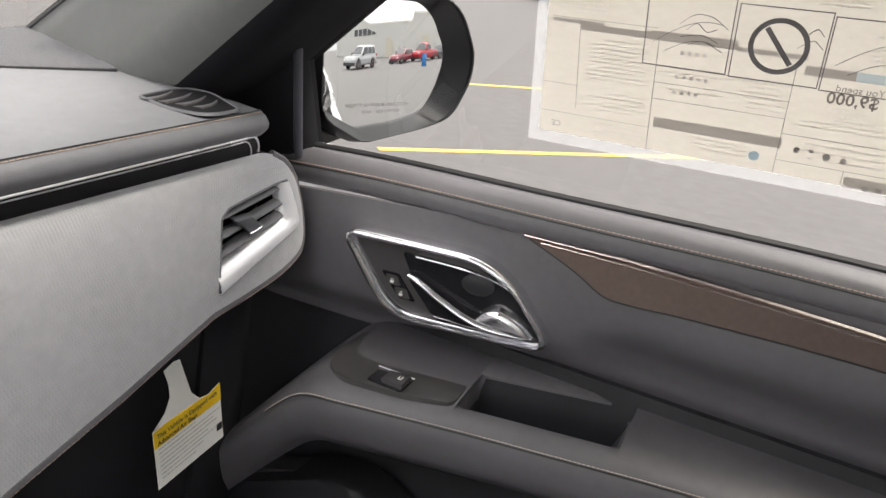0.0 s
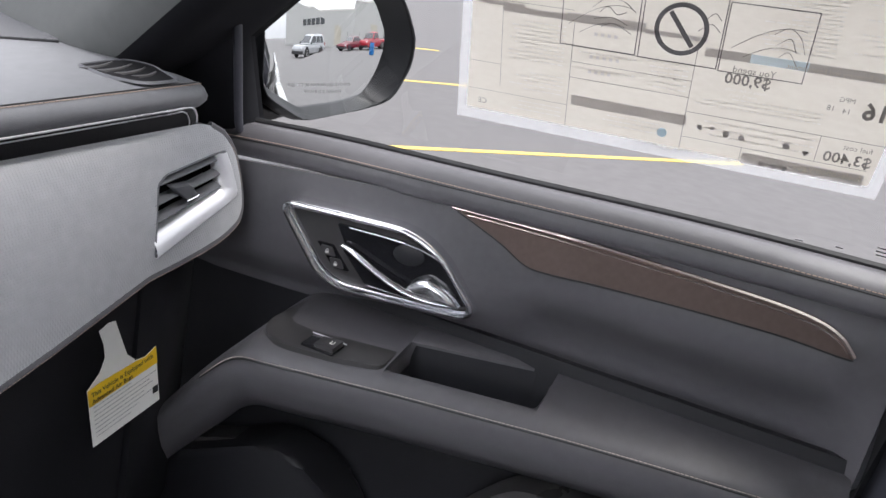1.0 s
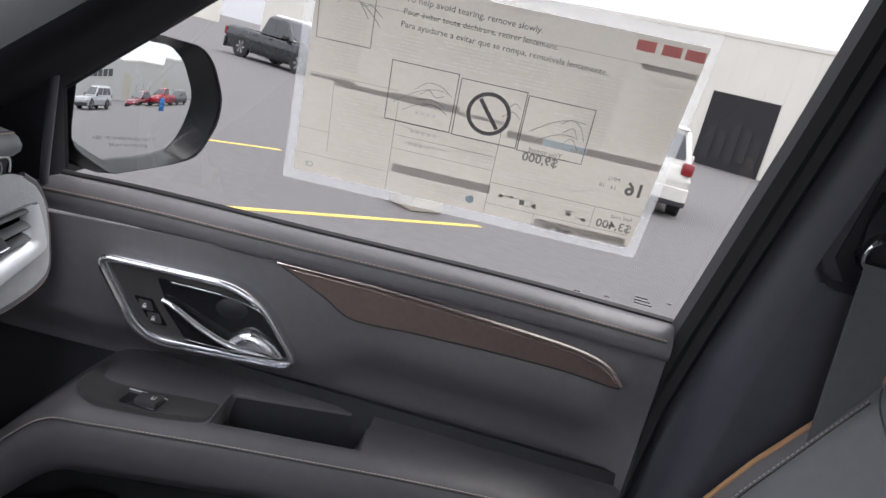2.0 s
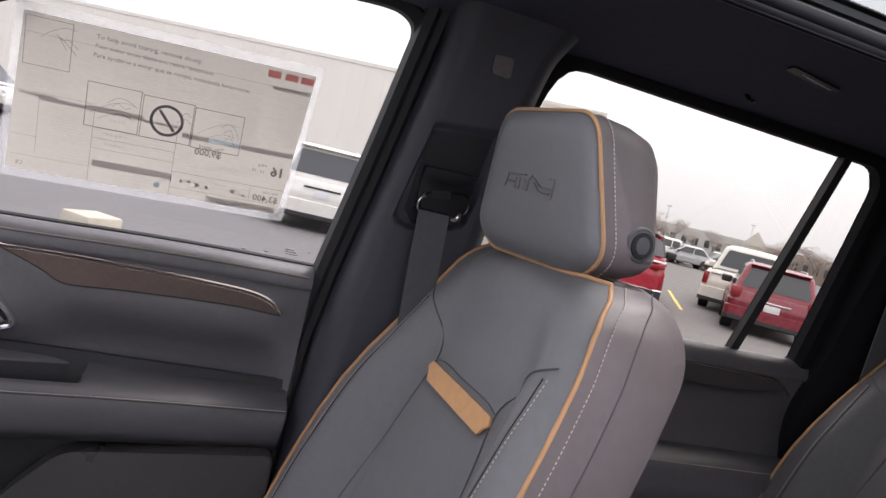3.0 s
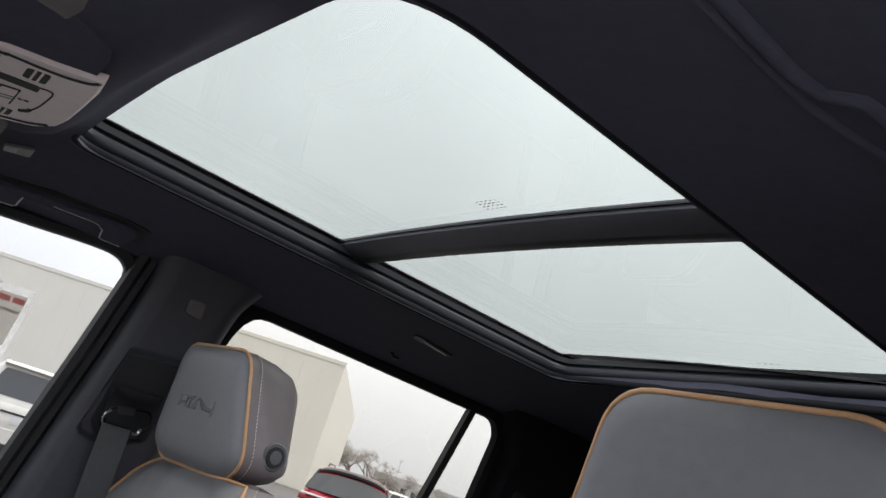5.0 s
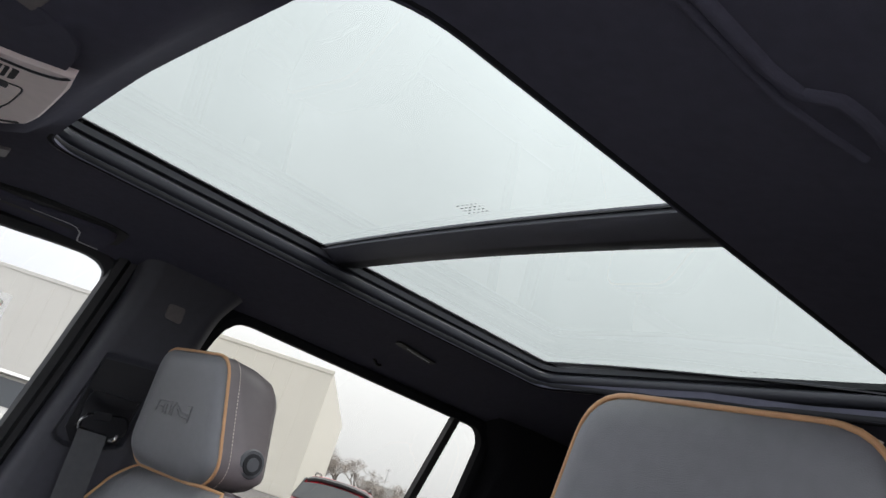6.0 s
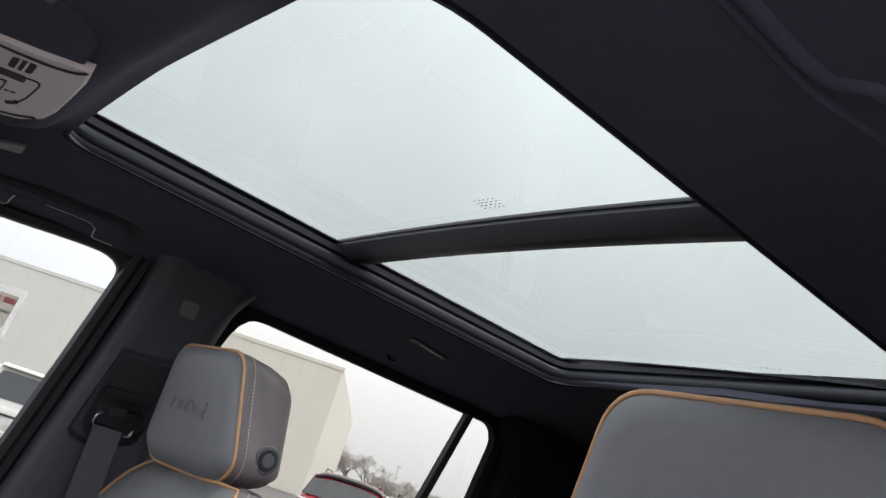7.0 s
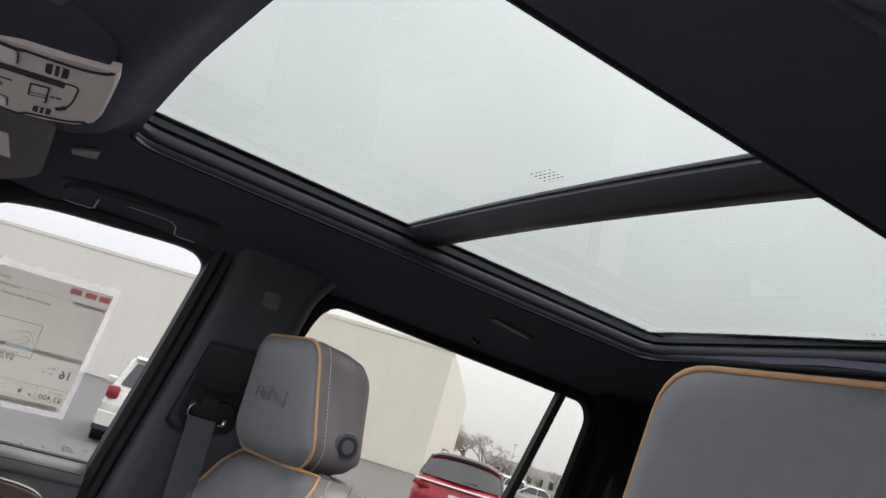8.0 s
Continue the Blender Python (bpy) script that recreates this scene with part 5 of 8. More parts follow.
    sp("headrest_shell", bm, flank, "brown grey headrest sides", 50)
    pr = hr_ring(hy - 0.003, 0.001, 0.001, 0.15)
    sp("headrest_piping", tube(pr, 0.0024, 8, closed=True), TAN, "tan headrest piping")
    pr2 = hr_ring(hy - 0.016, 0.0042, 0.003, 0.125)
    sp("stitching", stitches(pr2 + pr2[:1], 0.0030, 0.0020, 0.0006), THREAD_LIGHT)
    if emblem:
        # embossed badge: plain slanted strokes and bars in place of the lettering
        zc = z0 + 0.088
        for line in (((0.058, -0.008), (0.050, 0.008), (0.010, 0.009)), ((0.052, -0.001), (0.036, -0.001)), ((0.032, 0.004), (0.034, -0.009), (0.026, -0.009), (0.024, 0.004)), ((0.012, 0.004), (0.014, -0.009), (0.006, -0.009), (0.004, 0.004), (-0.004, 0.009)), ((-0.008, 0.006), (-0.022, -0.002), (-0.044, -0.003)), ((-0.008, 0.001), (-0.018, -0.007), (-0.042, -0.008)), ((-0.040, 0.009), (-0.050, 0.009), (-0.046, -0.013), (-0.040, -0.014))):
            sp("badge", tube([(hc + x * math.cos(ht), hy + 0.0104 + x * math.sin(ht) + 0.15 * (z + zc - z0), zc + z) for x, z in line], 0.0011, 6), skin, "embossed badge stroke", 60)
    if button:
        for r, d, m in ((0.0205, 0.003, SOFT), (0.0160, 0.0045, HARD), (0.0138, 0.0040, GLOSS), (0.0104, 0.0052, SOFT)):
            bm = bmesh.new()
            bmesh.ops.create_cone(bm, cap_ends=True, segments=28, radius1=r, radius2=r * 0.9, depth=d, matrix=Matrix.Translation((hc - (h - 0.003 + d / 2) * math.cos(ht) + 0.046 * math.sin(ht), hy - 0.046 * math.cos(ht) - h * math.sin(ht), z0 + 0.049)) @ Euler((0, radians(-90), ht)).to_matrix().to_4x4())
            sp("headrest_button", bm, m, angle=30)
    for sx in (-0.05, 0.05):
        sp("headrest_post", tube([(x0 + sx, hy - 0.05, neck_z - 0.02), (x0 + sx, hy - 0.05, z0 + 0.02)], 0.006, 10), HARD)
    return seat


front_seat = build_seat("captains_chair", "charcoal leather front seat with tan piping, upright", (0.443, -0.050), 0.235, 1.518, (0.1325, 1.516, 1.691), deep=0.13, turn=(-0.018, 0.1385))
copy_thing(front_seat, Matrix.Translation((-0.3995, -0.0899, 0.6158)))
# Second row takes the darker leather: the rear cabin's shade is put into it.
rear_seat = build_seat("captains_chair", "second-row leather seat with tan piping, darkened for shade", (0.455, -0.93), 0.23, 1.505, (0.118, 1.516, 1.660), button=False, emblem=False, skin=LEATHER, flank=LEATHER)
copy_thing(rear_seat, Matrix.Translation((-0.455, -0.93, 0.62)))

# ---------------- outside ----------------
tagged(part("ground", box(-300, 300, -300, 300, -0.3, 0.0), ASPHALT), "worn grey asphalt car park", "ground", kind="structure")
LD, LN = Vector((0.741, -0.671, 0)), Vector((0.671, 0.741, 0))


def stripe(c, a, b, w=0.09):
    o = LN * c
    p, q = o + LD * a, o + LD * b
    s = LN * w / 2
    bm = bmesh.new()
    vs = [bm.verts.new(v + Vector((0, 0, zz))) for zz in (0.0005, 0.005) for v in (p - s, q - s, q + s, p + s)]
    for f in ((0, 3, 2, 1), (4, 5, 6, 7), (0, 1, 5, 4), (1, 2, 6, 5), (2, 3, 7, 6), (3, 0, 4, 7)):
        bm.faces.new([vs[i] for i in f])
    return tagged(part("parking_line", bm, YELLOW_LINE, smooth=False), "worn yellow parking line on asphalt", "road marking", group="parking lines")


stripe(6.14, 1.75, 6.2)
stripe(9.36, 2.5, 5.4)
stripe(12.5, 2.5, 5.4)
p0, p1 = Vector((15.0, -11.37, 0)), Vector((20.1, -14.6, 0))
LDs, LNs = LD, LN
LD = (p1 - p0).normalized()
LN = Vector((-LD.y, LD.x, 0))
stripe(p0.dot(LN), p0.dot(LD), p1.dot(LD))
LD, LN = LDs, LNs
A, B = Vector((45.7, -24.7, 0)), Vector((65.2, 5.7, 0))
fd = (B - A).normalized()
sd_ = Vector((fd.y, -fd.x, 0))
bld = thing("dealership_building", "long white metal-clad service building with a dark doorway", "building", at=tuple(A))
TB = Matrix(((fd.x, sd_.x, 0, A.x), (fd.y, sd_.y, 0, A.y), (0, 0, 1, 0), (0, 0, 0, 1)))


def bpart(name, bm, m, label=""):
    bm.transform(Matrix.Translation(-A) @ TB)
    return part(name, bm, m, bld, label, smooth=False)


for i in range(48):
    bpart("wall_panel", box(i * 1.3, i * 1.3 + 1.30, 0.0, 0.4, 0, 8.6, 0.04), WHITE_WALL)
bpart("wall_core", box(-0.12, 62, 0.022, 41, 0, 8.45), WHITE_WALL)
for i in range(16):
    bpart("wall_panel", box(-0.15, 0.1, 0.4 + i * 2.6, 0.4 + i * 2.6 + 2.56, 0, 8.6, 0.02), WHITE_WALL)
# Solid near-black slab: the shade of the open bay is its colour.
bpart("doorway", box(10.5, 15.0, -0.05, 0.3, 0, 4.9), DARK, "dark slab painted as the shade of an open doorway")

# ---------------- window sticker ----------------
def text_mesh(body, size, bold=0.0):
    c = bpy.data.curves.new("writing", "FONT")
    c.body = body
    c.size = size
    c.offset = bold
    c.resolution_u = 2
    ob = bpy.data.objects.new("writing", c)
    scene.collection.objects.link(ob)
    dg = bpy.context.evaluated_depsgraph_get()
    me = bpy.data.meshes.new_from_object(ob.evaluated_get(dg))
    bm = bmesh.new()
    bm.from_mesh(me)
    bpy.data.objects.remove(ob)
    bpy.data.curves.remove(c)
    bpy.data.meshes.remove(me)
    return bm


E1 = Vector((-0.0129, -0.99906, 0.0413)).normalized()
EN = Vector((1, 0, 0.29)).normalized()
E2 = EN.cross(E1).normalized()
if E2.z < 0:
    E2 = -E2
BL = Vector((0.7755, 0.581, 1.449))
SF = Matrix.Translation(BL) @ Matrix(((E1.x, E2.x, -EN.x, 0), (E1.y, E2.y, -EN.y, 0), (E1.z, E2.z, -EN.z, 0), (0, 0, 0, 1)))
stick = thing("window_sticker", "white printed price label stuck inside the side window", "label", at=tuple(BL))
SL = Matrix.Translation(-BL) @ SF

THIN = bpy.data.materials.new("backlit label paper")
THIN.use_nodes = True
nt = THIN.node_tree
nt.nodes.clear()
o = nt.nodes.new("ShaderNodeOutputMaterial")
df = nt.nodes.new("ShaderNodeBsdfDiffuse")
tr = nt.nodes.new("ShaderNodeBsdfTranslucent")
mx = nt.nodes.new("ShaderNodeMixShader")
no = nt.nodes.new("ShaderNodeTexNoise")
no.inputs["Scale"].default_value = 35
cr = nt.nodes.new("ShaderNodeValToRGB")
cr.color_ramp.elements[0].color = (0.56, 0.52, 0.455, 1)
cr.color_ramp.elements[1].color = (0.62, 0.585, 0.52, 1)
nt.links.new(no.outputs["Fac"], cr.inputs["Fac"])
nt.links.new(cr.outputs["Color"], df.inputs["Color"])
nt.links.new(cr.outputs["Color"], tr.inputs["Color"])
mx.inputs["Fac"].default_value = 0.33
nt.links.new(df.outputs["BSDF"], mx.inputs[1])
nt.links.new(tr.outputs["BSDF"], mx.inputs[2])
nt.links.new(mx.outputs["Shader"], o.inputs["Surface"])
FILM = bpy.data.materials.new("clear label border film")
FILM.use_nodes = True
nt = FILM.node_tree
nt.nodes.clear()
o = nt.nodes.new("ShaderNodeOutputMaterial")
df = nt.nodes.new("ShaderNodeBsdfTranslucent")
df.inputs["Color"].default_value = (0.36, 0.36, 0.36, 1)
tr = nt.nodes.new("ShaderNodeBsdfTransparent")
mx = nt.nodes.new("ShaderNodeMixShader")
mx.inputs["Fac"].default_value = 0.68
nt.links.new(df.outputs["BSDF"], mx.inputs[1])
nt.links.new(tr.outputs["BSDF"], mx.inputs[2])
nt.links.new(mx.outputs["Shader"], o.inputs["Surface"])
def thin_mat(name, color, clear=0.33):
    """Print on thin paper: daylight comes through it."""
    m = bpy.data.materials.new(name)
    m.use_nodes = True
    t = m.node_tree
    t.nodes.clear()
    out = t.nodes.new("ShaderNodeOutputMaterial")
    d = t.nodes.new("ShaderNodeBsdfDiffuse")
    l = t.nodes.new("ShaderNodeBsdfTranslucent")
    x = t.nodes.new("ShaderNodeMixShader")
    n = t.nodes.new("ShaderNodeTexNoise")
    n.inputs["Scale"].default_value = 60
    r = t.nodes.new("ShaderNodeValToRGB")
    r.color_ramp.elements[0].color = (*[c * 0.85 for c in color], 1)
    r.color_ramp.elements[1].color = (*[min(1, c * 1.15) for c in color], 1)
    t.links.new(n.outputs["Fac"], r.inputs["Fac"])
    for s in (d, l):
        t.links.new(r.outputs["Color"], s.inputs["Color"])
    x.inputs["Fac"].default_value = clear
    t.links.new(d.outputs["BSDF"], x.inputs[1])
    t.links.new(l.outputs["BSDF"], x.inputs[2])
    t.links.new(x.outputs["Shader"], out.inputs["Surface"])
    return m


BLEED = thin_mat("show-through print", (0.62, 0.60, 0.57), 0.72)
BLEED_D = thin_mat("dark show-through print", (0.26, 0.25, 0.24), 0.45)
BAND = thin_mat("grey label band", (0.52, 0.50, 0.49), 0.65)
RED_INK = thin_mat("faded red print", (0.72, 0.30, 0.30), 0.70)
BLUE_INK = thin_mat("pale blue print", (0.66, 0.76, 0.83), 0.75)


def spart(name, bm, m, label=""):
    bm.transform(SL)
    return part(name, bm, m, stick, label, smooth=False)


def rect(u0, v0, u1, v1, h=0.0006, bm=None):
    bm = bm or bmesh.new()
    bm.faces.new([bm.verts.new(q) for q in ((u0, v0, h), (u1, v0, h), (u1, v1, h), (u0, v1, h))])
    return bm


for ol in ([(-0.001, 0), (0.388, 0), (0.379, 0.011), (0.010, 0.012)], [(0.388, 0), (0.402, 0.240), (0.393, 0.227), (0.379, 0.011)], [(0.402, 0.240), (0.010, 0.238), (0.019, 0.226), (0.393, 0.227)], [(0.010, 0.238), (-0.001, 0), (0.010, 0.012), (0.019, 0.226)]):
    bm = bmesh.new()
    bm.faces.new([bm.verts.new((x, y, 0.0)) for x, y in ol])
    spart("film_border", bm, FILM, "translucent white film border")
bm = bmesh.new()
bm.faces.new([bm.verts.new((x, y, 0.0002)) for x, y in rounded([(0.010, 0.012), (0.379, 0.011), (0.393, 0.227), (0.019, 0.226)], 0.002)])
spart("paper", bm, THIN, "backlit off-white paper")


def frame_rect(u0, v0, u1, v1, w=0.0009, h=0.0008):
    bm = bmesh.new()
    for a in ((u0, v0, u1, v0 + w), (u0, v1 - w, u1, v1), (u0, v0, u0 + w, v1), (u1 - w, v0, u1, v1)):
        rect(*a, h, bm)
    return bm


for a in ((0.101, 0.091, 0.170, 0.153), (0.172, 0.090, 0.2395, 0.150), (0.2405, 0.089, 0.308, 0.1475)):
    spart("diagram_frame", frame_rect(*a), INK_GREY, "thin black diagram frame")
# the prohibition ring
ring = []
for r in (0.0185, 0.0225):
    ring.append([(0.2055 + r * math.cos(2 * math.pi * k / 40), 0.1195 + r * math.sin(2 * math.pi * k / 40), 0.0010) for k in range(40)])
ring = [[(x, y, z) for x, y, z in ring[0]], [(x, y, z) for x, y, z in ring[1]], [(x, y, 0.0006) for x, y, z in ring[1]], [(x, y, 0.0006) for x, y, z in ring[0]]]
spart("prohibition_ring", loft(ring + ring[:1], cap=False), INK_GREY, "dark prohibition ring")
bm = box(-0.0175, 0.0175, -0.002, 0.002, 0.0006, 0.0010)
bm.transform(Matrix.Translation((0.2055, 0.1195, 0)) @ Euler((0, 0, radians(-52))).to_matrix().to_4x4())
spart("prohibition_bar", bm, INK_GREY)
# windscreen arcs in the outer diagrams
for u0 in (0.108, 0.248):
    spart("diagram_line", tube([(u0 + 0.054 * t, 0.108 + 0.024 * math.sin(1.8 * t + 0.1), 0.0007) for t in frange(0, 1, 10)], 0.0003, 4), BLEED_D)
    spart("diagram_line", tube([(u0 + 0.01 + 0.04 * t, 0.104 + 0.012 * math.sin(2.2 * t), 0.0007) for t in frange(0, 1, 10)], 0.0003, 4), BLEED_D)
spart("diagram_frame", frame_rect(0.0215, 0.158, 0.078, 0.2215), BLEED_D, "thin diagram frame")
for q in ([(0.040, 0.196), (0.052, 0.206), (0.068, 0.214), (0.082, 0.213)], [(0.058, 0.204), (0.066, 0.198), (0.074, 0.199), (0.086, 0.190)], [(0.064, 0.201), (0.078, 0.188), (0.084, 0.181)], [(0.060, 0.203), (0.068, 0.192), (0.072, 0.186)],
          [(0.128, 0.128), (0.140, 0.137), (0.154, 0.136), (0.166, 0.128)], [(0.134, 0.124), (0.142, 0.130), (0.150, 0.124), (0.158, 0.127)], [(0.130, 0.118), (0.146, 0.121), (0.160, 0.116)], [(0.137, 0.112), (0.148, 0.116), (0.164, 0.109)],
          [(0.222, 0.128), (0.230, 0.136), (0.236, 0.131)], [(0.219, 0.120), (0.229, 0.127), (0.237, 0.121)], [(0.278, 0.126), (0.288, 0.132), (0.298, 0.126), (0.304, 0.113)], [(0.282, 0.118), (0.291, 0.124), (0.297, 0.114)], [(0.285, 0.108), (0.292, 0.113), (0.300, 0.103)]):
    spart("diagram_line", tube(smooth_line([(u, v, 0.0007) for u, v in q], 5), 0.00035, 4), BLEED_D)
for body, u, v, s in (("To help avoid tearing, remove slowly.", 0.1055, 0.2105, 0.0088), ("Pour \u00e9viter toute d\u00e9chirure, retirer lentement.", 0.1050, 0.1985, 0.0080), ("Para ayudarse a evitar que se rompa, remu\u00e9vala lentamente.", 0.1040, 0.1862, 0.0084)):
    bm = text_mesh(body, s)
    bm.transform(Matrix.Translation((u, v, 0.0008)) @ Euler((0, 0, radians(-1.0))).to_matrix().to_4x4())
    spart("writing", bm, INK_GREY, "printed removal advice")
# print on the far side shows through reversed
for body, u, v, s, bold, m in (("16", 0.377, 0.0685, 0.0200, 0.0006, BLEED_D), ("MPG", 0.350, 0.080, 0.006, 0.0, BLEED_D), ("14", 0.349, 0.0705, 0.0065, 0, BLEED_D), ("18", 0.337, 0.0715, 0.0065, 0, BLEED_D), ("$9,000", 0.285, 0.0800, 0.0135, 0.0002, BLEED_D), ("You spend", 0.287, 0.0905, 0.0080, 0, BLEED_D), ("more in fuel costs", 0.283, 0.0740, 0.0045, 0, BLEED), ("over 5 years", 0.277, 0.0690, 0.0045, 0, BLEED), ("$3,400", 0.376, 0.0270, 0.0135, 0.0002, BLEED_D), ("fuel cost", 0.374, 0.0400, 0.0065, 0, BLEED_D), ("fueleconomy.gov", 0.372, 0.0140, 0.0078, 0.0001, THIN), ("CE", 0.032, 0.0190, 0.0080, 0, BLEED_D), ("Fuel Economy and Environment", 0.368, 0.1005, 0.0058, 0, THIN)):
    bm = text_mesh(body, s, bold)
    bm.transform(Matrix.Translation((u, v, 0.0009)) @ Matrix.Diagonal((-1, 1, 1, 1)))
    spart("writing", bm, m, "reversed print showing through")
for a in ((0.045, 0.1130, 0.106, 0.1185), (0.106, 0.1125, 0.176, 0.1205), (0.228, 0.1000, 0.2645, 0.1075), (0.3095, 0.0995, 0.384, 0.1075), (0.117, 0.0345, 0.2235, 0.0445), (0.276, 0.0095, 0.374, 0.0200), (0.337, 0.1955, 0.389, 0.2010), (0.0205, 0.1180, 0.066, 0.1215), (0.176, 0.1115, 0.228, 0.1155)):
    spart("print_band", rect(*a, 0.0006), BAND, "grey print band")
spart("print_band", rect(0.2645, 0.1000, 0.3095, 0.1075, 0.0006), BLUE_INK, "pale blue band")
for a in ((0.0448, 0.040, 0.0453, 0.116), (0.1130, 0.012, 0.1136, 0.112), (0.2215, 0.012, 0.2221, 0.106), (0.012, 0.0615, 0.0455, 0.0619), (0.113, 0.0905, 0.222, 0.0910), (0.113, 0.0760, 0.222, 0.0765), (0.113, 0.0610, 0.222, 0.0615), (0.222, 0.0480, 0.385, 0.0486), (0.222, 0.0240, 0.374, 0.0245), (0.3330, 0.0240, 0.3335, 0.048), (0.012, 0.0330, 0.113, 0.0334), (0.2740, 0.012, 0.2745, 0.024), (0.022, 0.2000, 0.392, 0.2004), (0.0190, 0.1225, 0.112, 0.1229)):
    spart("print_rule", rect(*a, 0.0006), BLEED_D)
bm = bmesh.new()
for i, x in enumerate((0.327, 0.351, 0.373)):
    rect(x, 0.2120, x + 0.018, 0.2220, 0.0007, bm)
spart("red_mark", bm, RED_INK, "faded red plain maker's mark")
rnd = random.Random(4)
bm = bmesh.new()


def text_block(u0, u1, v0, v1, step, h, fill, bm):
    v = v1
    while v > v0:
        u = u0
        end = u0 + (u1 - u0) * (fill + (1 - fill) * rnd.random())
        while u < end:
            w = 0.002 + 0.006 * rnd.random()
            rect(max(u0, u1 - (u - u0) - w), v, u1 - (u - u0), v + h, 0.00055, bm)
            u += w + 0.0011
        v -= step
    return bm


text_block(0.052, 0.106, 0.066, 0.106, 0.0040, 0.0011, 0.5, bm)
text_block(0.024, 0.068, 0.127, 0.190, 0.0036, 0.0010, 0.4, bm)
text_block(0.082, 0.130, 0.156, 0.178, 0.0036, 0.0010, 0.4, bm)
text_block(0.140, 0.198, 0.156, 0.180, 0.0036, 0.0010, 0.4, bm)
text_block(0.205, 0.262, 0.152, 0.180, 0.0036, 0.0010, 0.4, bm)
text_block(0.268, 0.325, 0.112, 0.182, 0.0036, 0.0010, 0.4, bm)
text_block(0.338, 0.386, 0.118, 0.188, 0.0038, 0.0010, 0.4, bm)
text_block(0.118, 0.172, 0.064, 0.086, 0.0150, 0.0013, 0.9, bm)
text_block(0.180, 0.218, 0.064, 0.088, 0.0045, 0.0011, 0.5, bm)
text_block(0.120, 0.200, 0.020, 0.030, 0.0045, 0.0011, 0.5, bm)
text_block(0.050, 0.108, 0.016, 0.028, 0.0042, 0.0010, 0.5, bm)
text_block(0.050, 0.108, 0.038, 0.058, 0.0042, 0.0010, 0.4, bm)
text_block(0.226, 0.330, 0.028, 0.042, 0.0060, 0.0013, 0.6, bm)
text_block(0.228, 0.330, 0.056, 0.066, 0.0042, 0.0010, 0.5, bm)
text_block(0.090, 0.150, 0.2215, 0.2235, 0.0040, 0.0012, 0.6, bm)
text_block(0.175, 0.240, 0.2215, 0.2235, 0.0040, 0.0012, 0.6, bm)
ob = spart("small_print", bm, BLEED, "unreadable rows of small print")
ob["kind"] = "stuff"
bm = bmesh.new()
for u, v in ((0.132, 0.103), (0.138, 0.103), (0.144, 0.103), (0.150, 0.103), (0.130, 0.082), (0.136, 0.082), (0.142, 0.082), (0.148, 0.082), (0.154, 0.082), (0.130, 0.068), (0.136, 0.068), (0.142, 0.068), (0.148, 0.068)):
    rect(u, v, u + 0.003, v + 0.003, 0.0008, bm)
ob = spart("rating_marks", bm, BAND)
ob["kind"] = "stuff"
for u, v, w in ((0.236, 0.036, 0.005), (0.247, 0.037, 0.004), (0.259, 0.034, 0.006), (0.272, 0.033, 0.005), (0.309, 0.0335, 0.006), (0.325, 0.030, 0.005), (0.293, 0.0125, 0.005), (0.303, 0.0125, 0.005), (0.312, 0.0125, 0.005)):
    bm = bmesh.new()
    bmesh.ops.create_cone(bm, cap_ends=True, segments=12, radius1=w / 2, radius2=w / 2, depth=0.0003, matrix=Matrix.Translation((u, v, 0.0008)))
    spart("print_symbol", bm, BAND)
bm = bmesh.new()
bmesh.ops.create_cone(bm, cap_ends=True, segments=16, radius1=0.0045, radius2=0.0045, depth=0.0003, matrix=Matrix.Translation((0.2045, 0.024, 0.0008)))
spart("print_symbol", bm, BLUE_INK)
# etched marks low on the side glass
bm = bmesh.new()
for y, z, w in ((0.238, 1.411, 0.007), (0.205, 1.414, 0.006), (0.168, 1.420, 0.018), (0.170, 1.4235, 0.014), (0.140, 1.425, 0.005), (0.166, 1.4165, 0.020)):
    box(win_x(z) + 0.002, win_x(z) + 0.0025, y - w / 2, y + w / 2, z - 0.0006, z + 0.0006, bm=bm)
tagged(part("glass_marks", bm, INK_GREY), "small grey etched marks on the window", "glass marking", kind="stuff")

for body, u, v in (("OBJECTS IN MIRROR ARE CLOSER", -0.098, -0.064), ("THAN THEY APPEAR", -0.074, -0.0725)):
    bm = text_mesh(body, 0.0066)
    for q in bm.verts:
        a_, b_ = u + q.co.x, v + q.co.y
        q.co = mirror_point(a_, b_, 0.0004 - (a_ * a_ + b_ * b_) / 2.0)
    bm.transform(MT)
    part("mirror_writing", bm, mat("pale etched print", (0.50, 0.50, 0.50), 0.6) if v > -0.07 else bpy.data.materials["pale etched print"], mir, "etched mirror notice", smooth=False)

# ---------------- air bag tag ----------------
tag = thing("airbag_tag", "white and yellow air bag notice hanging from the glove box", "tag", at=(0.555, 0.805, 1.21))
TG = Matrix.Translation((0.555, 0.805, 1.21)).inverted()


def tag_pt(u, v, d=0.0):
    """u to the right, v up, on the slightly bowed card."""
    return Vector((0.501 + u, 0.788 + 0.12 * v - d, 1.110 + v + 0.11 * u))


def tpart(name, ol, m, d, label="", parent=None):
    bm = bmesh.new()
    a = [bm.verts.new(tag_pt(u, v, d)) for u, v in ol]
    b = [bm.verts.new(tag_pt(u, v, d + 0.0006)) for u, v in ol]
    bm.faces.new(a[::-1])
    bm.faces.new(b)
    for i in range(len(ol)):
        bm.faces.new((a[i], a[(i + 1) % len(ol)], b[(i + 1) % len(ol)], b[i]))
    bm.transform(TG)
    return part(name, bm, m, tag, label, smooth=False)


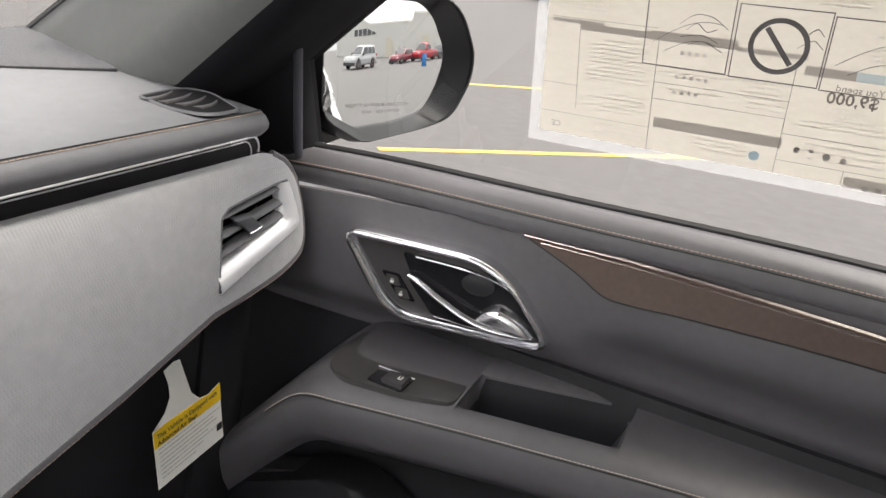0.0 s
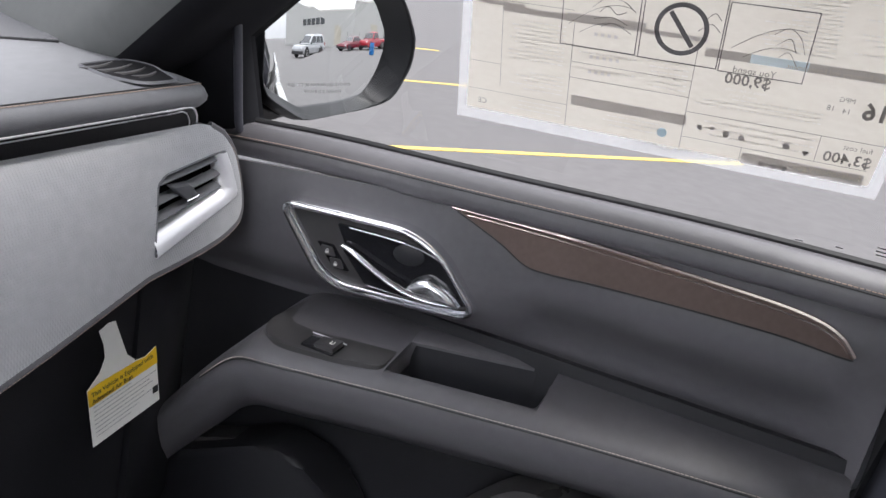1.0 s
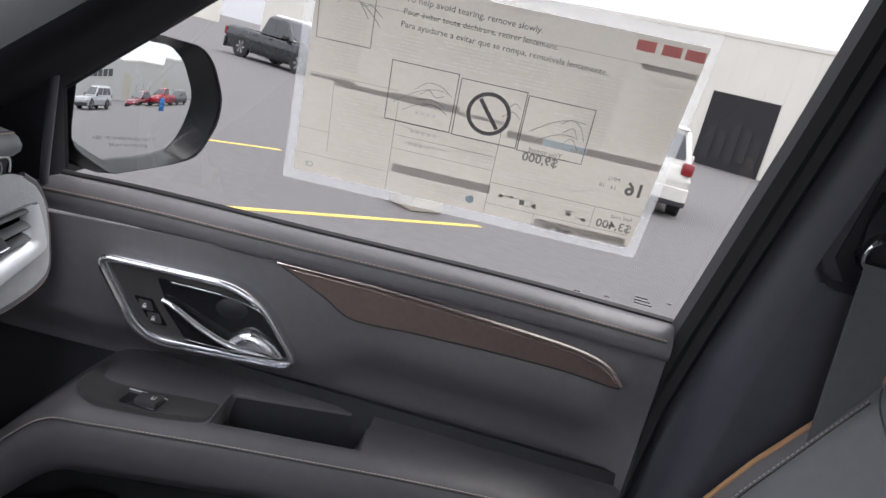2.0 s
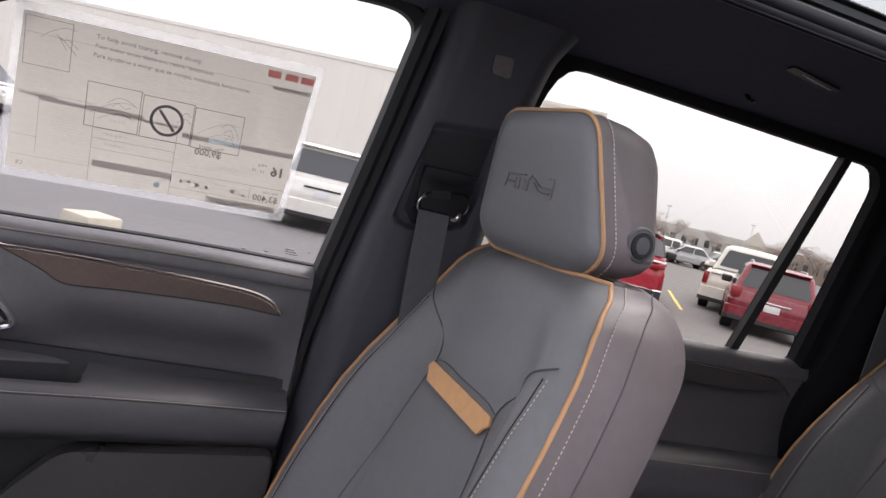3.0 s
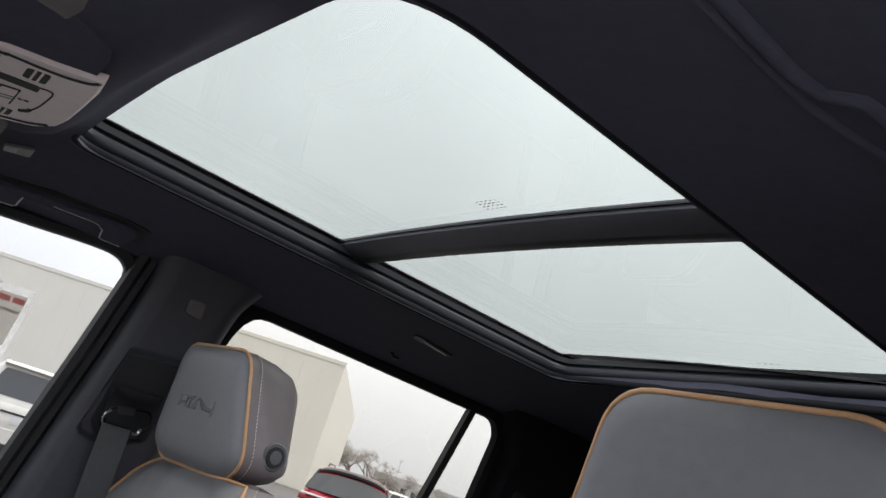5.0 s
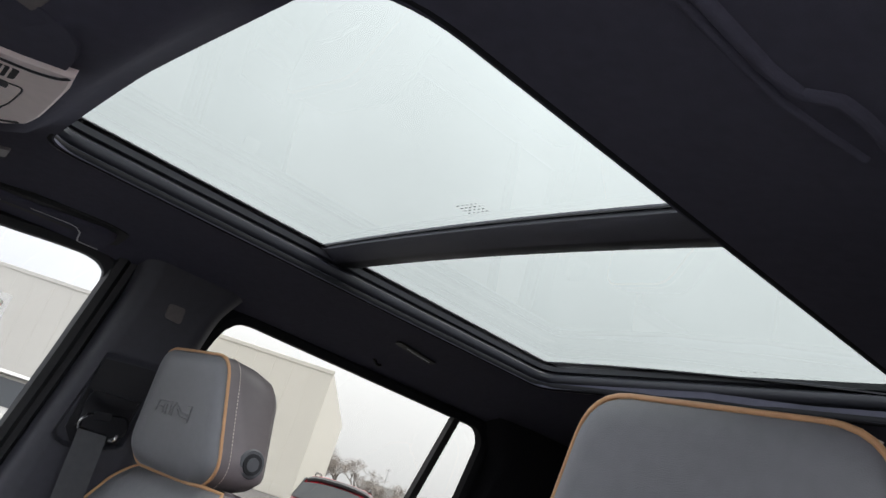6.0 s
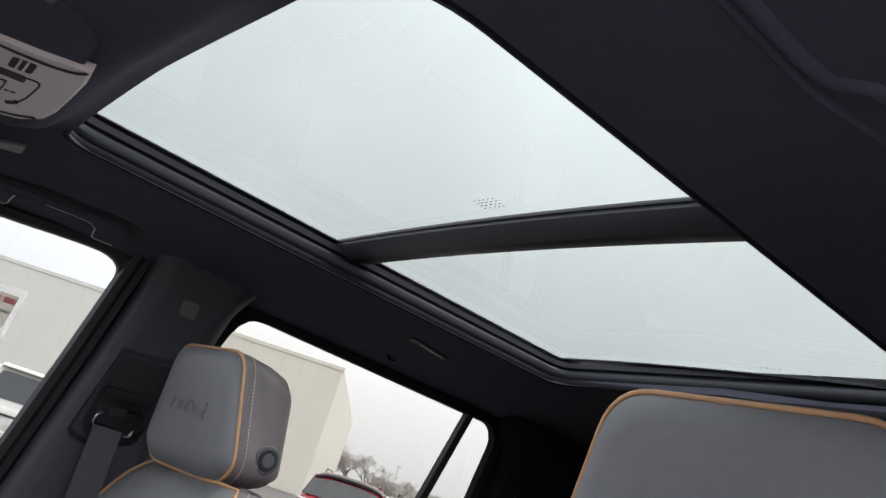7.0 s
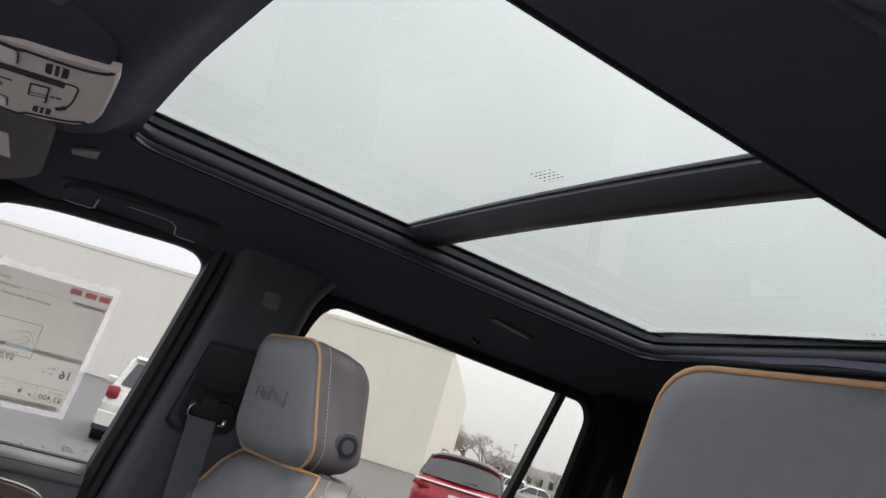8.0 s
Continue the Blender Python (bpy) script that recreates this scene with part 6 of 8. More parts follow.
tpart("card", [(0.0, 0.0), (0.087, 0.0), (0.087, 0.061), (0.072, 0.057), (0.060, 0.060), (0.050, 0.072), (0.040, 0.112), (0.032, 0.114), (0.020, 0.111), (0.024, 0.095), (0.024, 0.082), (0.016, 0.070), (0.0, 0.060)], PAPER, 0.0, "white card tag with a hook")
tpart("yellow_band", [(0.0, 0.043), (0.087, 0.043), (0.087, 0.061), (0.072, 0.057), (0.060, 0.059), (0.014, 0.061), (0.0, 0.0595)], YELLOW_PAPER, 0.0008, "yellow heading band")
for body, u, v, s in (("This Vehicle is Equipped with", 0.003, 0.0520, 0.0066), ("Advanced Air Bags", 0.003, 0.0450, 0.0066)):
    bm = text_mesh(body, s, 0.0001)
    for vv in bm.verts:
        uu, wv = u + vv.co.x, v + vv.co.y
        vv.co = tag_pt(uu, wv, 0.0022)
    bm.transform(TG)
    part("writing", bm, INK, tag, "black heading", smooth=False)
bm = bmesh.new()
rnd = random.Random(9)
for k in range(8):
    u = 0.0045
    v = 0.0395 - 0.0044 * k
    end = (0.050, 0.083, 0.072, 0.078, 0.066, 0.076, 0.058, 0.048)[k]
    while u < end:
        w = 0.0012 + 0.0032 * rnd.random()
        q = [tag_pt(u, v, 0.0012), tag_pt(u + w, v, 0.0012), tag_pt(u + w, v + 0.0010, 0.0012), tag_pt(u, v + 0.0010, 0.0012)]
        bm.faces.new([bm.verts.new(p) for p in q])
        u += w + 0.0008
bm.transform(TG)
part("small_print", bm, mat("pale grey print", (0.38, 0.37, 0.37), 0.7), tag, "rows of small print", smooth=False)
tpart("tag_mark", [(0.078, 0.012), (0.085, 0.012), (0.085, 0.019), (0.078, 0.019)], INK, 0.0012)

# ---------------- front belt on the middle pillar ----------------
belt = thing("front_seat_belt", "black front seat belt hanging from its pillar guide", "seat belt", at=(0.675, 0.0, 1.54))
BT = Matrix.Translation((0.675, 0.0, 1.54)).inverted()


def bt(name, bm, m, label="", angle=40):
    bm.transform(BT)
    return part(name, bm, m, belt, label, angle=angle)


# recessed height-adjuster panel
def pil(y, z, d=0.0):
    return Vector((b_in(z) - d, y, z))


panel = [(0.030, 1.650), (-0.009, 1.655), (-0.062, 1.659), (-0.058, 1.56), (-0.053, 1.528), (-0.015, 1.513), (0.018, 1.511), (0.034, 1.530), (0.032, 1.60)]
bt("guide_panel", loft([[pil(y, z, -0.0160) for y, z in panel], [pil(y, z, -0.0115) for y, z in panel]]), HARD, "recessed black guide panel", 30)
# hooded grip above the guide: a lip that bows out and a hollow below it
gy = frange(0.026, -0.053, 14)
rings = []
for k, y in enumerate(gy):
    q = k / 14
    h = 0.012 * math.sin(math.pi * min(1.0, 0.15 + 0.85 * q)) ** 0.5 + 0.001
    top = 1.599 + 0.003 * q
    lip = 0.004 + 0.012 * math.sin(math.pi * q)
    rings.append([pil(y, top, -0.013), pil(y, top, h - 0.004), pil(y, top - 0.0015, h), pil(y, top - lip, h - 0.001), pil(y, top - lip - 0.003, h - 0.006), pil(y, top - 0.030, -0.004), pil(y - 0.004, top - 0.058, 0.002), pil(y - 0.004, top - 0.064, -0.013)])
bt("adjuster_grip", loft(rings), HARD, "hooded black adjuster grip", 50)
plate = rounded([(0.020, 1.562), (-0.046, 1.574), (-0.056, 1.552), (-0.046, 1.532), (0.010, 1.524), (0.024, 1.540)], 0.010)
bt("guide_plate", loft([[pil(y, z, -0.010) for y, z in plate], [pil(y, z, 0.010) for y, z in plate], [pil(-0.014 + (y + 0.014) * 0.90, 1.547 + (z - 1.547) * 0.88, 0.0135) for y, z in plate]]), GLOSS, "black belt guide", 40)
gap = rounded([(0.010, 1.566), (-0.018, 1.571), (-0.021, 1.559), (0.006, 1.554)], 0.004)
bt("guide_slot", loft([[pil(y, z, 0.010) for y, z in gap], [pil(y, z, 0.0145) for y, z in gap]]), HARD)
bt("guide_clip", tube(smooth_line([pil(y, z, 0.0145) for y, z in ((0.017, 1.557), (0.0225, 1.551), (0.0245, 1.543), (0.0225, 1.535), (0.0160, 1.529))], 4), 0.0016, 6), CHROME, "bright guide edge")
bt("guide_clip", tube(smooth_line([pil(y, z, 0.0155) for y, z in ((-0.040, 1.543), (-0.041, 1.537), (-0.037, 1.531), (-0.030, 1.531))], 4), 0.0028, 6), CHROME, "bright guide edge")
bm = sheet(lambda u, v: Vector((b_in(1.53) - 0.020 - 0.03 * v + 0.01 * math.sin(3 * v), 0.022 - 0.030 * v - 0.048 * u, 1.535 - 0.55 * v)), 4, 16, 0.0015)
bt("webbing", bm, WEBBING, "black woven webbing", 60)
hk = thing("coat_hook_cover", "small dark square cover on the pillar", "trim cover", at=(0.606, -0.033, 1.756))
bm = prism(rounded([(-0.050, 1.742), (-0.020, 1.744), (-0.017, 1.768), (-0.046, 1.769)], 0.006), "x", 0, 1)
for v in bm.verts:
    v.co.x = b_in(v.co.z) - 0.004 + 0.006 * (v.co.x > 0.5)
bm.transform(Matrix.Translation((-0.606, 0.033, -1.756)))
part("cover", bm, mat("dark brown grey plastic", (0.13, 0.115, 0.112), 0.6), hk, "square cover")
# rear belt
rb = thing("rear_seat_belt", "dark seat belt hanging beside the rear seat", "seat belt", at=(0.69, -0.93, 1.5))
bm = sheet(lambda u, v: (0.655 + 0.03 * v, -0.900 - 0.045 * u, 1.62 - 0.45 * v), 2, 8, 0.0015)
bm.transform(Matrix.Translation((-0.69, 0.93, -1.5)))
part("webbing", bm, WEBBING, rb, "dark webbing")
bm = box(0.64, 0.70, -0.955, -0.89, 1.60, 1.66, 0.01)
bm.transform(Matrix.Translation((-0.69, 0.93, -1.5)))
part("guide", bm, HARD, rb, "black belt guide")

# ---------------- overhead console, visors, handles, lamps ----------------
con = thing("overhead_console", "grey overhead console with map light buttons", "car console", at=(0, 0.42, 1.80))
CT = Matrix.Translation((0, 0.42, 1.80)).inverted()


def cp(name, bm, m, label="", angle=40):
    bm.transform(CT)
    return part(name, bm, m, con, label, angle=angle)


def czz(y):
    return 1.790 - 0.03 * (y - 0.31)


HOUSE = rounded([(-0.19, 0.316), (0.122, 0.316), (0.128, 0.62), (-0.19, 0.62)], 0.06)
cp("console_housing", loft([[(x, y, 1.86) for x, y in HOUSE], [(x, y, czz(y) + 0.025) for x, y in HOUSE], [(-0.031 + (x + 0.031) * 0.96, 0.46 + (y - 0.46) * 0.96, czz(y) - 0.002) for x, y in HOUSE]]), HEADLINER, "dark console housing", 60)
SIDE_A = [(-0.072, 0.60), (-0.070, 0.396), (-0.0785, 0.376), (-0.087, 0.350), (-0.096, 0.331), (-0.1035, 0.3145)]
SIDE_B = [(0.067, 0.3200), (0.0955, 0.333), (0.1195, 0.358), (0.135, 0.384), (0.147, 0.402), (0.148, 0.60)]
PANEL = SIDE_A + [(-0.074, 0.3125), (-0.022, 0.3135), (0.032, 0.3155)] + SIDE_B
cp("console_panel", loft([[(x, y, czz(y) + 0.002) for x, y in PANEL], [(x, y, czz(y) - 0.004) for x, y in PANEL], [(0.02 + (x - 0.02) * 0.985, 0.46 + (y - 0.46) * 0.985, czz(y) - 0.006) for x, y in PANEL]]), PLASTIC_GREY, "warm grey moulded panel", 30)
for q in ([(-0.060, 0.55), (-0.0623, 0.396), (-0.0664, 0.379), (-0.0714, 0.357), (-0.0785, 0.337), (-0.0887, 0.323), (-0.0985, 0.3170)], [(0.070, 0.3265), (0.083, 0.335), (0.0954, 0.346), (0.1182, 0.376), (0.136, 0.401), (0.137, 0.55)]):
    cp("panel_gap", tube(smooth_line([(x, y, czz(y) - 0.0060) for x, y in q], 5), 0.0016, 6), DARK)


def grown2(ol, d):
    cx, cy = sum(p[0] for p in ol) / len(ol), sum(p[1] for p in ol) / len(ol)
    return [(x + math.copysign(d, x - cx), y + math.copysign(d, y - cy)) for x, y in ol]


def cflat(name, ol, h, m, label=""):
    """A flat piece on the console panel, standing h proud of it."""
    cp(name, loft([[(x, y, czz(y) - 0.004) for x, y in ol], [(x, y, czz(y) - 0.006 - h) for x, y in ol]]), m, label, 30)


def cline(name, pts, r, m):
    cp(name, tube(smooth_line([(x, y, czz(y) - 0.0062) for x, y in pts], 4), r, 6), m)


def microphone(q):
    """A dark rounded recess with two pale ribs across it."""
    cflat("microphone_recess", rounded(q, 0.004, 4), 0.0005, DARK, "dark microphone recess")
    for k in (0.36, 0.66):
        a = [q[0][i] + (q[1][i] - q[0][i]) * k for i in (0, 1)]
        b = [q[3][i] + (q[2][i] - q[3][i]) * k for i in (0, 1)]
        cline("microphone_rib", [a, ((a[0] + b[0]) / 2, (a[1] + b[1]) / 2), b], 0.0011, PLASTIC_GREY)


microphone([(-0.0575, 0.3635), (-0.0644, 0.3465), (-0.0379, 0.3472), (-0.0318, 0.3642)])
microphone([(0.0823, 0.3715), (0.0729, 0.3560), (0.0945, 0.3572), (0.1036, 0.3727)])
cflat("dark_band", [(-0.006, 0.47), (-0.010, 0.398), (-0.019, 0.371), (-0.026, 0.350), (-0.018, 0.348), (-0.0093, 0.3487), (-0.002, 0.372), (0.0057, 0.398), (0.010, 0.47)], 0.0004, DARK, "dark band between the lights")
cline("insert_edge", [(-0.024, 0.349), (-0.0272, 0.343), (-0.0262, 0.3392), (-0.018, 0.3380), (-0.0047, 0.3387), (0.0264, 0.341), (0.050, 0.3454), (0.060, 0.350)], 0.0008, DARK)
cline("insert_edge", [(0.046, 0.3452), (0.0535, 0.3470), (0.062, 0.3520)], 0.0020, DARK)
cflat("sunroof_switch", rounded([(0.0145, 0.373), (0.0068, 0.3605), (0.0530, 0.3625), (0.0625, 0.3755)], 0.003, 3), 0.0022, PLASTIC_GREY, "pale grey sunroof switch")
cp("switch_gap", tube([(x, y, czz(y) - 0.0066) for x, y in ((0.050, 0.3758), (0.013, 0.3738), (0.0052, 0.3598), (0.054, 0.3616), (0.060, 0.369))], 0.0009, 6), DARK)
for k in (0.40, 0.58):
    a, b = (0.0145 + 0.048 * k, 0.373 + 0.0025 * k), (0.0068 + 0.0462 * k, 0.3605 + 0.002 * k)
    cp("switch_gap", tube([(x, y, czz(y) - 0.0083) for x, y in (a, b)], 0.0005, 5), DARK_GREY)
for q in ([(0.0305, 0.358), (0.0290, 0.355)], [(0.0280, 0.3535), (0.0258, 0.350)], [(0.0306, 0.3986), (0.0272, 0.389)], [(0.0450, 0.399), (0.0500, 0.3975), (0.0550, 0.3985)]):
    cp("switch_symbol", tube([(x, y, czz(y) - 0.0062) for x, y in q], 0.0009, 5), DARK_GREY)
LENS = mat("pale lens", (0.90, 0.88, 0.85), 0.3)
for x0, x1, y0 in ((-0.0555, -0.0250, 0.3840), (0.0900, 0.1200, 0.3945)):
    ol = rounded([(x0 - 0.001, y0), (x1 - 0.001, y0 + 0.001), (x1 + 0.004, 0.45), (x0 + 0.002, 0.45)], 0.004, 4)
    cflat("map_light", ol, 0.0026, LENS, "pale map light lens")
    cp("light_gap", tube([(x, y, czz(y) - 0.0060) for x, y in grown2(ol, 0.0008)], 0.0007, 5, closed=True), DARK)


def build_visor(side):
    v = thing("sun_visor", "dark cloth sun visor folded against the roof", "sun visor", group="sun visors", at=(side * 0.36, 0.45, 1.79))
    T = Matrix.Translation((side * 0.36, 0.45, 1.79)).inverted()
    ol = rounded([(0.152, 0.352), (0.460, 0.362), (0.575, 0.425), (0.575, 0.54), (0.150, 0.54)], [0.02, 0.04, 0.03, 0.02, 0.02])
    bm = loft([[(side * x, y, 1.800 - 0.10 * (y - 0.35) - 0.03 * max(0, x - 0.4)) for x, y in ol], [(side * x, y, 1.790 - 0.10 * (y - 0.35) - 0.03 * max(0, x - 0.4)) for x, y in ol], [(side * (0.36 + (x - 0.36) * 0.96), 0.45 + (y - 0.45) * 0.94, 1.786 - 0.10 * (y - 0.35) - 0.03 * max(0, x - 0.4)) for x, y in ol]])
    bm.transform(T)
    part("visor_panel", bm, VISOR, v, "dark cloth panel", angle=50)
    bm = box(side * 0.240, side * 0.370, 0.3955, 0.47, -0.0012, 0.0, 0.0)
    for q in bm.verts:
        q.co.z += 1.7855 - 0.10 * (q.co.y - 0.35)
    bm.transform(T)
    part("visor_label", bm, PAPER, v, "pale warning label")
    return v


build_visor(1)
build_visor(-1)
vc = thing("visor_clip", "small ribbed grey clip plate on the headliner", "clip", at=(0.22, 0.30, 1.83))
VCT = Matrix.Translation((-0.22, -0.30, -1.83))
QA, QB, QC, QD = ((0.43, 0.34), (0.415, 0.306), (0.452, 0.306), (0.455, 0.338))


def clip_pt(u, v, d):
    x = (QA[0] * (1 - u) + QB[0] * u) * (1 - v) + (QD[0] * (1 - u) + QC[0] * u) * v
    y = (QA[1] * (1 - u) + QB[1] * u) * (1 - v) + (QD[1] * (1 - u) + QC[1] * u) * v
    return Vector((x, y, roof_z(x, y) - d))


bm = loft([[clip_pt(u, v, d) for u, v in rounded([(0, 0), (1, 0), (1, 1), (0, 1)], 0.12, 3)] for d in (-0.003, 0.004)])
bm.transform(VCT)
part("clip_body", bm, mat("dull grey plastic", (0.24, 0.23, 0.23), 0.45), vc, angle=30)
for k in range(9):
    bm = tube([clip_pt(0.06 + 0.05 * k, 0.15, 0.0045), clip_pt(0.06 + 0.05 * k, 0.85, 0.0045)], 0.0007, 5)
    bm.transform(VCT)
    part("clip_rib", bm, mat("grey rib plastic", (0.42, 0.41, 0.41), 0.45) if k == 0 else bpy.data.materials["grey rib plastic"], vc)


GRAB_BAR = rounded([(0.626, 0.332), (0.632, 0.313), (0.637, 0.283), (0.609, 0.282), (0.590, 0.280), (0.580, 0.226), (0.573, 0.174), (0.588, 0.160), (0.626, 0.155), (0.624, 0.116), (0.562, 0.112), (0.553, 0.137), (0.567, 0.235), (0.571, 0.322), (0.588, 0.334)], 0.006, 3)
GRAB_GLINT = [(0.626, 0.327), (0.631, 0.313), (0.636, 0.287), (0.630, 0.2825), (0.609, 0.282), (0.594, 0.281), (0.589, 0.274), (0.580, 0.226), (0.574, 0.180), (0.577, 0.170), (0.590, 0.160), (0.610, 0.157), (0.623, 0.154), (0.626, 0.148), (0.624, 0.120)]
GRAB_SHADE = rounded([(0.612, 0.345), (0.565, 0.340), (0.552, 0.235), (0.538, 0.137), (0.546, 0.098), (0.61, 0.100), (0.615, 0.22)], 0.012)


def build_grab(side):
    gb = thing("grab_handle", "folded black grab handle above the window", "grab handle", group="grab handles", at=(side * 0.60, 0.22, 1.81))
    T = Matrix.Translation((side * 0.60, 0.22, 1.81)).inverted()

    def gp(name, bm, m, label="", angle=40):
        if side < 0:
            bm.transform(Matrix.Diagonal((-1, 1, 1, 1)))
        bm.transform(T)
        return part(name, bm, m, gb, label, angle=angle)
    def hp(x, y, d):
        if side < 0:
            x, y = x - 0.05, y - 0.055
        return Vector((x, y, roof_z(abs(x), y) - d))
    bar = GRAB_BAR
    cx_, cy2 = sum(p[0] for p in bar) / len(bar), sum(p[1] for p in bar) / len(bar)
    gp("handle_bar", loft([[hp(cx_ + (x - cx_) * s, cy2 + (y - cy2) * s2, d) for x, y in bar] for s, s2, d in ((1.0, 1.0, -0.006), (1.0, 1.0, 0.011), (0.93, 0.985, 0.0125), (0.5, 0.9, 0.0125))]), HEADLINER, "dark flat handle bar", 40)
    # Pale tube along the bar paints the light caught on its edge.
    gp("handle_glint", tube([hp(x, y, 0.0118) for x, y in GRAB_GLINT], 0.0016, 8), mat("pale edge glint", (0.46, 0.46, 0.48), 0.35))
    # Dark patch proud of the cloth, painted as the shade behind the bar.
    gp("handle_recess", loft([[hp(x, y, -0.004) for x, y in GRAB_SHADE], [hp(x, y, 0.0022) for x, y in GRAB_SHADE]]), RUBBER, "dark flat patch for the shade behind the bar")
    return gb


build_grab(1)
build_grab(-1)
lamp = thing("ceiling_lamp", "small unlit courtesy lamp in the headliner", "lamp", at=(0.475, -0.44, 1.83))
LT = Matrix.Translation((-0.475, 0.44, -1.83))
ol = rounded([(0.458, -0.385), (0.475, -0.385), (0.496, -0.490), (0.480, -0.492)], 0.006, 4)
bm = loft([[(x, y, roof_z(x, y) + 0.002) for x, y in ol], [(x, y, roof_z(x, y) - 0.003) for x, y in ol]])
bm.transform(LT)
part("lamp_housing", bm, HARD, lamp, "black lamp housing", angle=30)
bm = tube([(x, y, roof_z(x, y) - 0.0032) for x, y in ((0.4700, -0.412), (0.4785, -0.445), (0.4865, -0.480))], lambda q: 0.0010 + 0.0012 * math.sin(math.pi * q), 8)
bm.transform(LT)
part("lamp_lens", bm, mat("grey lamp lens", (0.55, 0.56, 0.58), 0.25), lamp, "narrow pale lens")
ch = thing("coat_hook", "tiny black coat hook above the rear window", "hook", at=(0.60, -0.44, 1.81))
bm = tube(smooth_line([(0.598, -0.428, roof_z(0.598, -0.43) + 0.002), (0.600, -0.440, roof_z(0.6, -0.44) - 0.006), (0.606, -0.452, roof_z(0.606, -0.45) - 0.003)], 5), 0.0032, 8)
bm.transform(Matrix.Translation((-0.60, 0.44, -1.81)))
part("hook_body", bm, GLOSS, ch)

# ---------------- vehicles outside ----------------
TYRE = mat("tyre rubber", (0.02, 0.02, 0.021), 0.8)
RIM = mat("alloy rim", (0.55, 0.55, 0.56), 0.3, metal=0.9)
CAR_GLASS = mat("dark car glass", (0.03, 0.035, 0.04), 0.06, spec=0.8)
LAMP_RED = mat("red tail lamp", (0.26, 0.008, 0.012), 0.15, spec=0.7)
LAMP_CLEAR = mat("clear head lamp", (0.7, 0.7, 0.72), 0.1, spec=0.7)
PLATE = mat("number plate", (0.7, 0.7, 0.7), 0.5)
TRIM_DARK = mat("dark car trim", (0.025, 0.025, 0.027), 0.5)


def paint(name, c):
    return mat(name, c, 0.28, coat=0.5, var=0.03)


PAINTS = {"white": paint("off-white car paint", (0.72, 0.70, 0.64)), "red": paint("bright red car paint", (0.40, 0.013, 0.030)), "black": paint("black car paint", (0.012, 0.014, 0.02)), "silver": paint("silver car paint", (0.42, 0.43, 0.44)), "maroon": paint("maroon car paint", (0.20, 0.015, 0.03)), "grey": paint("dark grey car paint", (0.07, 0.075, 0.085)), "blue": paint("dark blue car paint", (0.04, 0.06, 0.12))}


